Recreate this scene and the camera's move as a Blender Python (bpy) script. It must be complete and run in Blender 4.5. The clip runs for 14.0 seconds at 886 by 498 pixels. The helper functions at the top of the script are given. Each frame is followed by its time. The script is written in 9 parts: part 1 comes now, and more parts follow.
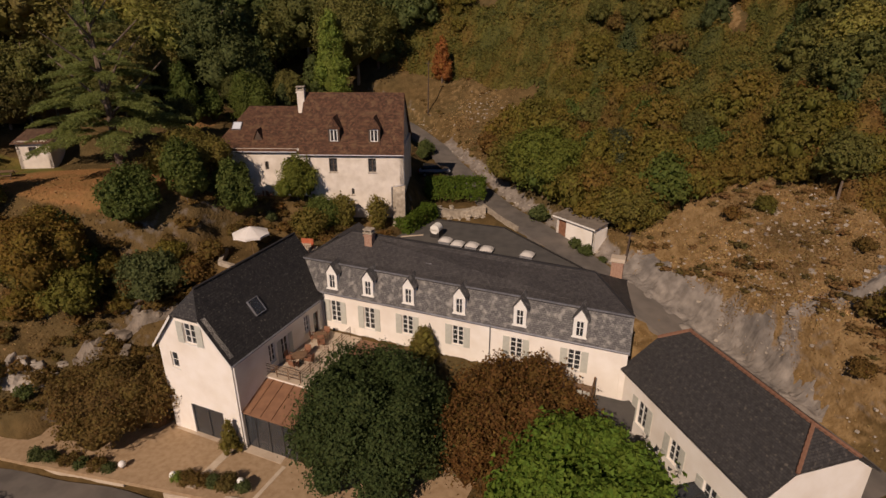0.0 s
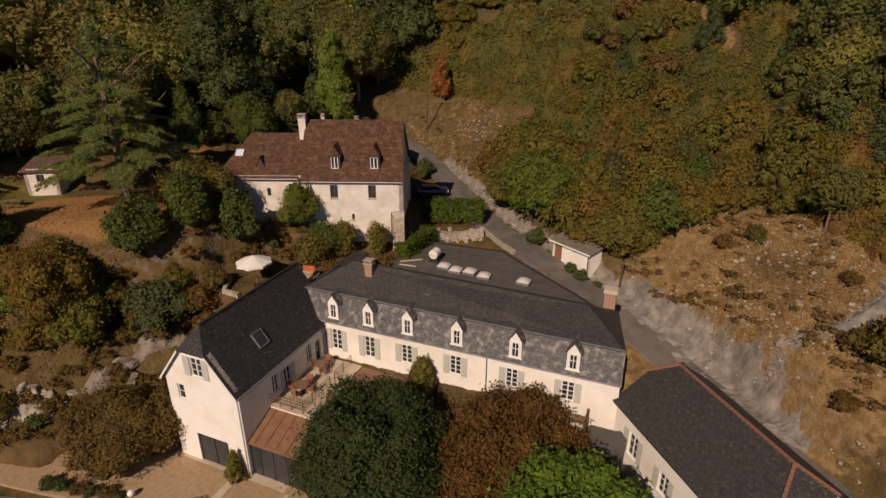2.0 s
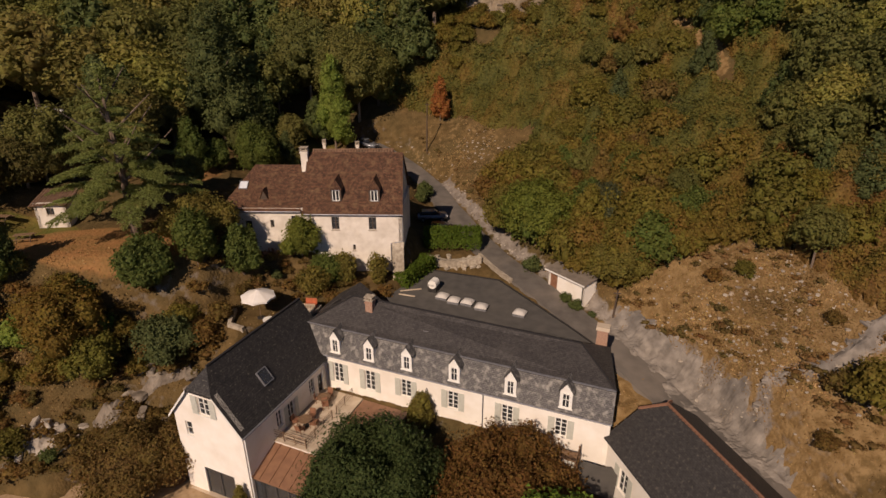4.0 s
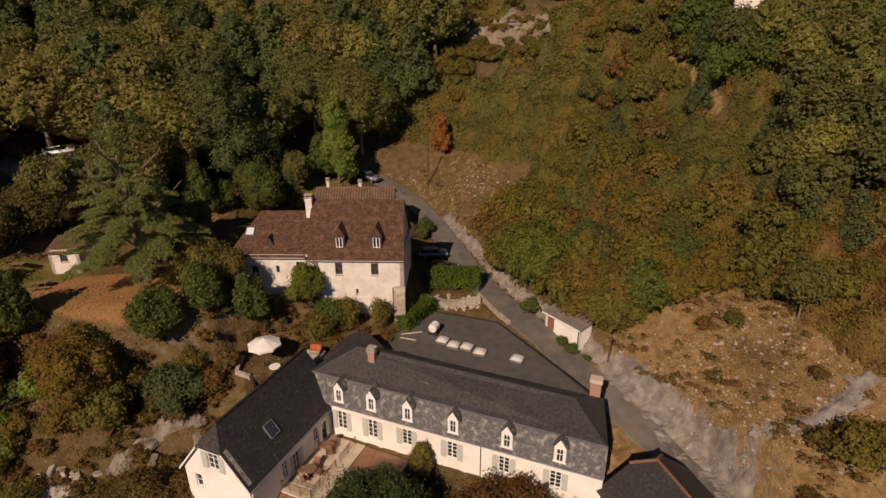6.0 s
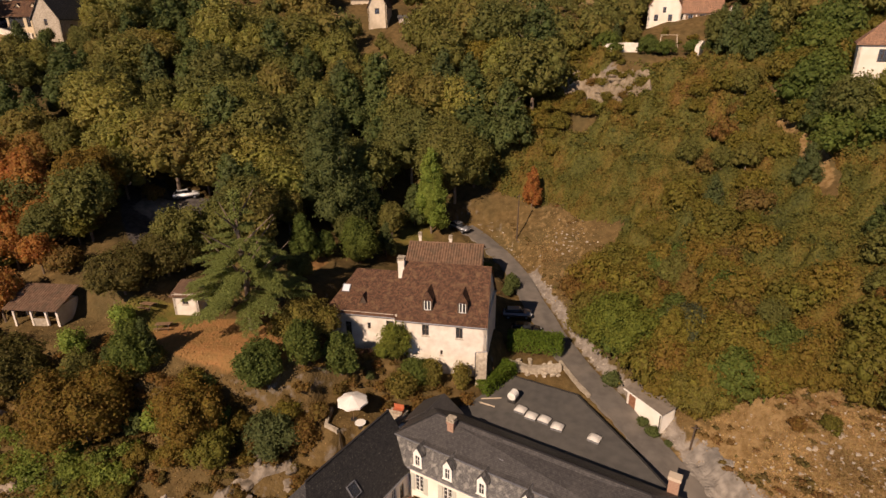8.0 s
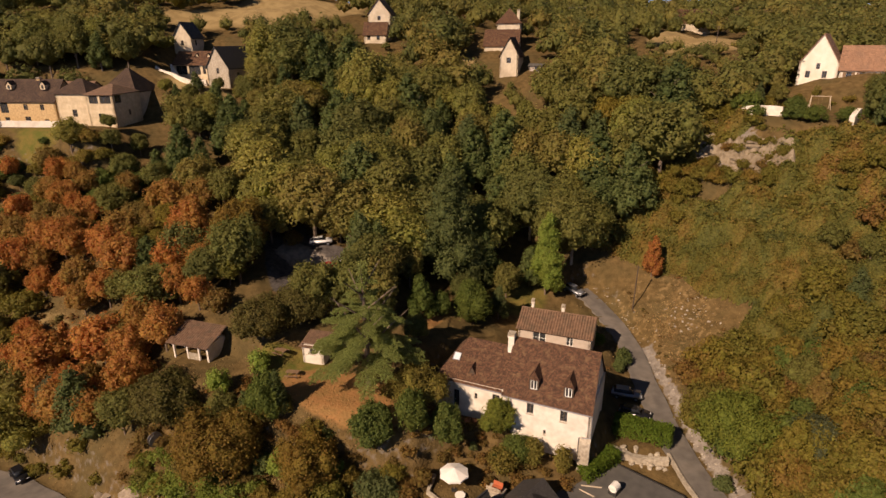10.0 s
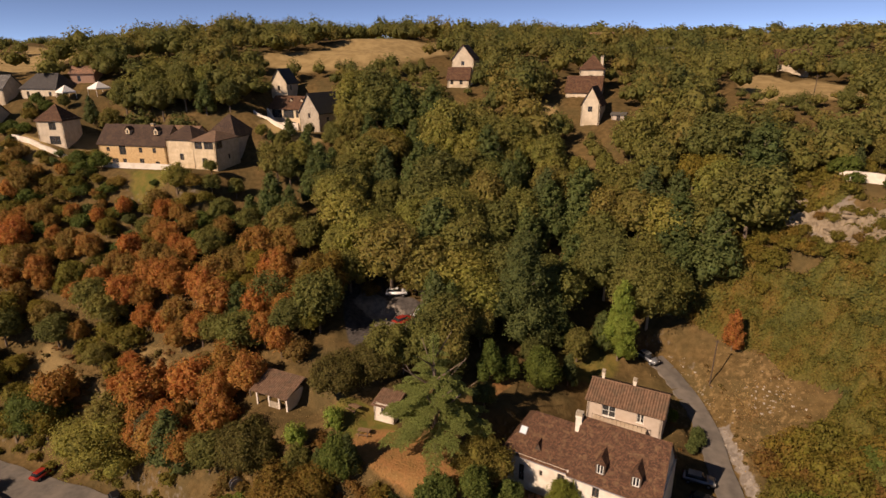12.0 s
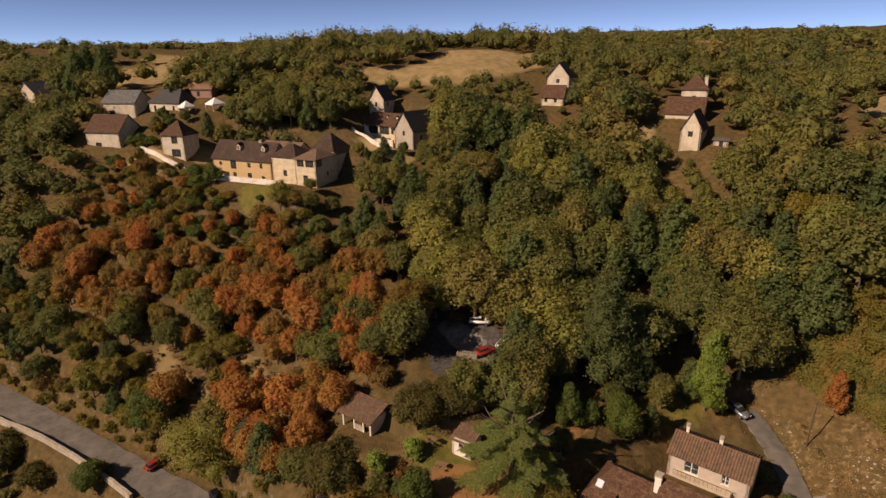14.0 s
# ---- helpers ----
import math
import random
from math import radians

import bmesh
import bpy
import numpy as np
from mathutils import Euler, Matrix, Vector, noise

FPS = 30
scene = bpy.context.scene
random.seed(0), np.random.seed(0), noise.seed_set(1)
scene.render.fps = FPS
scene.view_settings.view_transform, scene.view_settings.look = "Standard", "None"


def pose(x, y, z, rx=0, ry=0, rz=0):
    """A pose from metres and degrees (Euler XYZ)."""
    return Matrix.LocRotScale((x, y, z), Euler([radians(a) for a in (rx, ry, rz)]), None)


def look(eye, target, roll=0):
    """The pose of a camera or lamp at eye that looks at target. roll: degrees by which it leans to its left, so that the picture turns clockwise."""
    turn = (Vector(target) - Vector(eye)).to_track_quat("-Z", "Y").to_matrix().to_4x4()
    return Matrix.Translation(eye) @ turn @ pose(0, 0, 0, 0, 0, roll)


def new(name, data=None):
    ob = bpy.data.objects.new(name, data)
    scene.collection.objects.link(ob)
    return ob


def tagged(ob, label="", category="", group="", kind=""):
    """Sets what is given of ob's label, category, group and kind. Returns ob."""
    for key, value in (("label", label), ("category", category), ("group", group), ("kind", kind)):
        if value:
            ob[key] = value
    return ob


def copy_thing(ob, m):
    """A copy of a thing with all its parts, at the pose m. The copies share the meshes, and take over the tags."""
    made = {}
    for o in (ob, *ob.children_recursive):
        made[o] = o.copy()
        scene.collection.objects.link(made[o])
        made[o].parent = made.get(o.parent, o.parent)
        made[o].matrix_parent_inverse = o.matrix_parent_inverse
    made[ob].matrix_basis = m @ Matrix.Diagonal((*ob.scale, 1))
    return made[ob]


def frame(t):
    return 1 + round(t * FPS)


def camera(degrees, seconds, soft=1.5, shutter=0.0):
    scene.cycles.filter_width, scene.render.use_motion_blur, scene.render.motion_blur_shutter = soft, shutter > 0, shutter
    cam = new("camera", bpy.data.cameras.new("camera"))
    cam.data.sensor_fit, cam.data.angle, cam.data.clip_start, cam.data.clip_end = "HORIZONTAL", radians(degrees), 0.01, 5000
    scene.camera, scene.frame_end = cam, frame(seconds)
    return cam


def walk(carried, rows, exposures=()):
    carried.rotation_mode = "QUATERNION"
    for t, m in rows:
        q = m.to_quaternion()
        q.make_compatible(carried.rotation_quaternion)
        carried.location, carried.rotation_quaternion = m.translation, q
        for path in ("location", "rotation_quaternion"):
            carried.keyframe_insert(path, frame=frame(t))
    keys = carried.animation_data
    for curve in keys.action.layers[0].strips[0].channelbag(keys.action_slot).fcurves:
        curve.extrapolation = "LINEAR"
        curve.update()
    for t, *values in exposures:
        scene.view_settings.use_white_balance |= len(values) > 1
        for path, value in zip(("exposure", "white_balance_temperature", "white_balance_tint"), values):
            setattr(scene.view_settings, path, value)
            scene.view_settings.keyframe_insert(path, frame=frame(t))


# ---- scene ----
cam = camera(75.0, 14.0)
METRES, EYE, TILT, LEAN, TURN = 42.0, 31.6, -23.0, 0.0, 0.0
ROWS = [
    (0.0, 0.0, 0.0, 0.0, 0.0, 0.0, -0.0),
    (0.5, 0.0005, -0.0084, 0.0159, -0.02, -0.06, 0.02),
    (1.0, 0.0015, -0.0165, 0.0333, 0.0, -0.11, 0.07),
    (1.5, 0.0031, -0.0249, 0.0511, -0.0, -0.19, 0.07),
    (2.0, 0.0053, -0.0332, 0.0696, 0.05, -0.24, 0.08),
    (2.5, 0.0065, -0.0423, 0.089, 0.06, -0.29, 0.11),
    (5.0, 0.0163, -0.0976, 0.2096, 0.27, -0.55, 0.21),
    (5.5, 0.0178, -0.11, 0.2392, 0.32, -0.5, 0.22),
    (6.0, 0.0208, -0.123, 0.2698, 0.44, -0.16, 0.25),
    (6.5, 0.0232, -0.1366, 0.3021, 1.32, 0.19, -0.1),
    (7.0, 0.0245, -0.1499, 0.3367, 3.11, 0.6, -0.84),
    (7.5, 0.0235, -0.1633, 0.3724, 5.54, 1.0, -1.9),
    (8.0, 0.0222, -0.1803, 0.4124, 9.02, 1.25, -3.39),
    (8.5, 0.026, -0.1979, 0.4566, 13.09, 1.34, -5.09),
    (11.0, 0.0253, -0.2765, 0.6809, 23.57, 1.78, -9.31),
    (11.5, 0.0202, -0.2904, 0.7222, 25.56, 1.88, -10.1),
    (12.0, 0.0233, -0.3057, 0.7666, 27.8, 2.02, -10.86),
    (12.5, 0.0199, -0.3189, 0.8046, 29.64, 1.6, -11.57),
    (13.0, 0.0205, -0.3347, 0.8489, 32.2, 0.85, -12.41),
    (13.5, 0.0171, -0.3487, 0.8881, 34.76, 0.12, -13.24),
    (14.0, 0.0164, -0.3618, 0.9293, 36.46, -0.43, -13.77),
]
walk(cam, [(t, pose(0, 0, EYE, TILT, LEAN, TURN) @ pose(METRES * x, METRES * y, METRES * z, 90 + pitch, roll, yaw)) for t, x, y, z, yaw, pitch, roll in ROWS],
     exposures=[(0.0, -0.28, 6850.0, 22.0), (5.0, -0.08, 7000.0, 22.0), (7.0, 0.08, 7150.0, 22.0), (8.5, 0.42, 7400.0, 22.0), (11.0, 0.44, 7600.0, 22.0), (14.0, 0.26, 7400.0, 22.0)])

# ---- light ----
SUN_TO = Vector((-6.3, -15.5, 12.2)).normalized()
world = bpy.data.worlds.new("world")
scene.world = world
world.use_nodes = True
wn = world.node_tree
sky = wn.nodes.new("ShaderNodeTexSky")
sky.sky_type = "NISHITA"
sky.sun_disc = False
sky.sun_elevation = math.asin(SUN_TO.z)
sky.sun_rotation = math.atan2(SUN_TO.x, SUN_TO.y)
sky.altitude = 3000
sky.air_density, sky.dust_density, sky.ozone_density = 0.22, 0.0, 5.0
deep = wn.nodes.new("ShaderNodeMix")
deep.data_type, deep.blend_type = "RGBA", "MULTIPLY"
deep.inputs[0].default_value, deep.inputs[7].default_value = 1.0, (0.96, 0.85, 0.70, 1)
wn.links.new(sky.outputs[0], deep.inputs[6])
wn.links.new(deep.outputs[2], wn.nodes["Background"].inputs[0])
wn.nodes["Background"].inputs[1].default_value = 0.20
sun_data = bpy.data.lights.new("sun", "SUN")
sun_data.energy, sun_data.angle, sun_data.color = 4.4, radians(0.55), (1.0, 0.86, 0.69)
sun = new("sun", sun_data)
sun.matrix_world = look(SUN_TO * 200, (0, 0, 0))
scene.view_settings.exposure = 0.0

# ---- materials ----
def make_mat(name, c1, c2, rough=0.8, scale=1.0, detail=6.0, bump=0.0, bump_scale=None, c3=None, scale3=0.15, amount3=0.5,
             jitter=0.0, metal=0.0, spec=0.3):
    """Two colours mixed by fine noise, a third by large stains, relief from the fine noise."""
    m = bpy.data.materials.new(name)
    m.use_nodes = True
    t = m.node_tree
    b = t.nodes["Principled BSDF"]
    b.inputs["Roughness"].default_value = rough
    b.inputs["Metallic"].default_value = metal
    b.inputs["Specular IOR Level"].default_value = spec
    tc = t.nodes.new("ShaderNodeTexCoord")
    n1 = t.nodes.new("ShaderNodeTexNoise")
    n1.inputs["Scale"].default_value, n1.inputs["Detail"].default_value = scale, detail
    t.links.new(tc.outputs["Object"], n1.inputs["Vector"])
    r1 = t.nodes.new("ShaderNodeValToRGB")
    r1.color_ramp.elements[0].position, r1.color_ramp.elements[1].position = 0.35, 0.65
    r1.color_ramp.elements[0].color, r1.color_ramp.elements[1].color = (*c1, 1), (*c2, 1)
    t.links.new(n1.outputs["Fac"], r1.inputs["Fac"])
    out = r1.outputs["Color"]
    if c3:
        n3 = t.nodes.new("ShaderNodeTexNoise")
        n3.inputs["Scale"].default_value, n3.inputs["Detail"].default_value = scale3, 4.0
        t.links.new(tc.outputs["Object"], n3.inputs["Vector"])
        r3 = t.nodes.new("ShaderNodeValToRGB")
        r3.color_ramp.elements[0].position, r3.color_ramp.elements[1].position = 0.45, 0.7
        r3.color_ramp.elements[0].color, r3.color_ramp.elements[1].color = (0, 0, 0, 1), (amount3, amount3, amount3, 1)
        t.links.new(n3.outputs["Fac"], r3.inputs["Fac"])
        mx = t.nodes.new("ShaderNodeMix")
        mx.data_type = "RGBA"
        t.links.new(r3.outputs["Color"], mx.inputs[0])
        t.links.new(out, mx.inputs[6])
        mx.inputs[7].default_value = (*c3, 1)
        out = mx.outputs[2]
    if jitter:
        oi = t.nodes.new("ShaderNodeObjectInfo")
        mr = t.nodes.new("ShaderNodeMapRange")
        mr.inputs["To Min"].default_value, mr.inputs["To Max"].default_value = 1 - jitter, 1 + jitter
        t.links.new(oi.outputs["Random"], mr.inputs["Value"])
        hs = t.nodes.new("ShaderNodeHueSaturation")
        t.links.new(mr.outputs[0], hs.inputs["Value"])
        t.links.new(out, hs.inputs["Color"])
        out = hs.outputs["Color"]
    t.links.new(out, b.inputs["Base Color"])
    if bump:
        nb = n1
        if bump_scale:
            nb = t.nodes.new("ShaderNodeTexNoise")
            nb.inputs["Scale"].default_value, nb.inputs["Detail"].default_value = bump_scale, 6.0
            t.links.new(tc.outputs["Object"], nb.inputs["Vector"])
        bp = t.nodes.new("ShaderNodeBump")
        bp.inputs["Strength"].default_value, bp.inputs["Distance"].default_value = bump, 0.08
        t.links.new(nb.outputs["Fac"], bp.inputs["Height"])
        t.links.new(bp.outputs[0], b.inputs["Normal"])
    return m


def tile_mat(name, c1, c2, mortar, w, h, rough=0.75, moss=None, moss_amount=0.5, relief=0.6, moss_scale=0.5, moss_from=0.48, moss_to=0.72):
    """Rows of slates or tiles laid down the roof by the mesh's own UVs in metres."""
    m = make_mat(name, c1, c2, rough)
    t = m.node_tree
    b = t.nodes["Principled BSDF"]
    uv = t.nodes.new("ShaderNodeUVMap")
    br = t.nodes.new("ShaderNodeTexBrick")
    br.offset = 0.5
    br.inputs["Scale"].default_value = 1.0
    br.inputs["Brick Width"].default_value, br.inputs["Row Height"].default_value = w, h
    br.inputs["Mortar Size"].default_value, br.inputs["Mortar Smooth"].default_value = 0.02, 0.3
    br.inputs["Bias"].default_value = 0.0
    br.inputs["Color1"].default_value, br.inputs["Color2"].default_value, br.inputs["Mortar"].default_value = (*c1, 1), (*c2, 1), (*mortar, 1)
    t.links.new(uv.outputs[0], br.inputs["Vector"])
    nz = t.nodes.new("ShaderNodeTexNoise")
    nz.inputs["Scale"].default_value, nz.inputs["Detail"].default_value = moss_scale, 8.0
    t.links.new(uv.outputs[0], nz.inputs["Vector"])
    rp = t.nodes.new("ShaderNodeValToRGB")
    rp.color_ramp.elements[0].position, rp.color_ramp.elements[1].position = moss_from, moss_to
    rp.color_ramp.elements[0].color = (0, 0, 0, 1)
    rp.color_ramp.elements[1].color = (moss_amount, moss_amount, moss_amount, 1)
    t.links.new(nz.outputs["Fac"], rp.inputs["Fac"])
    mx = t.nodes.new("ShaderNodeMix")
    mx.data_type = "RGBA"
    t.links.new(rp.outputs["Color"], mx.inputs[0])
    t.links.new(br.outputs["Color"], mx.inputs[6])
    mx.inputs[7].default_value = (*(moss or c2), 1)
    fine = t.nodes.new("ShaderNodeTexNoise")
    fine.inputs["Scale"].default_value, fine.inputs["Detail"].default_value = 3.5, 5.0
    t.links.new(uv.outputs[0], fine.inputs["Vector"])
    mr = t.nodes.new("ShaderNodeMapRange")
    mr.inputs["From Min"].default_value, mr.inputs["From Max"].default_value = 0.3, 0.7
    mr.inputs["To Min"].default_value, mr.inputs["To Max"].default_value = 0.7, 1.3
    t.links.new(fine.outputs["Fac"], mr.inputs["Value"])
    hs = t.nodes.new("ShaderNodeHueSaturation")
    t.links.new(mr.outputs[0], hs.inputs["Value"])
    t.links.new(mx.outputs[2], hs.inputs["Color"])
    t.links.new(hs.outputs["Color"], b.inputs["Base Color"])
    bp = t.nodes.new("ShaderNodeBump")
    bp.inputs["Strength"].default_value, bp.inputs["Distance"].default_value = relief, 0.03
    mb = t.nodes.new("ShaderNodeMath")
    mb.operation = "SUBTRACT"
    t.links.new(fine.outputs["Fac"], mb.inputs[0])
    t.links.new(br.outputs["Fac"], mb.inputs[1])
    t.links.new(mb.outputs[0], bp.inputs["Height"])
    t.links.new(bp.outputs[0], b.inputs["Normal"])
    return m


def leaf_mat(name, colours, spread=0.2, through_amount=0.48, grain=4.2, by_object=True):
    """Leaves: a colour per tree from a ramp by the tint attribute and the object's random, jittered per leaf clump."""
    m = bpy.data.materials.new(name)
    m.use_nodes = True
    t = m.node_tree
    b = t.nodes["Principled BSDF"]
    b.inputs["Roughness"].default_value, b.inputs["Specular IOR Level"].default_value = 0.65, 0.18
    oi = t.nodes.new("ShaderNodeObjectInfo")
    at = t.nodes.new("ShaderNodeAttribute")
    at.attribute_name = "tint"
    ad = t.nodes.new("ShaderNodeMath")
    if by_object:
        t.links.new(oi.outputs["Random"], ad.inputs[0])
    else:
        ad.inputs[0].default_value = 0.0
    t.links.new(at.outputs["Fac"], ad.inputs[1])
    fr = t.nodes.new("ShaderNodeMath")
    fr.operation = "FRACT"
    t.links.new(ad.outputs[0], fr.inputs[0])
    rp = t.nodes.new("ShaderNodeValToRGB")
    e = rp.color_ramp.elements
    for n, c in enumerate(colours):
        k = e[n] if n < 2 else e.new(1.0)
        k.position, k.color = n / max(1, len(colours) - 1), (*c, 1)
    t.links.new(fr.outputs[0], rp.inputs["Fac"])
    ge = t.nodes.new("ShaderNodeNewGeometry")
    mr = t.nodes.new("ShaderNodeMapRange")
    mr.inputs["To Min"].default_value, mr.inputs["To Max"].default_value = 1 - 0.5 * spread, 1 + 0.5 * spread
    t.links.new(ge.outputs["Random Per Island"], mr.inputs["Value"])
    mh = t.nodes.new("ShaderNodeMapRange")
    mh.inputs["To Min"].default_value, mh.inputs["To Max"].default_value = 0.485, 0.515
    mul = t.nodes.new("ShaderNodeMath")
    mul.operation = "MULTIPLY"
    mul.inputs[1].default_value = 7.31
    t.links.new(ge.outputs["Random Per Island"], mul.inputs[0])
    f2 = t.nodes.new("ShaderNodeMath")
    f2.operation = "FRACT"
    t.links.new(mul.outputs[0], f2.inputs[0])
    t.links.new(f2.outputs[0], mh.inputs["Value"])
    hs = t.nodes.new("ShaderNodeHueSaturation")
    tc = t.nodes.new("ShaderNodeTexCoord")
    nz = t.nodes.new("ShaderNodeTexNoise")
    nz.inputs["Scale"].default_value, nz.inputs["Detail"].default_value = grain, 5.0
    t.links.new(tc.outputs["Object"], nz.inputs["Vector"])
    nr = t.nodes.new("ShaderNodeMapRange")
    nr.inputs["From Min"].default_value, nr.inputs["From Max"].default_value = 0.3, 0.7
    nr.inputs["To Min"].default_value, nr.inputs["To Max"].default_value = 0.6, 1.42
    t.links.new(nz.outputs["Fac"], nr.inputs["Value"])
    vm = t.nodes.new("ShaderNodeMath")
    vm.operation = "MULTIPLY"
    t.links.new(nr.outputs[0], vm.inputs[0])
    t.links.new(mr.outputs[0], vm.inputs[1])
    bu = t.nodes.new("ShaderNodeBump")
    bu.inputs["Strength"].default_value, bu.inputs["Distance"].default_value = 0.7, 0.25
    t.links.new(nz.outputs["Fac"], bu.inputs["Height"])
    t.links.new(bu.outputs[0], b.inputs["Normal"])
    t.links.new(vm.outputs[0], hs.inputs["Value"])
    t.links.new(mh.outputs[0], hs.inputs["Hue"])
    t.links.new(rp.outputs["Color"], hs.inputs["Color"])
    t.links.new(hs.outputs["Color"], b.inputs["Base Color"])
    tr = t.nodes.new("ShaderNodeBsdfTranslucent")
    t.links.new(hs.outputs["Color"], tr.inputs["Color"])
    ms = t.nodes.new("ShaderNodeMixShader")
    ms.inputs[0].default_value = through_amount
    t.links.new(b.outputs[0], ms.inputs[1])
    t.links.new(tr.outputs[0], ms.inputs[2])
    t.links.new(ms.outputs[0], t.nodes["Material Output"].inputs["Surface"])
    return m


M_CREAM = make_mat("cream_render", (0.82, 0.765, 0.67), (0.86, 0.81, 0.73), 0.9, 1.2, bump=0.1, bump_scale=20, c3=(0.66, 0.57, 0.45), scale3=0.35, amount3=0.5)
M_OLDWALL = make_mat("old_limestone_render", (0.76, 0.69, 0.59), (0.68, 0.605, 0.51), 0.95, 1.6, bump=0.5, bump_scale=6, c3=(0.38, 0.31, 0.22), scale3=0.5, amount3=0.4)
M_STONE = make_mat("rubble_stone", (0.50, 0.43, 0.33), (0.30, 0.25, 0.19), 0.95, 3.0, bump=0.8, bump_scale=3.5, c3=(0.22, 0.18, 0.13), scale3=0.5, amount3=0.5)
M_GOLD = make_mat("golden_limestone", (0.62, 0.43, 0.22), (0.44, 0.29, 0.14), 0.95, 2.2, bump=0.6, bump_scale=4)
M_DARKTILE = tile_mat("dark_brown_tiles", (0.045, 0.028, 0.020), (0.095, 0.055, 0.036), (0.02, 0.013, 0.01), 0.26, 0.2, 0.85, moss=(0.12, 0.075, 0.045), moss_amount=0.5)
M_FACESTONE = make_mat("pale_golden_stone", (0.68, 0.55, 0.37), (0.56, 0.44, 0.28), 0.95, 1.4, c3=(0.36, 0.27, 0.17), scale3=0.5, amount3=0.4, bump=0.4)
M_FARWALL = make_mat("tan_village_render", (0.64, 0.54, 0.40), (0.53, 0.44, 0.32), 0.95, 1.0, c3=(0.30, 0.24, 0.17), scale3=0.4, amount3=0.5)
M_SHEDROOF = make_mat("grey_brown_sheet", (0.15, 0.125, 0.10), (0.20, 0.165, 0.13), 0.9, 1.5)
M_WHITEWALL = make_mat("white_render", (0.76, 0.70, 0.60), (0.70, 0.62, 0.50), 0.9, 0.8, c3=(0.55, 0.47, 0.37), scale3=0.3, amount3=0.4)
M_SLATE = tile_mat("weathered_slate", (0.048, 0.043, 0.041), (0.070, 0.063, 0.058), (0.030, 0.028, 0.028), 0.28, 0.18, 0.55, moss=(0.085, 0.077, 0.07), moss_amount=0.45)
M_LICHEN = tile_mat("lichened_slate", (0.098, 0.092, 0.087), (0.150, 0.140, 0.130), (0.062, 0.058, 0.055), 0.24, 0.15, 0.6, moss=(0.30, 0.28, 0.245), moss_amount=0.75, moss_scale=1.7, moss_from=0.50, moss_to=0.66)
M_SPOTTED = tile_mat("spotted_slate", (0.028, 0.027, 0.026), (0.05, 0.046, 0.043), (0.014, 0.013, 0.013), 0.30, 0.2, 0.6, moss=(0.20, 0.18, 0.15), moss_amount=0.8, moss_scale=6.0, moss_from=0.60, moss_to=0.70)
M_DOTTED = tile_mat("dotted_slate", (0.042, 0.039, 0.037), (0.060, 0.055, 0.051), (0.032, 0.030, 0.028), 0.25, 0.16, 0.6, moss=(0.16, 0.135, 0.105), moss_amount=0.6, moss_scale=4.0, moss_from=0.59, moss_to=0.72)
M_RIDGETILE = make_mat("weathered_ridge_tile", (0.16, 0.075, 0.045), (0.25, 0.13, 0.08), 0.9, 3.0)
M_BROWNTILE = tile_mat("old_brown_tiles", (0.072, 0.034, 0.019), (0.160, 0.076, 0.039), (0.032, 0.017, 0.012), 0.22, 0.16, 0.85, moss=(0.165, 0.096, 0.050), moss_amount=0.6, moss_scale=1.3, moss_from=0.5, moss_to=0.66)
M_CANAL = tile_mat("canal_tiles", (0.26, 0.14, 0.085), (0.36, 0.20, 0.12), (0.07, 0.04, 0.03), 0.20, 0.45, 0.85, moss=(0.15, 0.10, 0.07), moss_amount=0.5)
M_WHITE = make_mat("white_paint", (0.80, 0.78, 0.72), (0.76, 0.73, 0.66), 0.5, 3)
M_SHUTTER = make_mat("grey_green_shutter_paint", (0.46, 0.46, 0.40), (0.52, 0.52, 0.45), 0.6, 4)
M_WOOD = make_mat("brown_wood", (0.16, 0.095, 0.055), (0.24, 0.15, 0.085), 0.7, 6, bump=0.2)
M_DARKWOOD = make_mat("dark_wood", (0.06, 0.042, 0.03), (0.10, 0.07, 0.05), 0.75, 5)
M_COPPER = make_mat("brown_sheet_roof", (0.20, 0.10, 0.055), (0.25, 0.13, 0.07), 0.5, 2, metal=0.0, spec=0.5)
M_BRICK = make_mat("red_brick", (0.30, 0.165, 0.11), (0.42, 0.27, 0.19), 0.9, 9, bump=0.4)
M_DARKMETAL = make_mat("dark_metal", (0.035, 0.033, 0.033), (0.06, 0.055, 0.05), 0.5, 4, metal=0.3)
M_ZINC = make_mat("zinc", (0.22, 0.22, 0.23), (0.30, 0.30, 0.31), 0.5, 3, metal=0.5)
M_ASPHALT = make_mat("worn_asphalt", (0.105, 0.092, 0.079), (0.145, 0.128, 0.11), 0.95, 0.8, bump=0.15, bump_scale=25, c3=(0.24, 0.20, 0.16), scale3=0.25, amount3=0.5)
M_FELT = make_mat("dark_roofing_felt", (0.075, 0.070, 0.063), (0.100, 0.092, 0.082), 0.9, 1.0, bump=0.1, c3=(0.14, 0.125, 0.105), scale3=0.3, amount3=0.4)
M_PAVE = make_mat("pale_paving", (0.50, 0.40, 0.29), (0.58, 0.48, 0.36), 0.9, 1.5, bump=0.1, c3=(0.38, 0.28, 0.19), scale3=0.4, amount3=0.6)
M_SANDY = make_mat("tan_gravel", (0.32, 0.215, 0.12), (0.40, 0.28, 0.165), 0.95, 2.5, bump=0.2)
M_ROCK = make_mat("limestone_rock", (0.40, 0.32, 0.235), (0.22, 0.17, 0.12), 0.95, 1.2, bump=1.0, bump_scale=1.4, c3=(0.085, 0.07, 0.05), scale3=0.5, amount3=0.6)
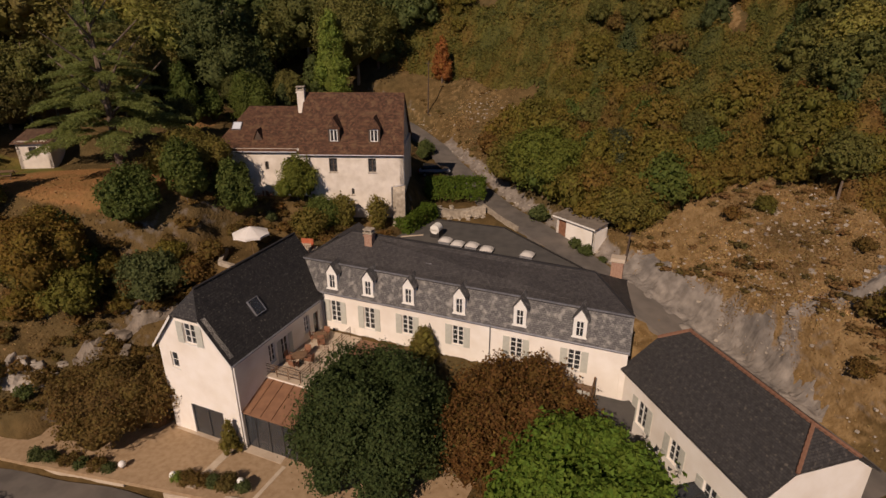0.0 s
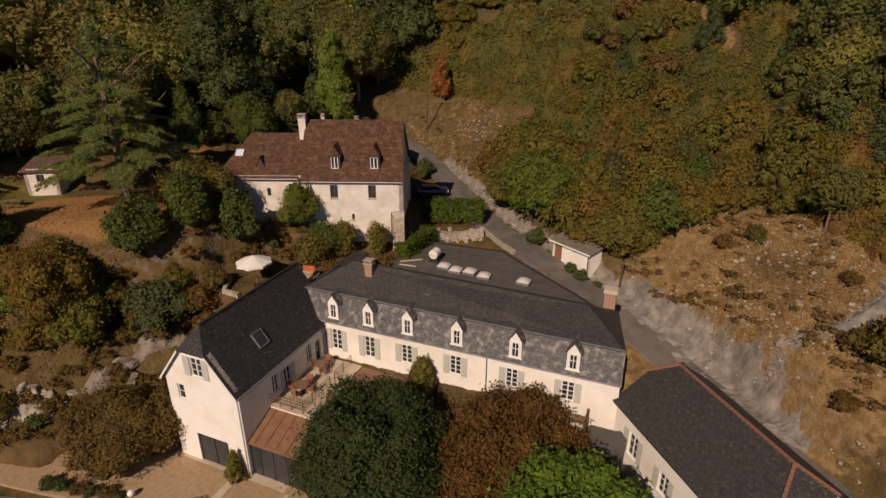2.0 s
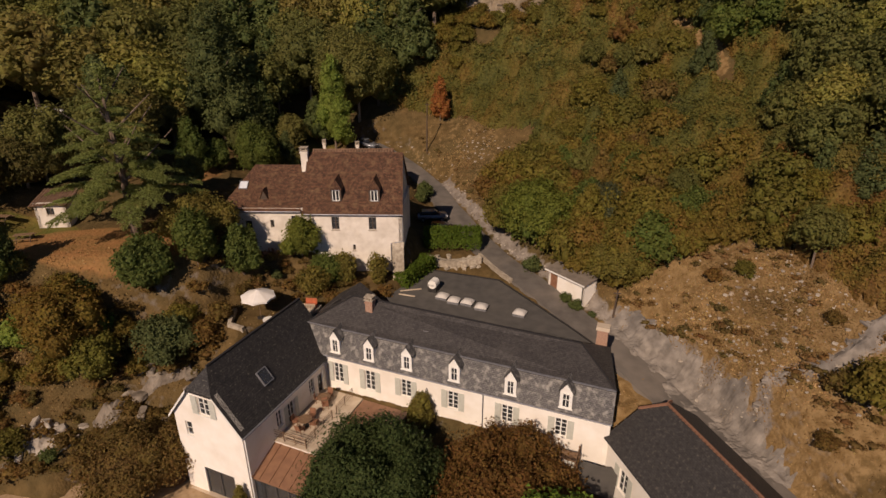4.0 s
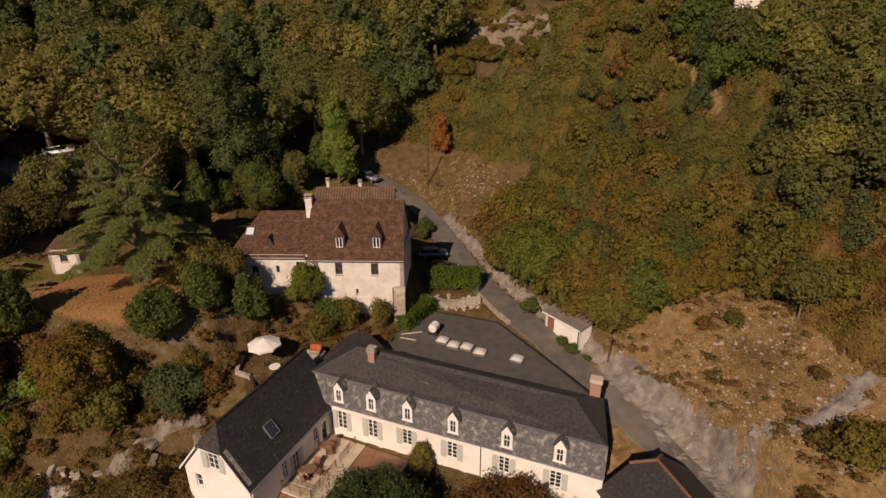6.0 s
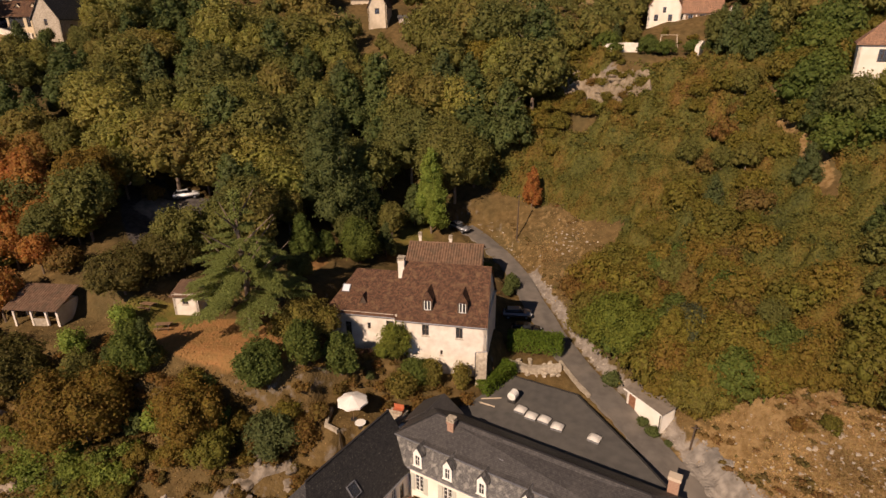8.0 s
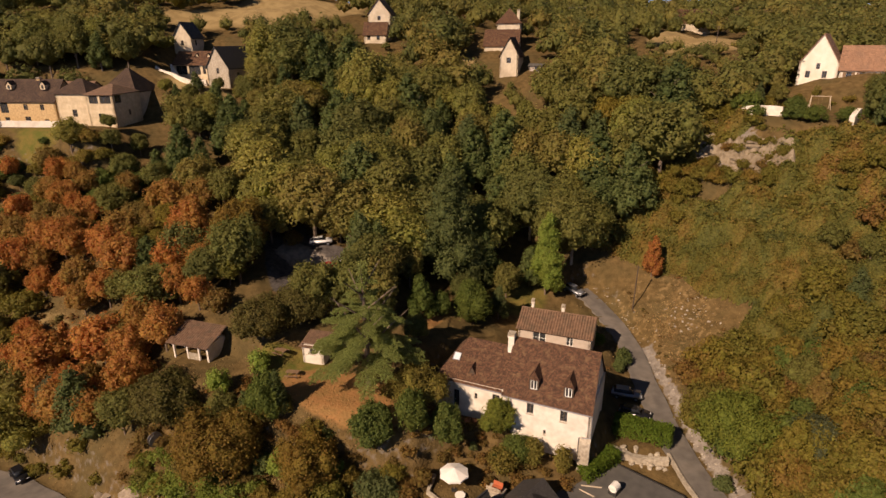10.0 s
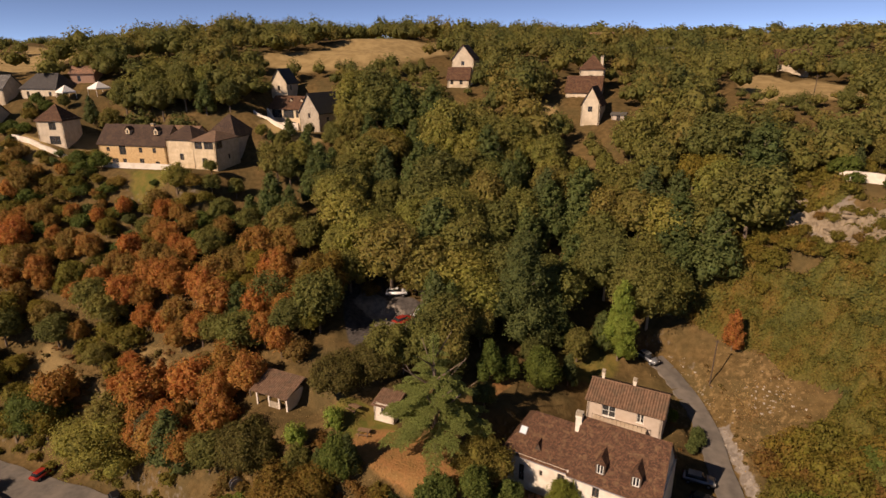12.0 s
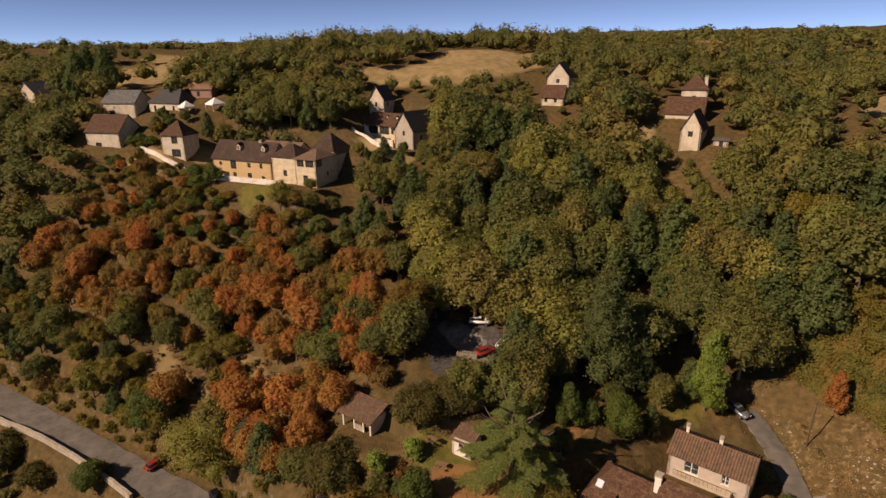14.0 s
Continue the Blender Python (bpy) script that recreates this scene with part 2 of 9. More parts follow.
M_DARKROCK = make_mat("dark_layered_rock", (0.23, 0.185, 0.14), (0.11, 0.09, 0.068), 0.95, 1.3, bump=1.0, bump_scale=2.2, c3=(0.33, 0.28, 0.22), scale3=0.8, amount3=0.6)
M_CLIFF = make_mat("warm_limestone", (0.30, 0.24, 0.165), (0.19, 0.145, 0.095), 0.95, 0.9, bump=1.0, bump_scale=1.2, c3=(0.12, 0.09, 0.055), scale3=0.4, amount3=0.7)
M_GREYROCK = make_mat("grey_rock", (0.29, 0.255, 0.215), (0.165, 0.143, 0.12), 0.95, 1.1, bump=1.0, bump_scale=1.6, c3=(0.11, 0.10, 0.09), scale3=0.4, amount3=0.6)
M_TRUNK = make_mat("bark", (0.12, 0.085, 0.06), (0.20, 0.15, 0.11), 0.95, 5, bump=0.8)
M_PALETRUNK = make_mat("pale_bark", (0.34, 0.29, 0.23), (0.24, 0.20, 0.15), 0.95, 3, bump=0.5)
M_CLOTH = make_mat("white_canvas", (0.80, 0.76, 0.70), (0.74, 0.69, 0.62), 0.8, 2)
M_DOME = make_mat("pale_acrylic", (0.58, 0.55, 0.50), (0.50, 0.47, 0.43), 0.35, 2)
M_RUST = make_mat("red_brown_door", (0.20, 0.09, 0.05), (0.28, 0.14, 0.08), 0.7, 4)
M_TYRE = make_mat("black_rubber", (0.02, 0.02, 0.02), (0.03, 0.03, 0.03), 0.9, 6)


def plain_gloss(name, colour, rough, metal=0.0, transmission=0.0):
    m = bpy.data.materials.new(name)
    m.use_nodes = True
    b = m.node_tree.nodes["Principled BSDF"]
    b.inputs["Base Color"].default_value = (*colour, 1)
    b.inputs["Roughness"].default_value, b.inputs["Metallic"].default_value = rough, metal
    b.inputs["Transmission Weight"].default_value = transmission
    return m


M_GLASS = plain_gloss("window_glass", (0.16, 0.17, 0.18), 0.08, 0.0, 0.75)
# Skylight pane: the bright sky's reflection is put into its pale colour.
M_SKYREFLECT = plain_gloss("pane_with_sky_reflection", (0.62, 0.66, 0.70), 0.12)
M_CARGLASS = plain_gloss("car_glass", (0.02, 0.022, 0.025), 0.05)
M_CARBLACK = plain_gloss("black_car_paint", (0.012, 0.012, 0.014), 0.2)
M_CARGREY = plain_gloss("grey_car_paint", (0.22, 0.23, 0.25), 0.25, 0.4)
M_CARWHITE = plain_gloss("white_car_paint", (0.75, 0.75, 0.74), 0.25)
M_CARRED = plain_gloss("red_car_paint", (0.28, 0.03, 0.02), 0.25)
M_LAMP = plain_gloss("lamp_lens", (0.7, 0.7, 0.68), 0.15)

L_GREEN = leaf_mat("broadleaf_green", [(0.121, 0.130, 0.039), (0.173, 0.169, 0.046), (0.221, 0.204, 0.053), (0.147, 0.153, 0.044), (0.254, 0.204, 0.055), (0.184, 0.186, 0.049), (0.136, 0.141, 0.043)])
L_HILLSIDE = leaf_mat("hillside_scrub_leaves", [(0.087, 0.097, 0.031), (0.128, 0.128, 0.031), (0.156, 0.141, 0.032), (0.191, 0.145, 0.034), (0.233, 0.150, 0.037), (0.209, 0.116, 0.037)], 0.3, 0.4, 4.2, False)
L_DARK = leaf_mat("dark_green_leaves", [(0.101, 0.127, 0.040), (0.134, 0.163, 0.049), (0.120, 0.141, 0.051)])
L_BRIGHT = leaf_mat("bright_green_leaves", [(0.225, 0.290, 0.055), (0.250, 0.310, 0.060)])
L_SCRUB = leaf_mat("autumn_scrub_leaves", [(0.183, 0.155, 0.031), (0.217, 0.175, 0.034), (0.16, 0.145, 0.031), (0.234, 0.171, 0.035)])
L_ORANGE = leaf_mat("orange_autumn_leaves", [(0.414, 0.202, 0.056), (0.448, 0.179, 0.049), (0.325, 0.185, 0.049), (0.235, 0.168, 0.047), (0.392, 0.207, 0.056)])
L_RED = leaf_mat("red_autumn_leaves", [(0.400, 0.165, 0.050), (0.380, 0.160, 0.048)])
L_BROWN = leaf_mat("brown_red_leaves", [(0.175, 0.094, 0.027), (0.200, 0.108, 0.031)], 0.45)
L_YELLOW = leaf_mat("yellow_green_leaves", [(0.255, 0.188, 0.033), (0.195, 0.180, 0.036)])
L_GRASS = leaf_mat("dry_grass_blades", [(0.260, 0.165, 0.065), (0.330, 0.220, 0.095), (0.210, 0.130, 0.048)], 0.3, 0.25, 0.25)

L_CEDAR = leaf_mat("cedar_needles", [(0.230, 0.265, 0.078), (0.255, 0.290, 0.086)], 0.35)
L_LAUREL = leaf_mat("laurel_leaves", [(0.070, 0.098, 0.030), (0.078, 0.108, 0.033)], 0.4)
L_MID = leaf_mat("mid_green_leaves", [(0.101, 0.135, 0.03), (0.131, 0.16, 0.033), (0.112, 0.143, 0.035)], 0.3)
L_OLIVE = leaf_mat("olive_leaves", [(0.200, 0.172, 0.040), (0.225, 0.180, 0.042)], 0.3)
L_DARKOLIVE = leaf_mat("dark_olive_leaves", [(0.122, 0.108, 0.030), (0.138, 0.114, 0.033)], 0.3)
L_GOLD = leaf_mat("golden_leaves", [(0.230, 0.150, 0.030), (0.200, 0.130, 0.030)], 0.3)
L_LIGHT = leaf_mat("light_green_leaves", [(0.23, 0.23, 0.054), (0.302, 0.269, 0.065), (0.194, 0.197, 0.052)], 0.3)
L_GREY = leaf_mat("grey_green_leaves", [(0.105, 0.115, 0.055), (0.115, 0.120, 0.060)], 0.3)
L_GREENHILL = leaf_mat("fresh_hill_leaves", [(0.170, 0.195, 0.034), (0.190, 0.205, 0.037)], 0.3)
L_RUST = leaf_mat("rust_leaves", [(0.210, 0.130, 0.038), (0.185, 0.125, 0.038), (0.230, 0.125, 0.036), (0.165, 0.130, 0.038)], 0.35)
L_HEDGE = leaf_mat("hedge_leaves", [(0.110, 0.165, 0.020), (0.115, 0.170, 0.022)], 0.3)

L_SCRUBGOLD = leaf_mat("golden_scrub_leaves", [(0.205, 0.160, 0.034), (0.250, 0.165, 0.036), (0.215, 0.165, 0.034), (0.245, 0.150, 0.036)])
L_TALLDARK = leaf_mat("deep_green_leaves", [(0.114, 0.135, 0.044), (0.127, 0.148, 0.049)])
L_HEATH = leaf_mat("heath_growth", [(0.230, 0.125, 0.045), (0.280, 0.175, 0.070), (0.190, 0.120, 0.040), (0.150, 0.120, 0.040), (0.260, 0.140, 0.050)], 0.3)
M_PALEROCK = make_mat("pale_rock", (0.50, 0.44, 0.36), (0.34, 0.29, 0.23), 0.95, 1.4, bump=1.0, bump_scale=1.6, c3=(0.16, 0.13, 0.10), scale3=0.6, amount3=0.5)
L_IVY = leaf_mat("creeper_leaves", [(0.185, 0.235, 0.042), (0.215, 0.255, 0.050), (0.160, 0.205, 0.040)], 0.3)
L_CHESTNUT = leaf_mat("chestnut_leaves", [(0.150, 0.230, 0.032), (0.165, 0.245, 0.036)], 0.35)

# ---- helpers for building ----
def part(name, bm, material, parent=None, label="", smooth=False, matrix=None):
    """Links a bmesh as one mesh object under a thing or a part."""
    me = bpy.data.meshes.new(name)
    bmesh.ops.recalc_face_normals(bm, faces=bm.faces)
    bm.to_mesh(me)
    bm.free()
    if smooth:
        me.shade_smooth()
    me.materials.append(material)
    ob = new(name, me)
    if parent:
        ob.parent = parent
    if matrix:
        ob.matrix_basis = matrix
    if label:
        tagged(ob, label)
    return ob


def thing(name, label, category, matrix, group="", kind=""):
    ob = new(name)
    ob.empty_display_size = 0.3
    ob.matrix_world = matrix
    return tagged(ob, label, category, group, kind)


def box(bm, x0, x1, y0, y1, z0, z1, m=None):
    vs = [bm.verts.new((x, y, z)) for z in (z0, z1) for y in (y0, y1) for x in (x0, x1)]
    for f in ((0, 2, 3, 1), (4, 5, 7, 6), (0, 1, 5, 4), (2, 6, 7, 3), (0, 4, 6, 2), (1, 3, 7, 5)):
        bm.faces.new([vs[i] for i in f])
    if m:
        bmesh.ops.transform(bm, matrix=m, verts=vs)
    return vs


def bar(bm, a, b, w, h=None):
    """A square bar from a to b."""
    a, b = Vector(a), Vector(b)
    d = b - a
    m = Matrix.Translation(a) @ d.to_track_quat("Z", "Y").to_matrix().to_4x4()
    h = h or w
    return box(bm, -w / 2, w / 2, -h / 2, h / 2, 0, d.length, m)


def tube(bm, a, b, r0, r1=None, seg=8):
    a, b = Vector(a), Vector(b)
    d = b - a
    m = Matrix.Translation((a + b) / 2) @ d.to_track_quat("Z", "Y").to_matrix().to_4x4()
    return bmesh.ops.create_cone(bm, cap_ends=True, segments=seg, radius1=r0, radius2=r0 if r1 is None else r1, depth=d.length, matrix=m)


def slab(bm, pts, thick):
    """A polygon given a thickness straight down; UVs in metres run along and down its slope."""
    uv = bm.loops.layers.uv.verify()
    top = [bm.verts.new(p) for p in pts]
    low = [bm.verts.new((p[0], p[1], p[2] - thick)) for p in pts]
    fs = [bm.faces.new(top), bm.faces.new(low[::-1])]
    n = len(pts)
    for i in range(n):
        fs.append(bm.faces.new((top[i], low[i], low[(i + 1) % n], top[(i + 1) % n])))
    fs[0].normal_update()
    nrm = fs[0].normal.copy()
    if nrm.z < 0:
        nrm = -nrm
    along = Vector((0, 0, 1)).cross(nrm)
    along = along.normalized() if along.length > 1e-4 else Vector((1, 0, 0))
    down = nrm.cross(along)
    for f in fs:
        for lp in f.loops:
            lp[uv].uv = (lp.vert.co.dot(along), lp.vert.co.dot(down))
    return fs[0]


# ---- ground ----
# Heights of the slopes near the houses and of the hills beyond, in metres.
NEAR = [(-15, 33, 0), (-35, 32, -0.5), (-62, 37, -1.8), (-90, 40, -3.4), (-125, 33, -4), (0, 24, -0.5), (40, 22, 5), (-20, 51, 8.6),
        (-29, 41, 3.2), (-40, 49, 11.5), (-33, 57, 15.4), (-43, 58, 16.4), (-59, 55, 15.2), (-60, 44, 6), (-14, 62, 12.5),
        (-4, 72, 10.3), (-4, 88, 12.4), (-13, 97, 16), (6, 66, 8.8), (13, 58, 8), (20, 46, 5), (30, 50, 14.5), (29, 38, 10.5),
        (46, 42, 19), (46, 62, 24), (0, 99, 18), (20, 75, 15), (-52, 74, 20.5), (-85, 60, 14), (30, 95, 27)]
FAR = [(9, 117, 35), (3, 128, 39), (30, 120, 43), (48, 100, 39), (-45, 105, 24), (-50, 132, 35), (-100, 80, 26), (-138, 90, 40.5),
       (-108, 124, 46), (-44, 160, 49.5), (-90, 168, 58), (-120, 200, 68), (-168, 84, 47), (-73, 250, 68), (-248, 131, 66),
       (12, 142, 44.5), (10, 265, 59), (-200, 60, 40), (-180, 20, -4), (-200, 420, 79), (100, 420, 73), (300, 200, 66), (-420, 120, 72),
       (110, 60, 36), (120, 130, 48), (-130, -60, -8), (60, -60, 0), (0, 640, 82), (-420, 480, 72), (400, 500, 76), (-320, 300, 71)]
PTS = np.array(NEAR + FAR, float)


def spline_fit():
    p, n = PTS[:, :2] / 100, len(PTS)
    r2 = ((p[:, None] - p[None]) ** 2).sum(-1)
    k = 0.5 * r2 * np.log(r2 + 1e-9) + np.eye(n) * 2e-3
    q = np.c_[np.ones(n), p]
    a = np.block([[k, q], [q.T, np.zeros((3, 3))]])
    return np.linalg.solve(a, np.r_[PTS[:, 2], np.zeros(3)])


SPLINE = spline_fit()


def slope_z(x, y):
    x, y = np.asarray(x, float) / 100, np.asarray(y, float) / 100
    r2 = (x[..., None] - PTS[:, 0] / 100) ** 2 + (y[..., None] - PTS[:, 1] / 100) ** 2
    return (0.5 * r2 * np.log(r2 + 1e-9)) @ SPLINE[:-3] + SPLINE[-3] + SPLINE[-2] * x + SPLINE[-1] * y


def smooth01(t):
    t = np.clip(t, 0, 1)
    return t * t * (3 - 2 * t)


def pad(z, x, y, cx, cy, hx, hy, turn, level, soft):
    """Levels the ground in a turned rectangle, easing out over soft metres."""
    c, s = math.cos(radians(turn)), math.sin(radians(turn))
    u, v = (x - cx) * c + (y - cy) * s, -(x - cx) * s + (y - cy) * c
    d = np.hypot(np.maximum(np.abs(u) - hx, 0), np.maximum(np.abs(v) - hy, 0))
    w = 1 - smooth01(d / soft)
    return z * (1 - w) + level * w


# Roads as centre lines of (x, y, z), with widths.
LOWER_ROAD = [(-330, 0, -5), (-200, 21, -4.4), (-160, 27.5, -4.0), (-125, 33, -4.0), (-103, 36, -3.8), (-84, 38.5, -3.2), (-58, 34.5, -1.8), (-32, 30, -0.7), (-10, 25, -0.8), (20, 18, 0.5), (90, 5, 3)]
DRIVE = [(27.5, 27, 3.4), (24.4, 35.5, 4.0), (21.5, 42.5, 4.6), (17.6, 48.6, 6.2), (11.6, 58.2, 8.1), (6.2, 67.5, 9.0), (1.8, 77.5, 10.6), (-2.6, 88.5, 12.3), (-8.5, 96, 14.4), (-12, 99, 15.4)]


def spread(line, step):
    """Points every step metres on a smooth curve through the line."""
    p = [Vector(q) for q in line]
    p = [2 * p[0] - p[1]] + p + [2 * p[-1] - p[-2]]
    out = []
    for i in range(1, len(p) - 2):
        n = max(2, int((p[i + 1] - p[i]).length / step))
        for k in range(n):
            t = k / n
            a, b, c, d = p[i - 1], p[i], p[i + 1], p[i + 2]
            out.append(0.5 * (2 * b + (c - a) * t + (2 * a - 5 * b + 4 * c - d) * t * t + (3 * b - a - 3 * c + d) * t ** 3))
    return out + [p[-2]]


def along_road(z, x, y, line, half, soft):
    pts = np.array([tuple(q) for q in spread(line, 2.0)])
    best, lev = np.full(x.shape, 1e9), np.zeros(x.shape)
    for px, py, pz in pts:
        d = (x - px) ** 2 + (y - py) ** 2
        w = d < best
        best, lev = np.where(w, d, best), np.where(w, pz, lev)
    w = 1 - smooth01((np.sqrt(best) - half) / soft)
    return z * (1 - w) + (lev - 0.12) * w


def rough_z(x, y, scale):
    """A cheap uneven ground: sums of turned sines."""
    return (np.sin(x * 0.71 * scale + 1.3 * np.sin(y * 0.43 * scale)) * np.cos(y * 0.83 * scale + 0.7)
            + 0.5 * np.sin(x * 1.9 * scale + y * 1.3 * scale + 2.0 * np.sin(x * 0.37 * scale)))


def ground_height(x, y):
    x, y = np.asarray(x, float), np.asarray(y, float)
    z = slope_z(x, y)
    far = smooth01((np.hypot(x + 20, y - 60) - 60) / 150)
    z = z + 0.22 * rough_z(x, y, 1.0) + (0.5 + 2.0 * far) * rough_z(x, y, 0.12) * smooth01((np.hypot(x, y - 50) - 25) / 40)
    # rocky bank left of the wing and above the cutting
    z = z + 0.9 * np.abs(rough_z(x, y, 0.9)) * smooth01(1 - np.hypot((x + 30) / 9, (y - 44) / 6))
    z = pad(z, x, y, -34, 56.5, 10, 4.5, 8, 15.6, 5)          # lawn
    z = pad(z, x, y, -57.5, 54, 5, 3, 0, 15.0, 3)             # open shed
    z = pad(z, x, y, -19, 50.2, 2.6, 2.2, 0, 9.35, 2)          # sun terrace
    z = pad(z, x, y, -15, 63.5, 11, 4.6, -2, 12.4, 2.5)       # old house
    z = pad(z, x, y, -8.5, 58.2, 4.6, 1.2, -3, 9.4, 1.5)
    z = pad(z, x, y, -11.5, 79, 6, 4.5, -8, 13.2, 3)
    z = pad(z, x, y, -51, 76, 7, 5, 10, 20.4, 4)              # car park under the trees
    z = pad(z, x, y, -137, 95, 20, 8, 8, 40.5, 8)
    z = pad(z, x, y, -121, 132, 10, 6, 4, 46.5, 6)
    z = pad(z, x, y, 27, 131, 12, 6, 0, 44.6, 6)
    z = along_road(z, x, y, LOWER_ROAD, 4.2, 3.5)
    z = along_road(z, x, y, DRIVE, 2.3, 1.8)
    # court, terrace and the yards of the long house
    z = pad(z, x, y, 4.5, 43.3, 14.5, 4.2, -23, 4.6, 1.0)
    z = pad(z, x, y, 1.5, 55, 6.0, 5.0, -23, 6.5, 1.0)
    z = pad(z, x, y, -16.9, 41.2, 3.7, 6.6, -23, -0.1, 0.8)
    z = pad(z, x, y, -20, 34.6, 12, 2.0, -9, -0.05, 0.8)
    z = pad(z, x, y, -4.5, 32.5, 12, 6.0, -23, 0.0, 1.0)
    z = pad(z, x, y, 12, 32, 5.5, 9, -23, 1.2, 2.0)
    return z


def axis(lo, a, b, hi, step):
    """Even steps from a to b, growing ones out to lo and hi."""
    out, grow = list(np.arange(a, b + 1e-6, step)), step
    x = b
    while x < hi:
        grow = min(grow * 1.14, 40)
        x += grow
        out.append(x)
    x, grow = a, step
    while x > lo:
        grow = min(grow * 1.14, 40)
        x -= grow
        out.insert(0, x)
    return np.array(out)


GX, GY = axis(-1500, -75, 45, 1400, 0.8), axis(-900, 22, 110, 2200, 0.8)
GZ = ground_height(*np.meshgrid(GX, GY, indexing="ij"))


def gz(x, y):
    """Height of the built ground sheet."""
    i = min(max(int(np.searchsorted(GX, x)) - 1, 0), len(GX) - 2)
    j = min(max(int(np.searchsorted(GY, y)) - 1, 0), len(GY) - 2)
    a, b = (x - GX[i]) / (GX[i + 1] - GX[i]), (y - GY[j]) / (GY[j + 1] - GY[j])
    return float((1 - a) * (1 - b) * GZ[i, j] + a * (1 - b) * GZ[i + 1, j] + (1 - a) * b * GZ[i, j + 1] + a * b * GZ[i + 1, j + 1])


def grid_mesh(name, xs, ys, zs):
    nx, ny = len(xs), len(ys)
    me = bpy.data.meshes.new(name)
    xx, yy = np.meshgrid(xs, ys, indexing="ij")
    co = np.stack([xx, yy, zs], -1).reshape(-1, 3).astype(np.float32)
    i, j = np.meshgrid(np.arange(nx - 1), np.arange(ny - 1), indexing="ij")
    a = (i * ny + j).ravel()
    quads = np.stack([a, a + ny, a + ny + 1, a + 1], -1).astype(np.int32)
    me.vertices.add(len(co))
    me.vertices.foreach_set("co", co.ravel())
    me.loops.add(quads.size)
    me.loops.foreach_set("vertex_index", quads.ravel())
    me.polygons.add(len(quads))
    me.polygons.foreach_set("loop_start", np.arange(0, quads.size, 4, dtype=np.int32))
    me.update()
    me.shade_smooth()
    return me


def zone(x, y, cx, cy, rx, ry, soft=0.35):
    return 1 - smooth01((np.hypot((x - cx) / rx, (y - cy) / ry) - 1 + soft) / soft)


def beside(x, y, line, half, soft):
    """1 within half a width of a broken line, easing out over soft metres."""
    best = np.full(x.shape, 1e9)
    for (ax, ay), (bx, by) in zip(line, line[1:]):
        t = np.clip(((x - ax) * (bx - ax) + (y - ay) * (by - ay)) / ((bx - ax) ** 2 + (by - ay) ** 2), 0, 1)
        best = np.minimum(best, np.hypot(x - ax - t * (bx - ax), y - ay - t * (by - ay)))
    return 1 - smooth01((best - half) / soft)


ground_me = grid_mesh("ground", GX, GY, GZ)
gxx, gyy = np.meshgrid(GX, GY, indexing="ij")
slope_grad = np.hypot(*np.gradient(GZ, GX, GY))
hay = np.maximum.reduce([0.5 * zone(gxx, gyy, *q) for q in ((-104, 49.5, 11, 5), (-87, 56, 10, 5), (-119, 50, 9, 5), (-97, 58, 7, 4))] + [zone(gxx, gyy, *q) for q in ((-172, 78, 14, 6), (-116, 121, 12, 5), (-60, 160, 10, 6), (-100, 160, 9, 5), (-270, 128, 60, 36), (-300, 180, 70, 36), (-138, 195, 28, 42), (-104, 305, 28, 12), (5, 212, 21, 28), (-160, 92, 10, 6), (-150, 160, 14, 9))])
field = np.maximum.reduce([zone(gxx, gyy, 41, 92, 1.8, 7), zone(gxx, gyy, 39.5, 103, 2.2, 6), zone(gxx, gyy, 34, 45, 26, 17), zone(gxx, gyy, 2, 90, 15, 19, 0.5) * 0.34])
lawn = np.maximum.reduce([zone(gxx, gyy, -45, 57.5, 7, 4), zone(gxx, gyy, -130, 86, 9, 5), zone(gxx, gyy, -22, 92, 7, 9) * 0.6])
# Gravel car park and lane under the trees; its colour includes their shade.
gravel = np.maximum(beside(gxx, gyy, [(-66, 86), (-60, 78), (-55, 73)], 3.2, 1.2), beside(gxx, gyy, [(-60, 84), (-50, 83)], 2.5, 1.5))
bare = np.maximum.reduce([zone(gxx, gyy, -31, 76, 1.8, 6.5), zone(gxx, gyy, -46.5, 69.5, 5, 1.6), 0.8 * zone(gxx, gyy, -35, 111, 4, 8), zone(gxx, gyy, -34.5, 54.8, 12, 5.6), zone(gxx, gyy, -20, 36, 14, 3.5)])
rocky = np.maximum.reduce([0.3 * smooth01((slope_grad - 1.0) / 0.8), beside(gxx, gyy, [(18.6, 53.0), (23.8, 44.6), (26.0, 37.5)], 0.55, 1.0), beside(gxx, gyy, [(0.6, 87.5), (4.6, 78.6), (8.9, 68.6), (14.2, 59.6), (18.6, 53)], 0.35, 0.8), beside(gxx, gyy, [(27.5, 39.5), (31, 38.4), (35.4, 39)], 0.35, 0.8), beside(gxx, gyy, [(-62, 81.5), (-56, 81), (-50, 76)], 1.6, 1.6), zone(gxx, gyy, 9, 121, 8, 6) * 0.6, zone(gxx, gyy, -27, 43.5, 4, 2.4) * 0.25])
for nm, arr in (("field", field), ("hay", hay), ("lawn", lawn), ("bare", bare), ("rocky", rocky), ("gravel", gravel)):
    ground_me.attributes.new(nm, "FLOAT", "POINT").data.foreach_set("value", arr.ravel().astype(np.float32))


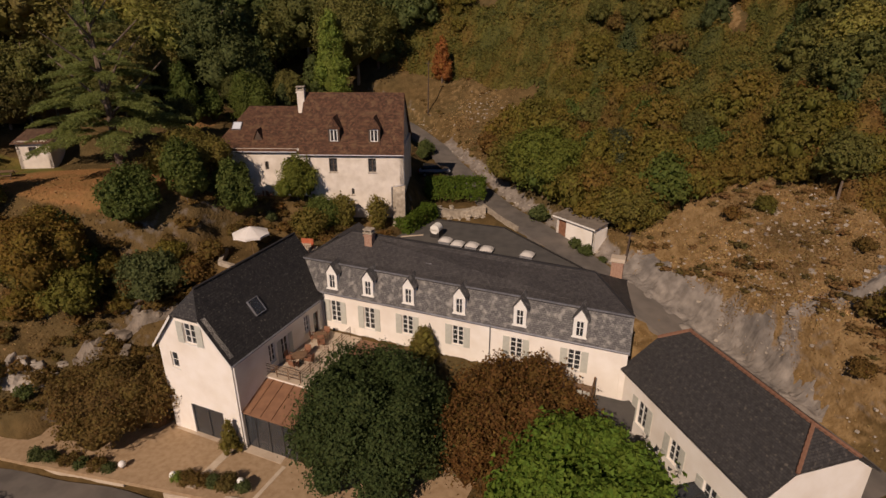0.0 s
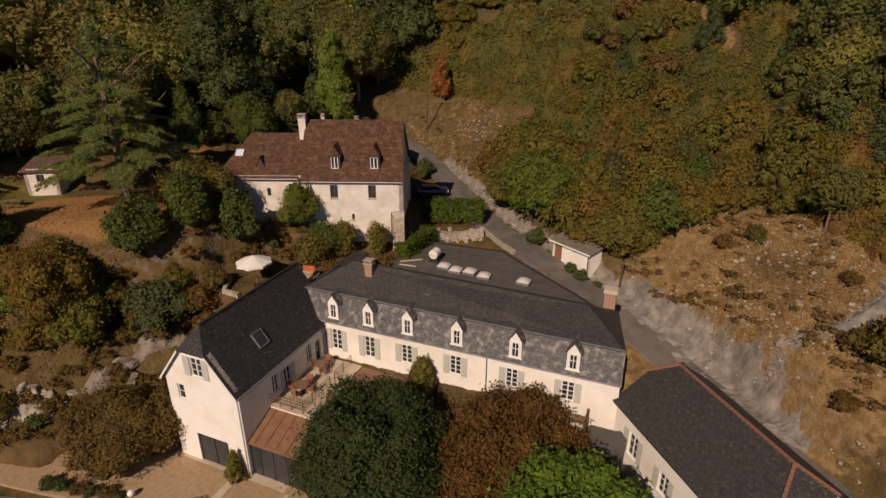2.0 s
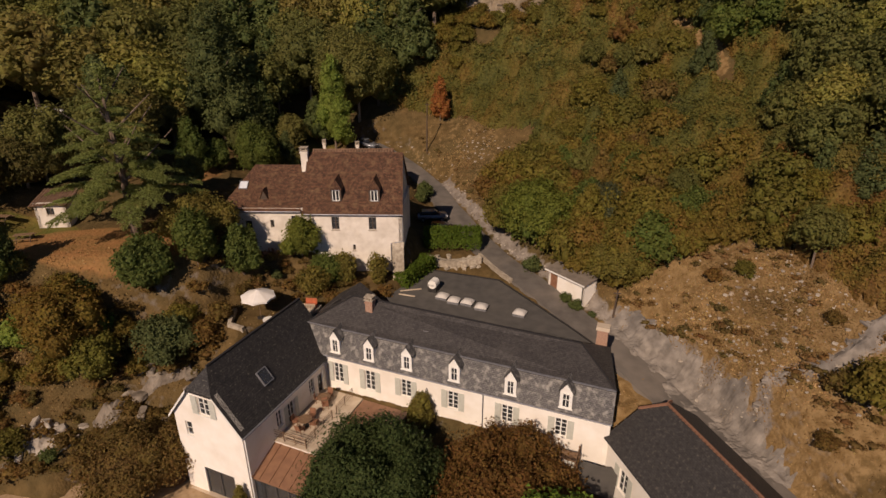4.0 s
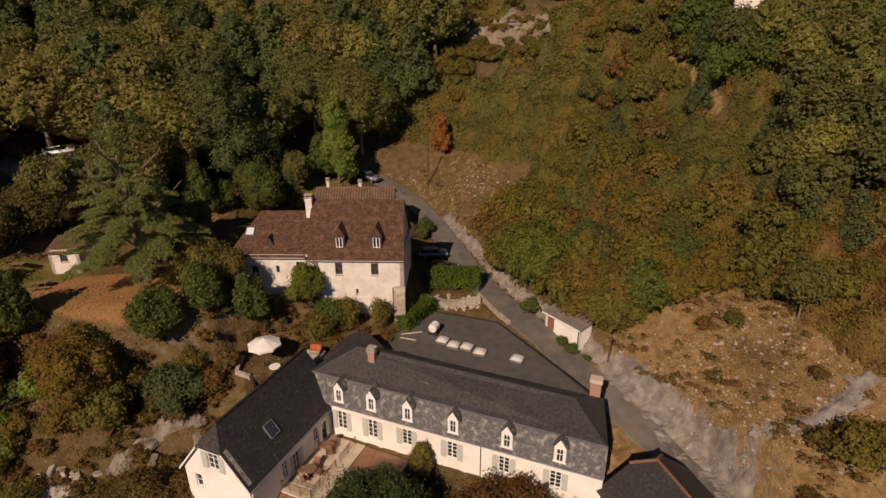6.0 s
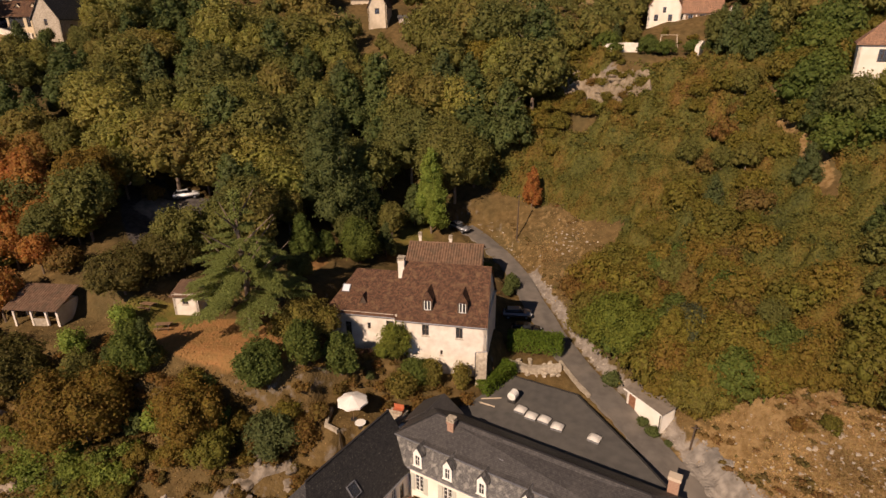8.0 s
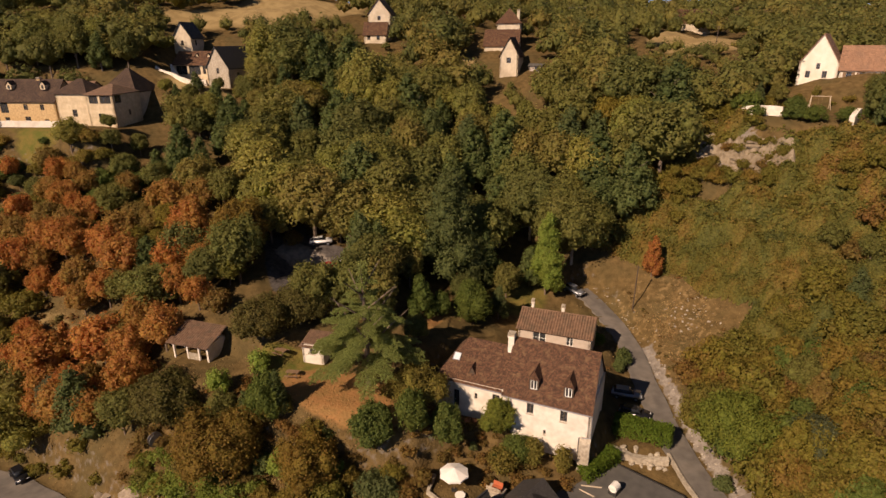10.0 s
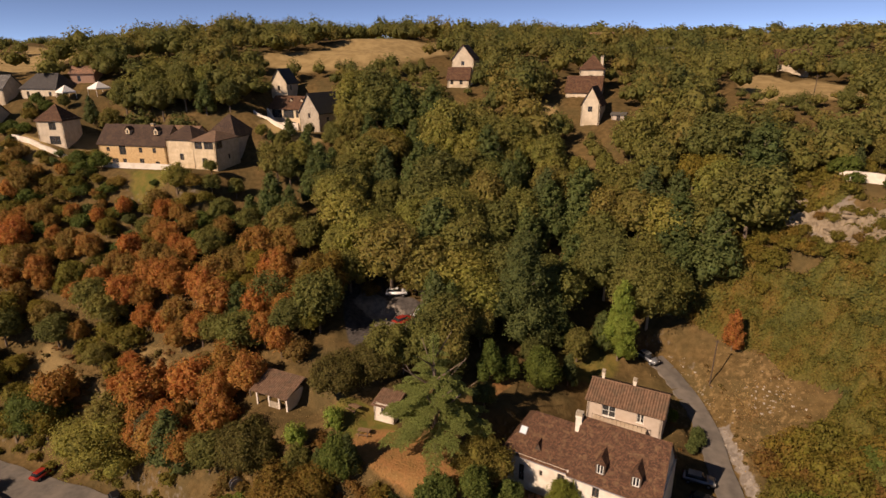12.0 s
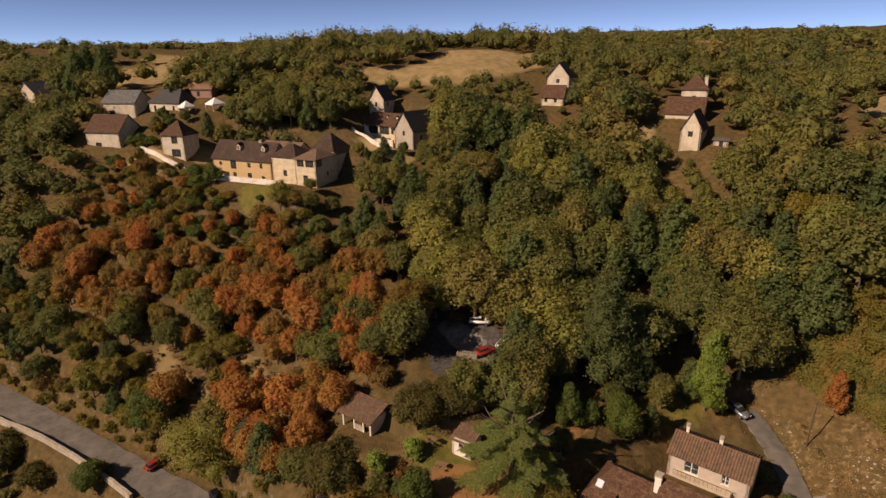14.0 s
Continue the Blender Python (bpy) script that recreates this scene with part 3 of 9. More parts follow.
def ground_mat():
    m = make_mat("dry_hillside_ground", (0.085, 0.056, 0.023), (0.145, 0.095, 0.040), 0.98, 0.9, 8, c3=(0.075, 0.062, 0.028), scale3=0.12, amount3=0.7)
    t = m.node_tree
    b = t.nodes["Principled BSDF"]
    b.inputs["Specular IOR Level"].default_value = 0.05
    col = b.inputs["Base Color"].links[0].from_socket
    tc = t.nodes.new("ShaderNodeTexCoord")

    def noise_mix(attr, ca, cb, scale, edge):
        nonlocal col
        at = t.nodes.new("ShaderNodeAttribute")
        at.attribute_name = attr
        n = t.nodes.new("ShaderNodeTexNoise")
        n.inputs["Scale"].default_value, n.inputs["Detail"].default_value = scale, 8.0
        t.links.new(tc.outputs["Object"], n.inputs["Vector"])
        r = t.nodes.new("ShaderNodeValToRGB")
        r.color_ramp.elements[0].position, r.color_ramp.elements[1].position = 0.38, 0.62
        r.color_ramp.elements[0].color, r.color_ramp.elements[1].color = (*ca, 1), (*cb, 1)
        t.links.new(n.outputs["Fac"], r.inputs["Fac"])
        add = t.nodes.new("ShaderNodeMath")
        add.operation = "MULTIPLY_ADD"
        t.links.new(n.outputs["Fac"], add.inputs[0])
        add.inputs[1].default_value, add.inputs[2].default_value = edge, -edge * 0.5
        s2 = t.nodes.new("ShaderNodeMath")
        t.links.new(add.outputs[0], s2.inputs[0])
        t.links.new(at.outputs["Fac"], s2.inputs[1])
        mr = t.nodes.new("ShaderNodeMapRange")
        mr.inputs["From Min"].default_value, mr.inputs["From Max"].default_value = 0.35, 0.65
        t.links.new(s2.outputs[0], mr.inputs["Value"])
        mx = t.nodes.new("ShaderNodeMix")
        mx.data_type = "RGBA"
        t.links.new(mr.outputs[0], mx.inputs[0])
        t.links.new(col, mx.inputs[6])
        t.links.new(r.outputs["Color"], mx.inputs[7])
        col = mx.outputs[2]

    noise_mix("field", (0.165, 0.102, 0.042), (0.255, 0.168, 0.078), 1.4, 1.2)
    noise_mix("hay", (0.34, 0.245, 0.115), (0.25, 0.175, 0.08), 0.3, 0.7)
    noise_mix("lawn", (0.10, 0.105, 0.025), (0.16, 0.12, 0.035), 0.6, 0.9)
    noise_mix("bare", (0.30, 0.15, 0.06), (0.23, 0.13, 0.05), 0.7, 0.9)
    # Dark gravel, darkened further to put the tree shade into the colour.
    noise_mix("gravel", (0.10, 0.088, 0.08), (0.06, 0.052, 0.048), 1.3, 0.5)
    noise_mix("rocky", (0.28, 0.243, 0.205), (0.18, 0.152, 0.125), 1.1, 1.4)
    t.links.new(col, b.inputs["Base Color"])
    nb = t.nodes.new("ShaderNodeTexNoise")
    nb.inputs["Scale"].default_value, nb.inputs["Detail"].default_value = 3.2, 9.0
    t.links.new(tc.outputs["Object"], nb.inputs["Vector"])
    bp = t.nodes.new("ShaderNodeBump")
    bp.inputs["Strength"].default_value, bp.inputs["Distance"].default_value = 0.9, 0.16
    t.links.new(nb.outputs["Fac"], bp.inputs["Height"])
    t.links.new(bp.outputs[0], b.inputs["Normal"])
    return m


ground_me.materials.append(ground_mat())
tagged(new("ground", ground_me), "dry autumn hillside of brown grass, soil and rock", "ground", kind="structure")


def road_strip(name, line, half, label, material, lift=0.0, thick=0.25):
    pts = spread(line, 1.2)
    bm = bmesh.new()
    rows = []
    for i, p in enumerate(pts):
        d = (pts[min(i + 1, len(pts) - 1)] - pts[max(i - 1, 0)]).normalized()
        n = Vector((-d.y, d.x, 0)).normalized()
        w = half * (1 + 0.04 * math.sin(i * 0.9))
        rows.append([bm.verts.new(p + n * w + Vector((0, 0, lift))), bm.verts.new(p + Vector((0, 0, lift + 0.05))), bm.verts.new(p - n * w + Vector((0, 0, lift))),
                     bm.verts.new(p - n * (w + 0.1) + Vector((0, 0, -thick))), bm.verts.new(p + n * (w + 0.1) + Vector((0, 0, -thick)))])
    for a, b in zip(rows, rows[1:]):
        for k in range(5):
            bm.faces.new((a[k], a[(k + 1) % 5], b[(k + 1) % 5], b[k]))
    return tagged(part(name, bm, material), label, "road", kind="structure")


road_strip("road", LOWER_ROAD, 3.3, "worn grey asphalt valley road below the houses", M_ASPHALT)
road_strip("driveway", DRIVE, 1.75, "narrow worn asphalt drive climbing past the old house", M_ASPHALT, 0.1)

# ---- houses ----
def wall_face(bm, a, b, z0, z1, holes=(), thick=0.4, inward=None):
    """A wall from plan point a to b with real openings (s0, s1, za, zb) along it; it thickens to its left unless inward is -1."""
    a, b = Vector((*a, 0)), Vector((*b, 0))
    d = (b - a)
    length = d.length
    d.normalize()
    n = Vector((-d.y, d.x, 0)) * (inward or 1)
    ss = sorted({0.0, length, *[h[0] for h in holes], *[h[1] for h in holes]})
    zz = sorted({z0, z1, *[h[2] for h in holes], *[h[3] for h in holes]})
    solid = {}
    for i in range(len(ss) - 1):
        for j in range(len(zz) - 1):
            s, z = (ss[i] + ss[i + 1]) / 2, (zz[j] + zz[j + 1]) / 2
            solid[i, j] = not any(h[0] < s < h[1] and h[2] < z < h[3] for h in holes)
    made = {}

    def v(i, j, k):
        key = (i, j, k)
        if key not in made:
            p = a + d * ss[i] + n * (thick * k)
            made[key] = bm.verts.new((p.x, p.y, zz[j]))
        return made[key]

    for (i, j), full in solid.items():
        if not full:
            continue
        for k in (0, 1):
            bm.faces.new((v(i, j, k), v(i + 1, j, k), v(i + 1, j + 1, k), v(i, j + 1, k)))
        for ni, nj, p, q in ((i - 1, j, (i, j), (i, j + 1)), (i + 1, j, (i + 1, j), (i + 1, j + 1)), (i, j - 1, (i, j), (i + 1, j)), (i, j + 1, (i, j + 1), (i + 1, j + 1))):
            if not solid.get((ni, nj), False):
                bm.faces.new((v(*p, 0), v(*q, 0), v(*q, 1), v(*p, 1)))


def wall_frame(a, b, inward=1):
    """Matrix whose x runs along the wall, y out of it, z up, at a."""
    d = Vector((b[0] - a[0], b[1] - a[1], 0)).normalized()
    out = -Vector((-d.y, d.x, 0)) * inward
    m = Matrix((( d.x, out.x, 0, a[0]), (d.y, out.y, 0, a[1]), (0, 0, 1, 0), (0, 0, 0, 1)))
    return m


def window(parent, fm, s0, s1, za, zb, shutters=None, frame_mat=None, bars=2, depth=0.15, sill=True, label="", shutter_open=True, name="window"):
    """A framed window in a wall opening: fm is the wall's frame. Its frame carries pane, sill and shutters."""
    w, h = s1 - s0, zb - za
    bm = bmesh.new()
    f = 0.07
    y0, y1 = -depth - 0.04, -depth + 0.04
    box(bm, 0, f, y0, y1, 0, h), box(bm, w - f, w, y0, y1, 0, h), box(bm, f, w - f, y0, y1, 0, f), box(bm, f, w - f, y0, y1, h - f, h)
    if w > 0.7:
        box(bm, w / 2 - 0.05, w / 2 + 0.05, y0 + 0.01, y1 + 0.012, f, h - f)
    for k in range(1, bars + 1):
        z = h * k / (bars + 1)
        box(bm, f, w - f, y0 + 0.02, y1 - 0.015, z - 0.025, z + 0.025)
    win = part(name, bm, frame_mat or M_WHITE, parent, label, matrix=fm @ Matrix.Translation((s0, 0, za)))
    bm = bmesh.new()
    box(bm, f * 0.8, w - f * 0.8, -depth - 0.012, -depth + 0.008, f * 0.8, h - f * 0.8)
    part("pane", bm, M_GLASS, win)
    if sill:
        bm = bmesh.new()
        box(bm, -0.08, w + 0.08, -0.02, 0.07, -0.1, -0.004)
        part("sill", bm, M_WHITE if frame_mat is None else M_STONE, win)
    if shutters:
        sw = w / 2 + 0.03
        for side in (-1, 1):
            bm = bmesh.new()
            x0 = -sw - 0.03 if side < 0 else w + 0.03
            box(bm, x0, x0 + sw, 0.02, 0.06, -0.03, h + 0.03)
            for z in (0.18, 0.82):
                box(bm, x0 + 0.03, x0 + sw - 0.03, 0.06, 0.08, h * z - 0.06, h * z + 0.06)
            for k in range(1, 4):
                box(bm, x0 + sw * k / 4 - 0.008, x0 + sw * k / 4 + 0.008, 0.06, 0.066, 0.02, h - 0.02)
            part("shutter", bm, shutters, win)
    return win


def chimney(parent, x, y, z0, z1, w, d, material, cap=M_STONE, name="chimney", pots=0):
    bm = bmesh.new()
    box(bm, -w / 2, w / 2, -d / 2, d / 2, z0, z1)
    box(bm, -w / 2 - 0.06, w / 2 + 0.06, -d / 2 - 0.06, d / 2 + 0.06, z1 - 0.28, z1 - 0.16)
    ob = part(name, bm, material, parent, matrix=Matrix.Translation((x, y, 0)))
    bm = bmesh.new()
    box(bm, -w / 2 - 0.1, w / 2 + 0.1, -d / 2 - 0.1, d / 2 + 0.1, z1 + 0.002, z1 + 0.1)
    for sx in (-1, 1):
        for sy in (-1, 1):
            box(bm, sx * w * 0.4 - 0.06, sx * w * 0.4 + 0.06, sy * d * 0.4 - 0.06, sy * d * 0.4 + 0.06, z1 + 0.1, z1 + 0.32)
    box(bm, -w / 2 - 0.08, w / 2 + 0.08, -d / 2 - 0.08, d / 2 + 0.08, z1 + 0.32, z1 + 0.4)
    part("cap", bm, cap, ob)
    return ob


def roof_skylight(parent, m, w, h, pane=None):
    bm = bmesh.new()
    for q in ((-w / 2, -w / 2 + 0.07, -h / 2, h / 2), (w / 2 - 0.07, w / 2, -h / 2, h / 2), (-w / 2 + 0.07, w / 2 - 0.07, -h / 2, -h / 2 + 0.07), (-w / 2 + 0.07, w / 2 - 0.07, h / 2 - 0.07, h / 2)):
        box(bm, *q, -0.05, 0.1)
    s = part("skylight", bm, M_ZINC, parent, matrix=m)
    bm = bmesh.new()
    box(bm, -w / 2 + 0.06, w / 2 - 0.06, -h / 2 + 0.06, h / 2 - 0.06, 0.04, 0.07)
    part("pane", bm, pane or M_GLASS, s)
    return s


def on_slope(p, q, r, a, b, lift=0.03):
    """A frame on the roof plane p, q (eave left, right), r (a ridge point): a along, b up the slope in metres."""
    p, q, r = Vector(p), Vector(q), Vector(r)
    ex = (q - p).normalized()
    nz = ex.cross(r - p).normalized()
    ey = nz.cross(ex)
    o = p + ex * a + ey * b + nz * lift
    return Matrix(((ex.x, ey.x, nz.x, o.x), (ex.y, ey.y, nz.y, o.y), (ex.z, ey.z, nz.z, o.z), (0, 0, 0, 1)))


HOUSE = Matrix.Translation((-10.7, 45.0, 0)) @ Matrix.Rotation(radians(-23.0), 4, "Z")


def prism(bm, pts, dx, dy):
    """A flat upright polygon given a thickness."""
    f = [bm.verts.new(p) for p in pts]
    g = [bm.verts.new((p[0] + dx, p[1] + dy, p[2])) for p in pts]
    bm.faces.new(f), bm.faces.new(g[::-1])
    for i in range(len(f)):
        bm.faces.new((f[i], g[i], g[(i + 1) % len(f)], f[(i + 1) % len(f)]))


LONG = Matrix.Translation((-10.62, 45.42, 0)) @ Matrix.Rotation(radians(-22.0), 4, "Z")


def long_house():
    """The long cream house: mansard slate roof with six dormers."""
    h = thing("long_house", "long cream house with slate mansard roof and six white dormers", "house", LONG)
    L, D, EA, BR, RI = 26.0, 7.2, 8.4, 10.8, 12.2
    xb = 24.75
    a, b, c, d = (-0.6, 0), (L, 0), (xb, D), (-0.6, D)
    wins = ((1.2, 5.45), (4.57, 5.45), (8.22, 5.75), (12.74, 5.75), (17.63, 5.8), (22.17, 5.8))
    holes = [(0.6 + s - 0.5, 0.6 + s + 0.5, z, 7.55) for s, z in wins]
    bm = bmesh.new()
    wall_face(bm, a, b, -0.2, EA, holes)
    part("wall", bm, M_CREAM, h)
    for p, q in ((b, c), (c, d), (d, a)):
        bm = bmesh.new()
        wall_face(bm, p, q, -0.2, 10.4 if p == c else EA - 0.15)
        part("wall", bm, M_CREAM, h)
    fm = wall_frame(a, b)
    for q in holes:
        window(h, fm, *q, shutters=M_SHUTTER, bars=3)
    o = 0.3
    x0, x1 = -2.3, L + 0.1
    bm = bmesh.new()
    slab(bm, [(x0, -o, EA + 0.1), (x1, -o, EA + 0.1), (x1 - 0.05, 0.85, BR), (x0, 0.85, BR)], 0.14)
    part("mansard_slope", bm, M_LICHEN, h, "grey lichened steep slate slope")
    ry, by = 4.4, 0.76
    rl, rr = 1.2, 22.6
    bk, bz, xk = D + 0.12, 10.6, xb + 0.05
    bm = bmesh.new()
    lz, ly = 12.85, 3.7
    slab(bm, [(x0, by, BR + 0.05), (x1 - 0.05, by, BR + 0.05), (rr, ry, RI), (rl, ly, lz)], 0.16)
    slab(bm, [(rl, ly, lz), (rr, ry, RI), (xk, bk, bz), (x0, bk, bz)], 0.16)
    slab(bm, [(x1 - 0.05, by, BR + 0.05), (xk, bk, bz), (rr, ry, RI)], 0.16)
    slab(bm, [(x0, bk, bz), (x0, by, BR + 0.05), (rl, ly, lz)], 0.16)
    slab(bm, [(x1 - 0.1, by + 0.1, BR), (x1 + 0.05, -o, EA + 0.1), (xk + 0.1, bk, EA), (xk - 0.02, bk, bz - 0.05)], 0.12)
    part("roof", bm, M_SLATE, h, "dark slate upper roof")
    bm = bmesh.new()
    bar(bm, (rl, ly, lz + 0.03), (rr, ry, RI + 0.03), 0.2, 0.1)
    bar(bm, (rr, ry, RI + 0.03), (x1 - 0.05, by, BR + 0.08), 0.14, 0.07)
    bar(bm, (rl, ly, lz + 0.03), (x0, by, BR + 0.08), 0.14, 0.07)
    part("ridge_cap", bm, M_SLATE, h)
    bm = bmesh.new()
    bar(bm, (x0, by - 0.03, BR + 0.06), (x1 - 0.05, by - 0.03, BR + 0.06), 0.12, 0.1)
    part("break_moulding", bm, M_ZINC, h)
    bm = bmesh.new()
    tube(bm, (0.0, -o - 0.07, EA + 0.0), (x1, -o - 0.07, EA + 0.0), 0.075)
    part("gutter", bm, M_ZINC, h)
    for x in (15.5, 0.1):
        bm = bmesh.new()
        tube(bm, (x, -0.09, 4.6), (x, -0.09, EA - 0.25), 0.05)
        tube(bm, (x, -0.09, EA - 0.25), (x, -o - 0.05, EA - 0.03), 0.05)
        part("downpipe", bm, M_ZINC, h)
    for s in (1.16, 4.67, 8.43, 12.9, 17.85, 22.4):
        bm = bmesh.new()
        y0, z0, w = -0.14, EA + 0.3, 0.5
        wall_face(bm, (s - w, y0), (s + w, y0), z0, z0 + 1.68, [(0.26, 0.74, z0 + 0.22, z0 + 1.48)], 0.12)
        for sx in (-1, 1):
            prism(bm, [(s + sx * w - 0.05 * sx, y0 + 0.12, z0 + 0.3), (s + sx * w - 0.05 * sx, y0 + 0.12, z0 + 1.68), (s + sx * w - 0.05 * sx, y0 + 0.85, z0 + 1.68)], 0.05 * sx, 0)
        prism(bm, [(s - w, y0, z0 + 1.68), (s + w, y0, z0 + 1.68), (s, y0, z0 + 2.38)], 0, 0.12)
        box(bm, s - w - 0.07, s + w + 0.07, y0 - 0.09, y0 - 0.002, z0 + 0.06, z0 + 0.16)
        box(bm, s - 0.37, s + 0.37, y0 - 0.05, y0 - 0.002, z0 + 1.46, z0 + 1.56)
        dm = part("dormer", bm, M_WHITE, h, "white painted dormer")
        bm = bmesh.new()
        for sx in (-1, 1):
            slab(bm, [(s, y0 - 0.14, z0 + 2.55), (s, y0 + 1.5, z0 + 2.55), (s + sx * (w + 0.14), y0 + 0.9, z0 + 1.58), (s + sx * (w + 0.14), y0 - 0.14, z0 + 1.58)], 0.06)
        part("dormer_roof", bm, M_LICHEN, dm)
        bm = bmesh.new()
        box(bm, s - 0.25, s + 0.25, y0 + 0.06, y0 + 0.08, z0 + 0.22, z0 + 1.48)
        part("pane", bm, M_GLASS, dm)
        bm = bmesh.new()
        box(bm, s - 0.025, s + 0.025, y0 + 0.03, y0 + 0.056, z0 + 0.28, z0 + 1.46)
        box(bm, s - 0.31, s + 0.31, y0 + 0.032, y0 + 0.054, z0 + 0.88, z0 + 0.93)
        part("glazing_bar", bm, M_WHITE, dm)
    chimney(h, 3.3, 3.0, 10.9, 13.2, 0.72, 0.6, M_BRICK)
    bm = bmesh.new()
    box(bm, 23.5, 24.45, 7.34, 8.0, 6.0, 12.05)
    ch = part("chimney", bm, M_BRICK, h, "tall red brick chimney with pale cap")
    bm = bmesh.new()
    box(bm, 23.4, 24.55, 7.24, 8.1, 12.052, 12.4)
    part("cap", bm, M_PAVE, ch)
    pl, pr, top = (x0, by, BR + 0.05), (x1, by, BR + 0.05), (rr, ry, RI)
    roof_skylight(h, on_slope(pl, pr, top, 11.6, 1.9, 0.16), 0.5, 0.7)
    bm = bmesh.new()
    for k in (-1, 1):
        bar(bm, (10.27, -0.03, 7.3), (10.27 + 0.16 * k, -0.03, 6.85), 0.04)
    part("iron_wall_anchor", bm, M_DARKMETAL, h)
    # small roof running back from the house's end
    bm = bmesh.new()
    slab(bm, [(-0.7, 4.2, 12.0), (-0.7, 8.1, 11.9), (-3.4, 8.1, 10.0), (-3.4, 3.3, 10.0)], 0.14)
    slab(bm, [(-0.7, 4.2, 12.0), (1.8, 4.4, 10.2), (1.8, 8.1, 10.2), (-0.7, 8.1, 11.9)], 0.14)
    part("rear_roof", bm, M_SLATE, h, "small slate roof at the back")
    bm = bmesh.new()
    prism(bm, [(-3.2, 7.9, 5.0), (1.6, 7.9, 5.0), (1.6, 7.9, 10.1), (-0.7, 7.9, 11.75), (-3.2, 7.9, 10.0)], 0, -0.3)
    box(bm, -3.2, -2.9, 2.0, 7.6, 5.0, 10.0)
    part("rear_wall", bm, M_CREAM, h)
    return h


def left_wing():
    h = thing("gabled_wing", "cream house wing with half-hipped dark slate roof and pale shutters", "house", HOUSE)
    x0, x1, y0, y1, EA, RI = -7.2, -0.25, -11.05, 2.0, 8.2, 12.65
    xm = (x0 + x1) / 2
    hip = 10.95
    wins = [(2.9, 4.05, 8.6, 10.3), (1.05, 1.75, 6.0, 7.4), (2.15, 5.3, 0.02, 2.9)]
    bm = bmesh.new()
    wall_face(bm, (x0, y0), (x1, y0), -0.2, EA, wins[1:])
    k = (hip - EA) / (RI - EA)
    xa, xb = x0 + (xm - x0) * k, x1 - (x1 - xm) * k
    wx0, wx1 = x0 + wins[0][0], x0 + wins[0][1]
    prism(bm, [(x0, y0, EA), (wx0, y0, EA), (wx0, y0, hip), (xa, y0, hip)], 0, 0.4)
    prism(bm, [(wx1, y0, EA), (x1, y0, EA), (xb, y0, hip), (wx1, y0, hip)], 0, 0.4)
    prism(bm, [(wx0, y0, EA), (wx1, y0, EA), (wx1, y0, wins[0][2]), (wx0, y0, wins[0][2])], 0, 0.4)
    prism(bm, [(wx0, y0, wins[0][3]), (wx1, y0, wins[0][3]), (wx1, y0, hip), (wx0, y0, hip)], 0, 0.4)
    bmesh.ops.remove_doubles(bm, verts=bm.verts, dist=0.001)
    part("wall", bm, M_CREAM, h)
    side = [(4.0, 4.75, 5.3, 6.95), (5.5, 6.4, 4.55, 6.7), (8.7, 9.4, 5.5, 7.0), (10.0, 10.7, 4.55, 6.7)]
    for p, q, hs in (((x1, y0 + 0.4), (x1, y1), side), ((x1 - 0.4, y1), (x0, y1), ()), ((x0, y1), (x0, y0 + 0.4), ())):
        bm = bmesh.new()
        wall_face(bm, p, q, -0.2, EA, [(u - 0.4, v - 0.4, za, zb) for u, v, za, zb in hs])
        part("wall", bm, M_CREAM, h)
    fm = wall_frame((x0, y0), (x1, y0))
    window(h, fm, *wins[0], shutters=M_SHUTTER, bars=2)
    window(h, fm, *wins[1], shutters=None, bars=1)
    window(h, fm, *wins[2], frame_mat=M_DARKMETAL, bars=0, sill=False, label="wide dark-framed glazed doors", name="glazed_door")
    fm2 = wall_frame((x1, y0), (x1, y1))
    for n, q in enumerate(side):
        window(h, fm2, *q, shutters=M_SHUTTER if n in (1,) else None, bars=2, frame_mat=M_WOOD if n == 3 else None)
    o = 0.3
    zo = EA - o * (RI - EA) / (xm - x0)
    yh = y0 + 1.0
    xo0, xo1 = x0 - o, x1 + o
    yf = y0 - 0.3
    xa2, xb2 = xm - (xm - xo0) * (RI - hip) / (RI - zo), xm + (xo1 - xm) * (RI - hip) / (RI - zo)
    bm = bmesh.new()
    slab(bm, [(xo1, yf, zo), (xo1, y1, zo), (xm, y1, RI), (xm, yh, RI), (xb2, yf, hip)], 0.16)
    slab(bm, [(xm, yh, RI), (xm, y1, RI), (xo0, y1, zo), (xo0, yf, zo), (xa2, yf, hip)], 0.16)
    slab(bm, [(xa2, yf, hip), (xb2, yf, hip), (xm, yh, RI)], 0.16)
    slab(bm, [(xo1, y1, zo), (xo0, y1, zo), (xm, y1 - 0.8, RI)], 0.16)
    part("roof", bm, M_SPOTTED, h, "dark slate roof spotted with lichen")
    bm = bmesh.new()
    bar(bm, (xm, yh, RI + 0.03), (xm, y1, RI + 0.03), 0.2, 0.1)
    part("ridge_cap", bm, M_SLATE, h)
    bm = bmesh.new()
    prism(bm, [(xo0 - 0.02, yf - 0.03, zo - 0.25), (xa2, yf - 0.03, hip - 0.25), (xa2, yf - 0.03, hip - 0.02), (xo0 - 0.02, yf - 0.03, zo - 0.02)], 0, 0.04)
    part("bargeboard", bm, M_WHITE, h)
    bm = bmesh.new()
    prism(bm, [(xo1 + 0.02, yf - 0.03, zo - 0.25), (xb2, yf - 0.03, hip - 0.25), (xb2, yf - 0.03, hip - 0.02), (xo1 + 0.02, yf - 0.03, zo - 0.02)], 0, 0.04)
    part("bargeboard", bm, M_WHITE, h)
    bm = bmesh.new()
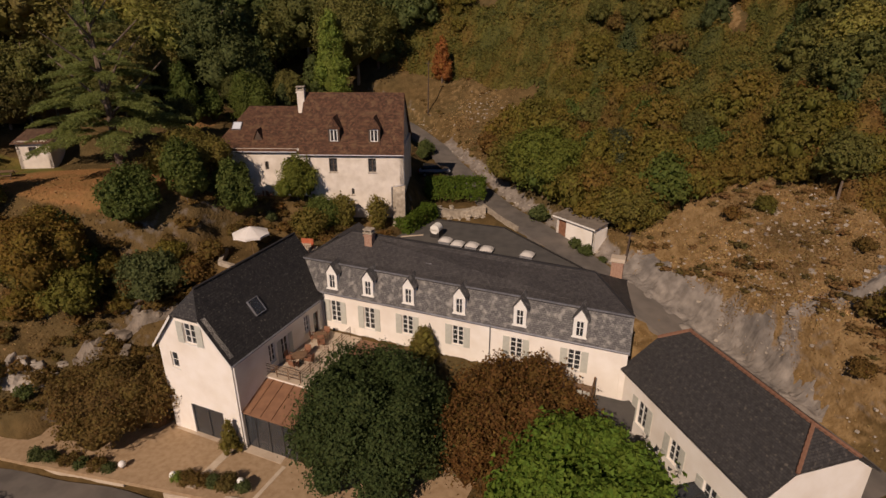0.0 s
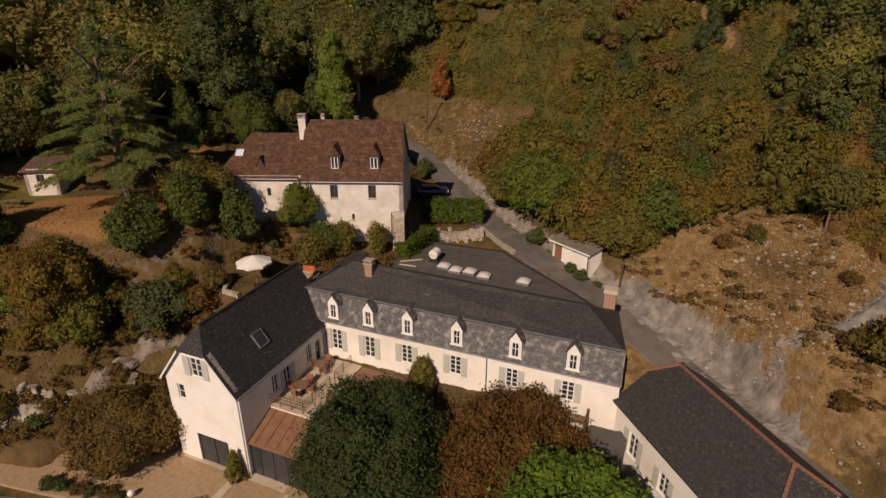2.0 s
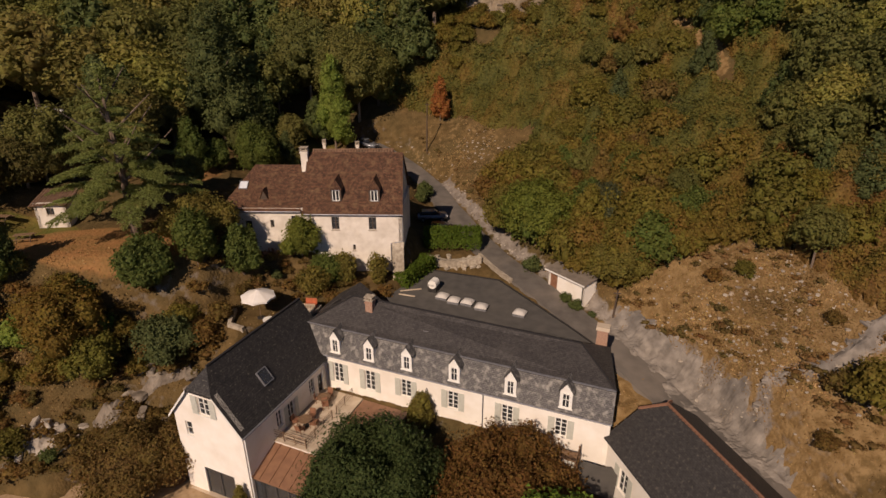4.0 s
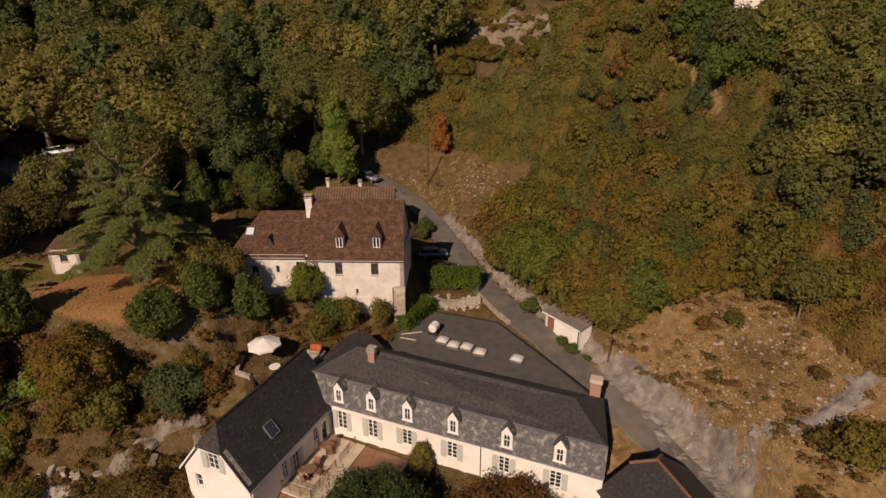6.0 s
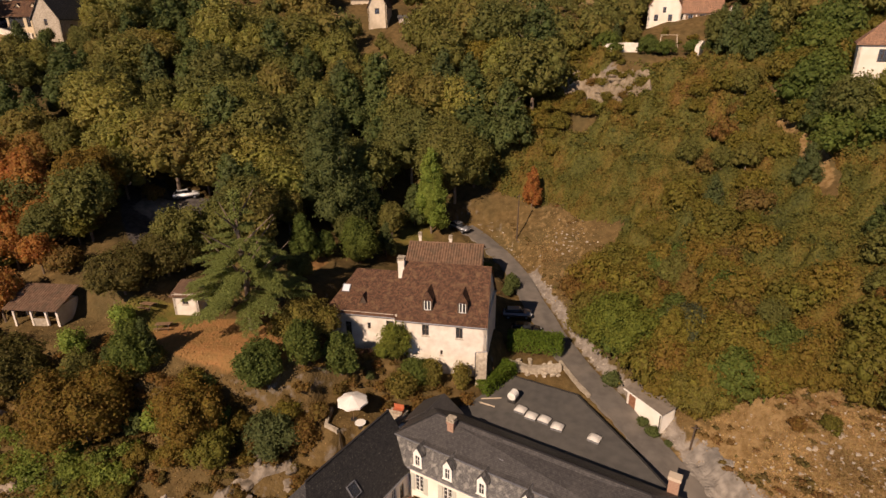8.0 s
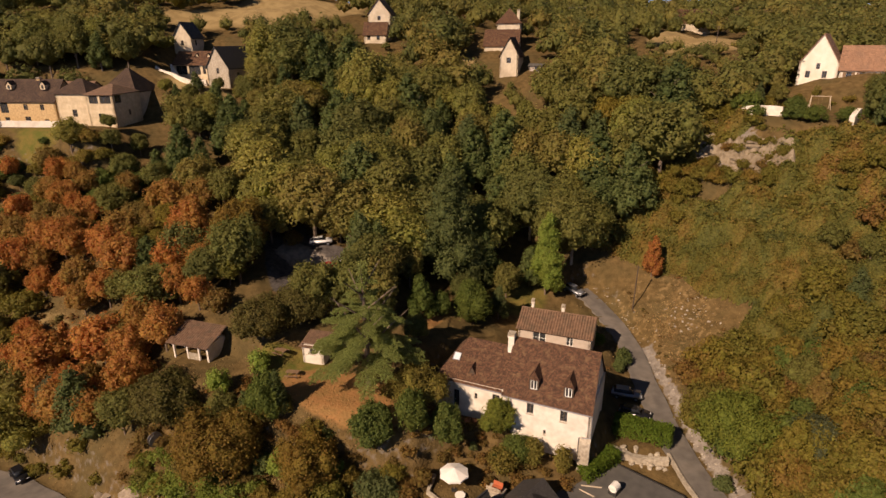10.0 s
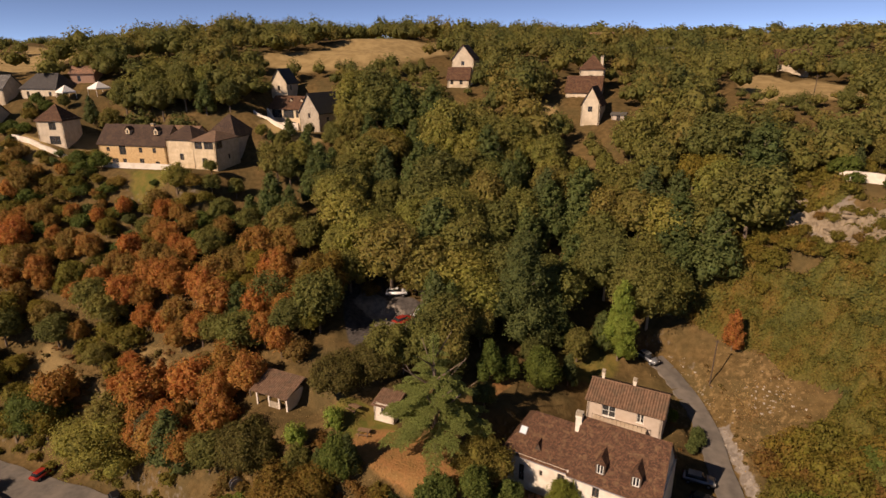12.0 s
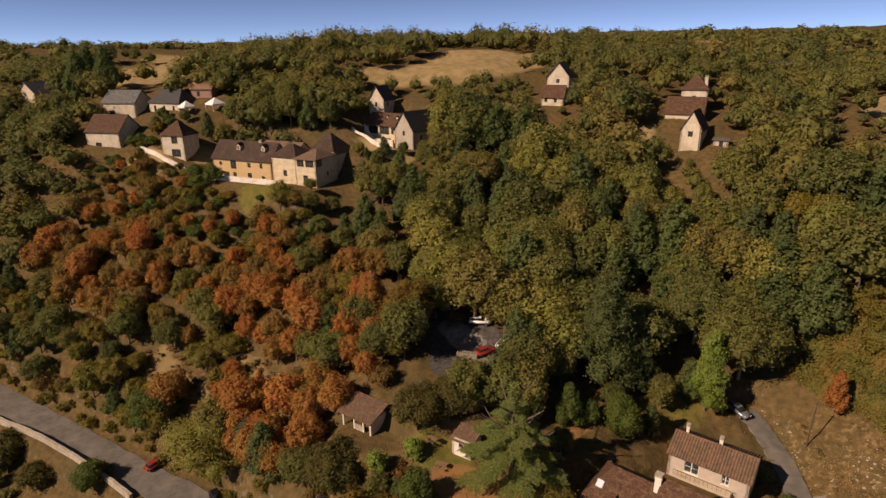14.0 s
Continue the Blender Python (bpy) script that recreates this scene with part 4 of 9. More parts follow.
    tube(bm, (xo1 + 0.06, yf, zo - 0.05), (xo1 + 0.06, -0.35, zo - 0.05), 0.08)
    part("gutter", bm, M_ZINC, h)
    bm = bmesh.new()
    tube(bm, (x1 + 0.12, y0 + 0.1, 0.0), (x1 + 0.12, y0 + 0.1, zo - 0.1), 0.06)
    part("downpipe", bm, M_WHITE, h)
    roof_skylight(h, on_slope((xo1, yf, zo), (xo1, y1, zo), (xm, yh, RI), 5.0, 2.6, 0.05), 1.15, 1.35)
    return h


WING = Matrix.Translation((13.2, 35.9, 0)) @ Matrix.Rotation(radians(16.4), 4, "Z")


def right_wing():
    h = thing("low_wing", "low cream house wing with dark slate roof and red ridge tiles", "house", WING)
    x0, x1, y0, y1, EA, RI = 0.23, 8.27, -13.0, -0.28, 7.18, 10.1
    xm = 4.25
    bm = bmesh.new()
    side = [(1.9, 3.0, 3.55, 5.55), (5.6, 6.6, 3.5, 5.2), (9.0, 10.1, 2.6, 4.7)]
    wall_face(bm, (x0, y1), (x0, y0), 0.5, EA - 0.2, side)
    part("wall", bm, M_CREAM, h)
    for p, q in (((x0 + 0.4, y0), (x1, y0)), ((x1, y0 + 0.4), (x1, y1)), ((x1 - 0.4, y1), (x0 + 0.4, y1))):
        bm = bmesh.new()
        wall_face(bm, p, q, 0.5, EA - 0.2)
        part("wall", bm, M_CREAM, h)
    fm = wall_frame((x0, y1), (x0, y0))
    for q in side:
        window(h, fm, *q, shutters=M_SHUTTER, bars=2)
    o = 0.35
    zo = EA - 0.28
    bm = bmesh.new()
    ye, zh, xl, xr, yo = y0 + 1.2, 8.5, 2.07, 6.43, y0 - 0.3
    zk, yk, ya = 9.05, y1 + 0.2, y1 - 1.1
    xc, xd = x0 - o + (xm - x0 + o) * (zk - zo) / (RI - zo), x1 + o - (x1 + o - xm) * (zk - zo) / (RI - zo)
    slab(bm, [(x0 - o, yk, zo), (xc, yk, zk), (xm, ya, RI), (xm, ye, RI), (xl, yo, zh), (x0 - o, yo, zo)], 0.16)
    slab(bm, [(xm, ya, RI), (xd, yk, zk), (x1 + o, yk, zo), (x1 + o, yo, zo), (xr, yo, zh), (xm, ye, RI)], 0.16)
    slab(bm, [(xc, yk, zk), (xd, yk, zk), (xm, ya, RI)], 0.16)
    slab(bm, [(xl, yo, zh), (xm, ye, RI), (xr, yo, zh)], 0.16)
    part("roof", bm, M_DOTTED, h, "dark slate roof dotted with lichen")
    bm = bmesh.new()
    prism(bm, [(x0 + 0.05, y0, EA - 0.2), (x1 - 0.05, y0, EA - 0.2), (xr - 0.1, y0, zh - 0.2), (xl + 0.1, y0, zh - 0.2)], 0, 0.4)
    part("gable", bm, M_CREAM, h)
    bm = bmesh.new()
    prism(bm, [(x0 + 0.05, y1, EA - 0.2), (x1 - 0.05, y1, EA - 0.2), (xd - 0.1, y1, zk - 0.2), (xc + 0.1, y1, zk - 0.2)], 0, -0.4)
    part("gable", bm, M_CREAM, h)
    bm = bmesh.new()
    tube(bm, (0, 0, 0.02), (0, -0.40, 0.05), 0.14, 0.11, 6)
    tile = part("ridge_tile", bm, M_RIDGETILE, h, "red clay ridge tile")
    tile.location = (xm, ya, RI)
    runs = [((xm, ya, RI), (xm, ye, RI), 28), ((xm, ye, RI), (xl, yo, zh), 8), ((xm, ye, RI), (xr, yo, zh), 8), ((xm, ya, RI), (xc, yk, zk), 7), ((xm, ya, RI), (xd, yk, zk), 7)]
    for a, b, n in runs:
        a, b = Vector(a), Vector(b)
        turn = Vector((0, -1, 0)).rotation_difference(b - a).to_matrix().to_4x4()
        for k in range(n):
            if (a, k) == (Vector((xm, ya, RI)), 0) and n == 28:
                continue
            q = new("ridge_tile", tile.data)
            q.parent = h
            q.matrix_basis = Matrix.Translation(a.lerp(b, k / n)) @ turn
    return h


def flat_roof_block():
    """The felt-covered flat roof behind the long house with its row of roof lights."""
    h = thing("flat_roof_block", "low block with dark felt flat roof behind the long house", "house", HOUSE)
    bm = bmesh.new()
    pts = [(-0.3, 8.3), (12.0, 8.1), (24.4, 7.9), (22.9, 10.9), (19.8, 13.4), (10.4, 20.4), (2.2, 19.9), (-0.3, 14.0)]
    slab(bm, [(x, y, 8.75) for x, y in pts], 4.3)
    part("roof", bm, M_FELT, h)
    bm = bmesh.new()
    for (p, q) in zip(pts[2:], pts[3:] + pts[:1]):
        bar(bm, (*p, 8.8), (*q, 8.8), 0.16, 0.14)
    part("parapet_edge", bm, M_DARKMETAL, h)
    return h


long_house()
left_wing()
right_wing()
flat_roof_block()

OLD = Matrix.Translation((-4.2, 59.65, 0)) @ Matrix.Rotation(radians(-1.7), 4, "Z")


def old_house():
    """Old stone house: a tall part and a lower one, brown tiles, two dormers."""
    h = thing("old_stone_house", "old pale stone house with steep brown tiled roof and dormers", "house", OLD)
    xs, x0 = -11.0, -20.1
    EA, RI, D, LR = 17.35, 22.7, 9.8, 21.2
    ym, EL, xh = 5.0, 17.6, -17.4
    bm = bmesh.new()
    holes = [(-xs + s - 0.42, -xs + s + 0.42, za, zb) for s, za, zb in ((-3.3, 15.1, 16.6), (-7.45, 15.1, 16.6))] + [(-xs - 5.65, -xs - 5.35, 12.6, 13.3)]
    wall_face(bm, (xs, 0), (0, 0), 8.8, EA, holes)
    wall_face(bm, (0, 0), (0, D), 8.8, EA), wall_face(bm, (0, D), (x0, D), 8.8, EA), wall_face(bm, (x0, D), (x0, 0), 8.8, EL)
    low = [(2.45, 3.25, 13.5, 16.1), (5.35, 5.75, 15.3, 16.2), (7.75, 8.7, 15.2, 16.7)]
    wall_face(bm, (x0, 0), (xs, 0), 8.8, EL, low)
    prism(bm, [(-0.24, 0, EA), (-0.24, D, EA), (-0.24, ym, RI - 0.15)], -0.4, 0)
    prism(bm, [(xs, 0, EA), (xs, D, EA), (xs, ym, RI - 0.1)], 0.3, 0)
    bmesh.ops.remove_doubles(bm, verts=bm.verts, dist=0.001)
    part("wall", bm, M_OLDWALL, h)
    fm = wall_frame((xs, 0), (0, 0))
    for q in holes:
        window(h, fm, *q, frame_mat=M_DARKWOOD, bars=1, depth=0.25)
    fm = wall_frame((x0, 0), (xs, 0))
    for q in low:
        window(h, fm, *q, frame_mat=M_DARKWOOD, bars=2, depth=0.25, sill=False)
    o = 0.3
    zo = EA - 0.3
    bm = bmesh.new()
    slab(bm, [(xs - 0.15, -o, zo), (0.12, -o, zo), (-0.15, ym, RI), (xs - 0.15, ym, RI)], 0.18)
    slab(bm, [(xs - 0.15, ym, RI), (-0.15, ym, RI), (0.12, D + o, zo), (xs - 0.15, D + o, zo)], 0.18)
    part("roof", bm, M_BROWNTILE, h, "steep brown tiled roof")
    bm = bmesh.new()
    zl = EL - 0.25
    slab(bm, [(x0 - 0.25, -o, zl), (xs - 0.16, -o, zl), (xs - 0.16, ym, LR), (xh, ym, LR)], 0.18)
    slab(bm, [(xh, ym, LR), (xs - 0.16, ym, LR), (xs - 0.16, D + o, zl), (x0 - 0.25, D + o, zl)], 0.18)
    slab(bm, [(x0 - 0.25, D + o, zl), (x0 - 0.25, -o, zl), (xh, ym, LR)], 0.18)
    part("lower_roof", bm, M_BROWNTILE, h, "lower brown tiled roof")
    chimney(h, xs - 0.4, ym - 0.5, 19.5, 23.0, 0.78, 0.7, M_OLDWALL)
    for s in (-3.07, -7.33):
        bm = bmesh.new()
        y0, z0, w = 0.75, 18.1, 0.6
        wall_face(bm, (s - w, y0), (s + w, y0), z0, z0 + 1.5, [(0.2, 1.0, z0 + 0.12, z0 + 1.38)], 0.1)
        for sx in (-1, 1):
            e = [bm.verts.new(p) for p in ((s + sx * w, y0 + 0.1, z0), (s + sx * w, y0 + 0.1, z0 + 1.5), (s + sx * w, y0 + 1.5, z0 + 1.5))]
            bm.faces.new(e)
        dm = part("dormer", bm, M_DARKWOOD, h)
        bm = bmesh.new()
        for sx in (-1, 1):
            slab(bm, [(s, y0 + 0.1, z0 + 2.6), (s, y0 + 2.6, z0 + 2.6), (s + sx * (w + 0.12), y0 + 1.5, z0 + 1.46), (s + sx * (w + 0.12), y0 - 0.1, z0 + 1.46)], 0.07)
        slab(bm, [(s, y0 + 0.1, z0 + 2.6), (s - w - 0.12, y0 - 0.1, z0 + 1.46), (s + w + 0.12, y0 - 0.1, z0 + 1.46)], 0.05)
        part("dormer_roof", bm, M_BROWNTILE, dm)
        window(dm, wall_frame((s - w, y0), (s + w, y0)), 0.2, 1.0, z0 + 0.12, z0 + 1.38, bars=0, depth=0.05, sill=False)
    pl, pr, top = (x0 - 0.25, -o, zl), (xs, -o, zl), (xs, ym, LR)
    roof_skylight(h, on_slope(pl, pr, top, 2.2, 3.5, 0.05), 1.0, 1.1, M_SKYREFLECT)
    bm = bmesh.new()
    y0, z0, s = 1.0, EL + 0.55, -15.5
    prism(bm, [(s - 0.5, y0, z0), (s + 0.5, y0, z0), (s, y0, z0 + 1.1)], 0, 0.06)
    vent = part("dormer_vent", bm, M_DARKWOOD, h)
    bm = bmesh.new()
    for sx in (-1, 1):
        slab(bm, [(s, y0 - 0.1, z0 + 1.25), (s, y0 + 1.3, z0 + 1.25), (s + sx * 0.6, y0 + 0.5, z0), (s + sx * 0.6, y0 - 0.1, z0)], 0.06)
    part("vent_roof", bm, M_BROWNTILE, vent)
    bm = bmesh.new()
    prism(bm, [(-1.15, -1.1, 8.6), (-1.15, -0.6, 13.2), (-1.15, 0.0, 13.7), (-1.15, 0.0, 8.6)], 1.3, 0)
    part("buttress", bm, M_STONE, h, "sloping rubble stone buttress")
    bm = bmesh.new()
    tube(bm, (0.08, -0.1, 13.8), (0.08, -0.1, zo - 0.1), 0.06)
    tube(bm, (0.08, -0.1, 13.8), (-1.3, -0.1, 13.5), 0.06)
    tube(bm, (-1.3, -0.1, 13.5), (-1.35, -0.1, 9.6), 0.06)
    part("downpipe", bm, M_ZINC, h)
    bm = bmesh.new()
    tube(bm, (xs - 0.1, -o - 0.05, zo - 0.05), (0.12, -o - 0.05, zo - 0.05), 0.07)
    tube(bm, (x0, -o - 0.05, zl - 0.05), (xs - 0.16, -o - 0.05, zl - 0.05), 0.07)
    part("gutter", bm, M_ZINC, h)
    return h


old_house()


def simple_house(name, label, x, y, z, turn, L, D, EA, RI, wall, roof, wins=(), hip=0.0, side_wins=(), chim=None, over=0.35, shutters=None, gable_wins=()):
    """A farmhouse of the far village: walls with openings, a ridge roof along its length, gables or hips."""
    h = thing(name, label, "house", Matrix.Translation((x, y, z)) @ Matrix.Rotation(radians(turn), 4, "Z"))
    bm = bmesh.new()
    wall_face(bm, (0, 0), (L, 0), -4.0, EA, wins)
    wall_face(bm, (L, 0), (L, D), -4.0, EA, side_wins)
    wall_face(bm, (L, D), (0, D), -4.0, EA), wall_face(bm, (0, D), (0, 0), -4.0, EA, gable_wins)
    if not hip:
        for gx, dx in ((0.001, 0.35), (L - 0.001, -0.35)):
            prism(bm, [(gx, 0, EA), (gx, D, EA), (gx, D / 2, RI - 0.05)], dx, 0)
    bmesh.ops.remove_doubles(bm, verts=bm.verts, dist=0.002)
    part("wall", bm, wall, h)
    for q in wins:
        window(h, wall_frame((0, 0), (L, 0)), *q, bars=1, sill=False, shutters=shutters, frame_mat=M_DARKWOOD)
    for q in side_wins:
        window(h, wall_frame((L, 0), (L, D)), *q, bars=1, sill=False, frame_mat=M_DARKWOOD)
    for q in gable_wins:
        window(h, wall_frame((0, D), (0, 0)), *q, bars=1, sill=False, frame_mat=M_DARKWOOD)
    o, zo = over, EA - over * (RI - EA) / (D / 2)
    bm = bmesh.new()
    a, b = -o if not hip else -o, L + o
    r0, r1 = (a, b) if not hip else (hip, L - hip)
    slab(bm, [(a, -o, zo), (b, -o, zo), (r1, D / 2, RI), (r0, D / 2, RI)], 0.2)
    slab(bm, [(r0, D / 2, RI), (r1, D / 2, RI), (b, D + o, zo), (a, D + o, zo)], 0.2)
    if hip:
        slab(bm, [(b, -o, zo), (b, D + o, zo), (r1, D / 2, RI)], 0.2)
        slab(bm, [(a, D + o, zo), (a, -o, zo), (r0, D / 2, RI)], 0.2)
    part("roof", bm, roof, h)
    for q in chim or ():
        chimney(h, q[0], q[1], EA, q[2], 0.8, 0.7, wall)
    return h

# ---- yards, outbuildings and things round the houses ----
def corrugated(bm, p, q, r, s, pitch, rise, thick=0.06):
    """Half-round tile rows from eave p-q up to ridge s-r."""
    p, q, r, s = (Vector(v) for v in (p, q, r, s))
    n = max(3, int((q - p).length / pitch))
    nrm = (q - p).cross(s - p).normalized()
    if nrm.z < 0:
        nrm = -nrm
    steps = 4
    prev = None
    for i in range(n * steps + 1):
        t = i / (n * steps)
        lift = nrm * (rise * abs(math.sin(math.pi * i / steps)))
        a, b = p.lerp(q, t) + lift, s.lerp(r, t) + lift
        row = [bm.verts.new(a), bm.verts.new(b), bm.verts.new(b - nrm * thick - lift * 0.5), bm.verts.new(a - nrm * thick - lift * 0.5)]
        if prev:
            for k in range(4):
                bm.faces.new((prev[k], row[k], row[(k + 1) % 4], prev[(k + 1) % 4]))
        else:
            bm.faces.new(row)
        prev = row
    bm.faces.new(prev[::-1])


M_CLAY = make_mat("clay_roof_tile", (0.13, 0.075, 0.046), (0.22, 0.13, 0.082), 0.9, 2.2, bump=0.3, c3=(0.10, 0.075, 0.05), scale3=0.7, amount3=0.7)
M_PINKISH = make_mat("pinkish_render", (0.50, 0.42, 0.35), (0.44, 0.36, 0.29), 0.9, 1.2)


def stone_wall(name, label, pts, thick, h, material=None, z=None):
    """A low wall along plan points, its top following the ground."""
    bm = bmesh.new()
    dense = []
    for a, b in zip(pts, pts[1:]):
        n = max(1, int(math.dist(a, b) / 1.2))
        dense += [(a[0] + (b[0] - a[0]) * k / n, a[1] + (b[1] - a[1]) * k / n) for k in range(n)]
    dense.append(pts[-1])
    rows = []
    for i, (x, y) in enumerate(dense):
        a, b = dense[max(0, i - 1)], dense[min(len(dense) - 1, i + 1)]
        d = Vector((b[0] - a[0], b[1] - a[1], 0)).normalized()
        n = Vector((-d.y, d.x, 0)) * thick / 2
        g = gz(x, y) if z is None else z
        top = g + h + 0.05 * math.sin(i * 1.7)
        c = Vector((x, y, 0))
        rows.append([bm.verts.new(c + n + Vector((0, 0, g - 0.8))), bm.verts.new(c + n + Vector((0, 0, top))), bm.verts.new(c - n + Vector((0, 0, top))), bm.verts.new(c - n + Vector((0, 0, g - 0.8)))])
    for p, q in zip(rows, rows[1:]):
        for k in range(4):
            bm.faces.new((p[k], p[(k + 1) % 4], q[(k + 1) % 4], q[k]))
    bm.faces.new(rows[0]), bm.faces.new(rows[-1][::-1])
    return tagged(part(name, bm, material or M_STONE), label, "wall", kind="structure")


def annex():
    h = thing("annex_cottage", "low rendered annex with clay tile roof behind the old house", "house", Matrix.Translation((-18.0, 77.9, 0)) @ Matrix.Rotation(radians(1.0), 4, "Z"))
    L, D, Z, EA, RI = 11.0, 7.0, 12.8, 17.2, 18.95
    bm = bmesh.new()
    holes = [(2.3, 4.3, 14.9, 16.8), (7.4, 8.4, 15.3, 16.7)]
    wall_face(bm, (0, 0), (L, 0), Z, EA, holes)
    part("wall", bm, M_PINKISH, h)
    for p, q in (((L, 0), (L, D)), ((L, D), (0, D)), ((0, D), (0, 0))):
        bm = bmesh.new()
        wall_face(bm, p, q, Z, EA - 0.05)
        part("wall", bm, M_PINKISH, h)
    for q in holes:
        window(h, wall_frame((0, 0), (L, 0)), *q, bars=1)
    for x in (0.01, L - 0.31):
        bm = bmesh.new()
        prism(bm, [(x, 0, EA - 0.05), (x, D, EA - 0.05), (x, D / 2, RI - 0.1)], 0.3, 0)
        part("gable", bm, M_PINKISH, h)
    for a, b in ((-0.4, D / 2), (D + 0.4, D / 2)):
        bm = bmesh.new()
        corrugated(bm, (-0.3, a, EA - 0.2), (L + 0.3, a, EA - 0.2), (L + 0.3, b, RI), (-0.3, b, RI), 0.40, 0.14)
        part("tile_roof", bm, M_CLAY, h, "rows of weathered clay canal tiles", smooth=False)
    bm = bmesh.new()
    tube(bm, (-0.3, D / 2, RI + 0.02), (L + 0.3, D / 2, RI + 0.02), 0.13)
    part("ridge_cap", bm, M_CLAY, h)
    chimney(h, 1.3, D / 2 + 0.6, 17.5, 19.9, 0.4, 0.4, M_OLDWALL)
    chimney(h, 6.0, D / 2 + 0.9, 17.3, 19.5, 0.45, 0.45, M_OLDWALL)
    bm = bmesh.new()
    box(bm, 1.2, 9.0, -1.3, -0.01, 14.5, 14.65)
    bal = part("balcony", bm, M_PAVE, h)
    bm = bmesh.new()
    for k in range(14):
        box(bm, 1.2 + k * 0.6 - 0.02, 1.2 + k * 0.6 + 0.02, -1.28, -1.24, 14.65, 15.5)
    box(bm, 1.2, 9.0, -1.29, -1.23, 15.5, 15.56)
    part("railing", bm, M_DARKWOOD, bal)
    return h


annex()


def shed():
    h = thing("garden_shed", "cream block shed with sloping dark roof beside the drive", "shed", Matrix.Translation((12.55, 59.75, 0)) @ Matrix.Rotation(radians(-53), 4, "Z"))
    L, D, z0, ze, zr = 5.2, 2.1, 6.6, 10.35, 10.75
    for p, q, hs in (((0, 0), (L, 0), [(0.25, 1.35, 8.0, 9.95)]), ((L, 0), (L, D), ()), ((L, D), (0, D), ()), ((0, D), (0, 0), ())):
        bm = bmesh.new()
        wall_face(bm, p, q, z0, ze, hs, 0.2)
        part("wall", bm, M_CREAM, h)
    bm = bmesh.new()
    for k in range(6):
        box(bm, 0.255 + k * 0.183, 0.255 + k * 0.183 + 0.172, 0.1, 0.15, 8.0, 9.94)
    part("door", bm, M_RUST, h, "red-brown plank door")
    bm = bmesh.new()
    slab(bm, [(-0.3, -0.35, ze - 0.05), (L + 0.3, -0.35, ze - 0.05), (L + 0.3, D + 0.3, zr), (-0.3, D + 0.3, zr)], 0.12)
    part("roof", bm, M_SHEDROOF, h)
    bm = bmesh.new()
    box(bm, -0.3, L + 0.3, -0.39, -0.352, ze - 0.22, ze - 0.04)
    part("fascia", bm, M_WHITE, h)
    bm = bmesh.new()
    tube(bm, (L - 0.12, -0.08, z0 + 1), (L - 0.12, -0.08, ze - 0.2), 0.05)
    part("downpipe", bm, M_DARKMETAL, h)
    return h


shed()


def hut():
    h = thing("stone_hut", "small stone hut with clay tile roof at the lawn's edge", "hut", Matrix.Translation((-44.4, 59.3, 16.0)) @ Matrix.Rotation(radians(6), 4, "Z"))
    for p, q, hs in (((0, 0), (3.3, 0), [(1.2, 2.0, 1.1, 1.9)]), ((3.3, 0), (3.3, 3.0), ()), ((3.3, 3.0), (0, 3.0), ()), ((0, 3.0), (0, 0), ())):
        bm = bmesh.new()
        wall_face(bm, p, q, -1, 2.5, hs, 0.35)
        part("wall", bm, M_OLDWALL, h)
    window(h, wall_frame((0, 0), (3.3, 0)), 1.2, 2.0, 1.1, 1.9, frame_mat=M_DARKWOOD, bars=0)
    bm = bmesh.new()
    corrugated(bm, (-0.3, -0.4, 2.3), (3.6, -0.4, 2.3), (3.6, 3.3, 3.1), (-0.3, 3.3, 3.1), 0.32, 0.10)
    part("tile_roof", bm, M_CLAY, h)
    for x in (0.001, 2.95):
        bm = bmesh.new()
        prism(bm, [(x, 0, 2.4), (x, 3.0, 2.4), (x, 3.0, 2.95)], 0.34, 0)
        part("gable", bm, M_OLDWALL, h)
    return h


hut()


def open_shed():
    h = thing("open_shelter", "open-fronted shelter with posts and clay tile roof", "shelter", Matrix.Translation((-64.0, 54.6, 15.0)) @ Matrix.Rotation(radians(4), 4, "Z"))
    L, D = 6.4, 3.9
    for p, q in (((L, 0), (L, D)), ((L, D), (0, D)), ((0, D), (0, 2.2))):
        bm = bmesh.new()
        wall_face(bm, p, q, -1.5, 2.5, (), 0.3)
        part("wall", bm, M_OLDWALL, h)
    for x in (0.2, 2.6, 4.6):
        bm = bmesh.new()
        box(bm, x, x + 0.24, 0.02, 0.26, -1.5, 2.4)
        part("post", bm, M_OLDWALL, h)
    bm = bmesh.new()
    box(bm, -0.1, L - 0.31, 0.0, 0.2, 2.4, 2.6)
    part("beam", bm, M_WOOD, h)
    bm = bmesh.new()
    corrugated(bm, (-0.5, -0.6, 2.45), (L + 0.4, -0.6, 2.45), (L + 0.4, D + 0.3, 3.9), (-0.5, D + 0.3, 3.9), 0.36, 0.11)
    part("tile_roof", bm, M_CLAY, h, "brown clay tile roof")
    bm = bmesh.new()
    box(bm, 2.9, 4.55, 0.05, 0.25, -1.2, 1.0)
    part("parapet", bm, M_STONE, h)
    return h


open_shed()


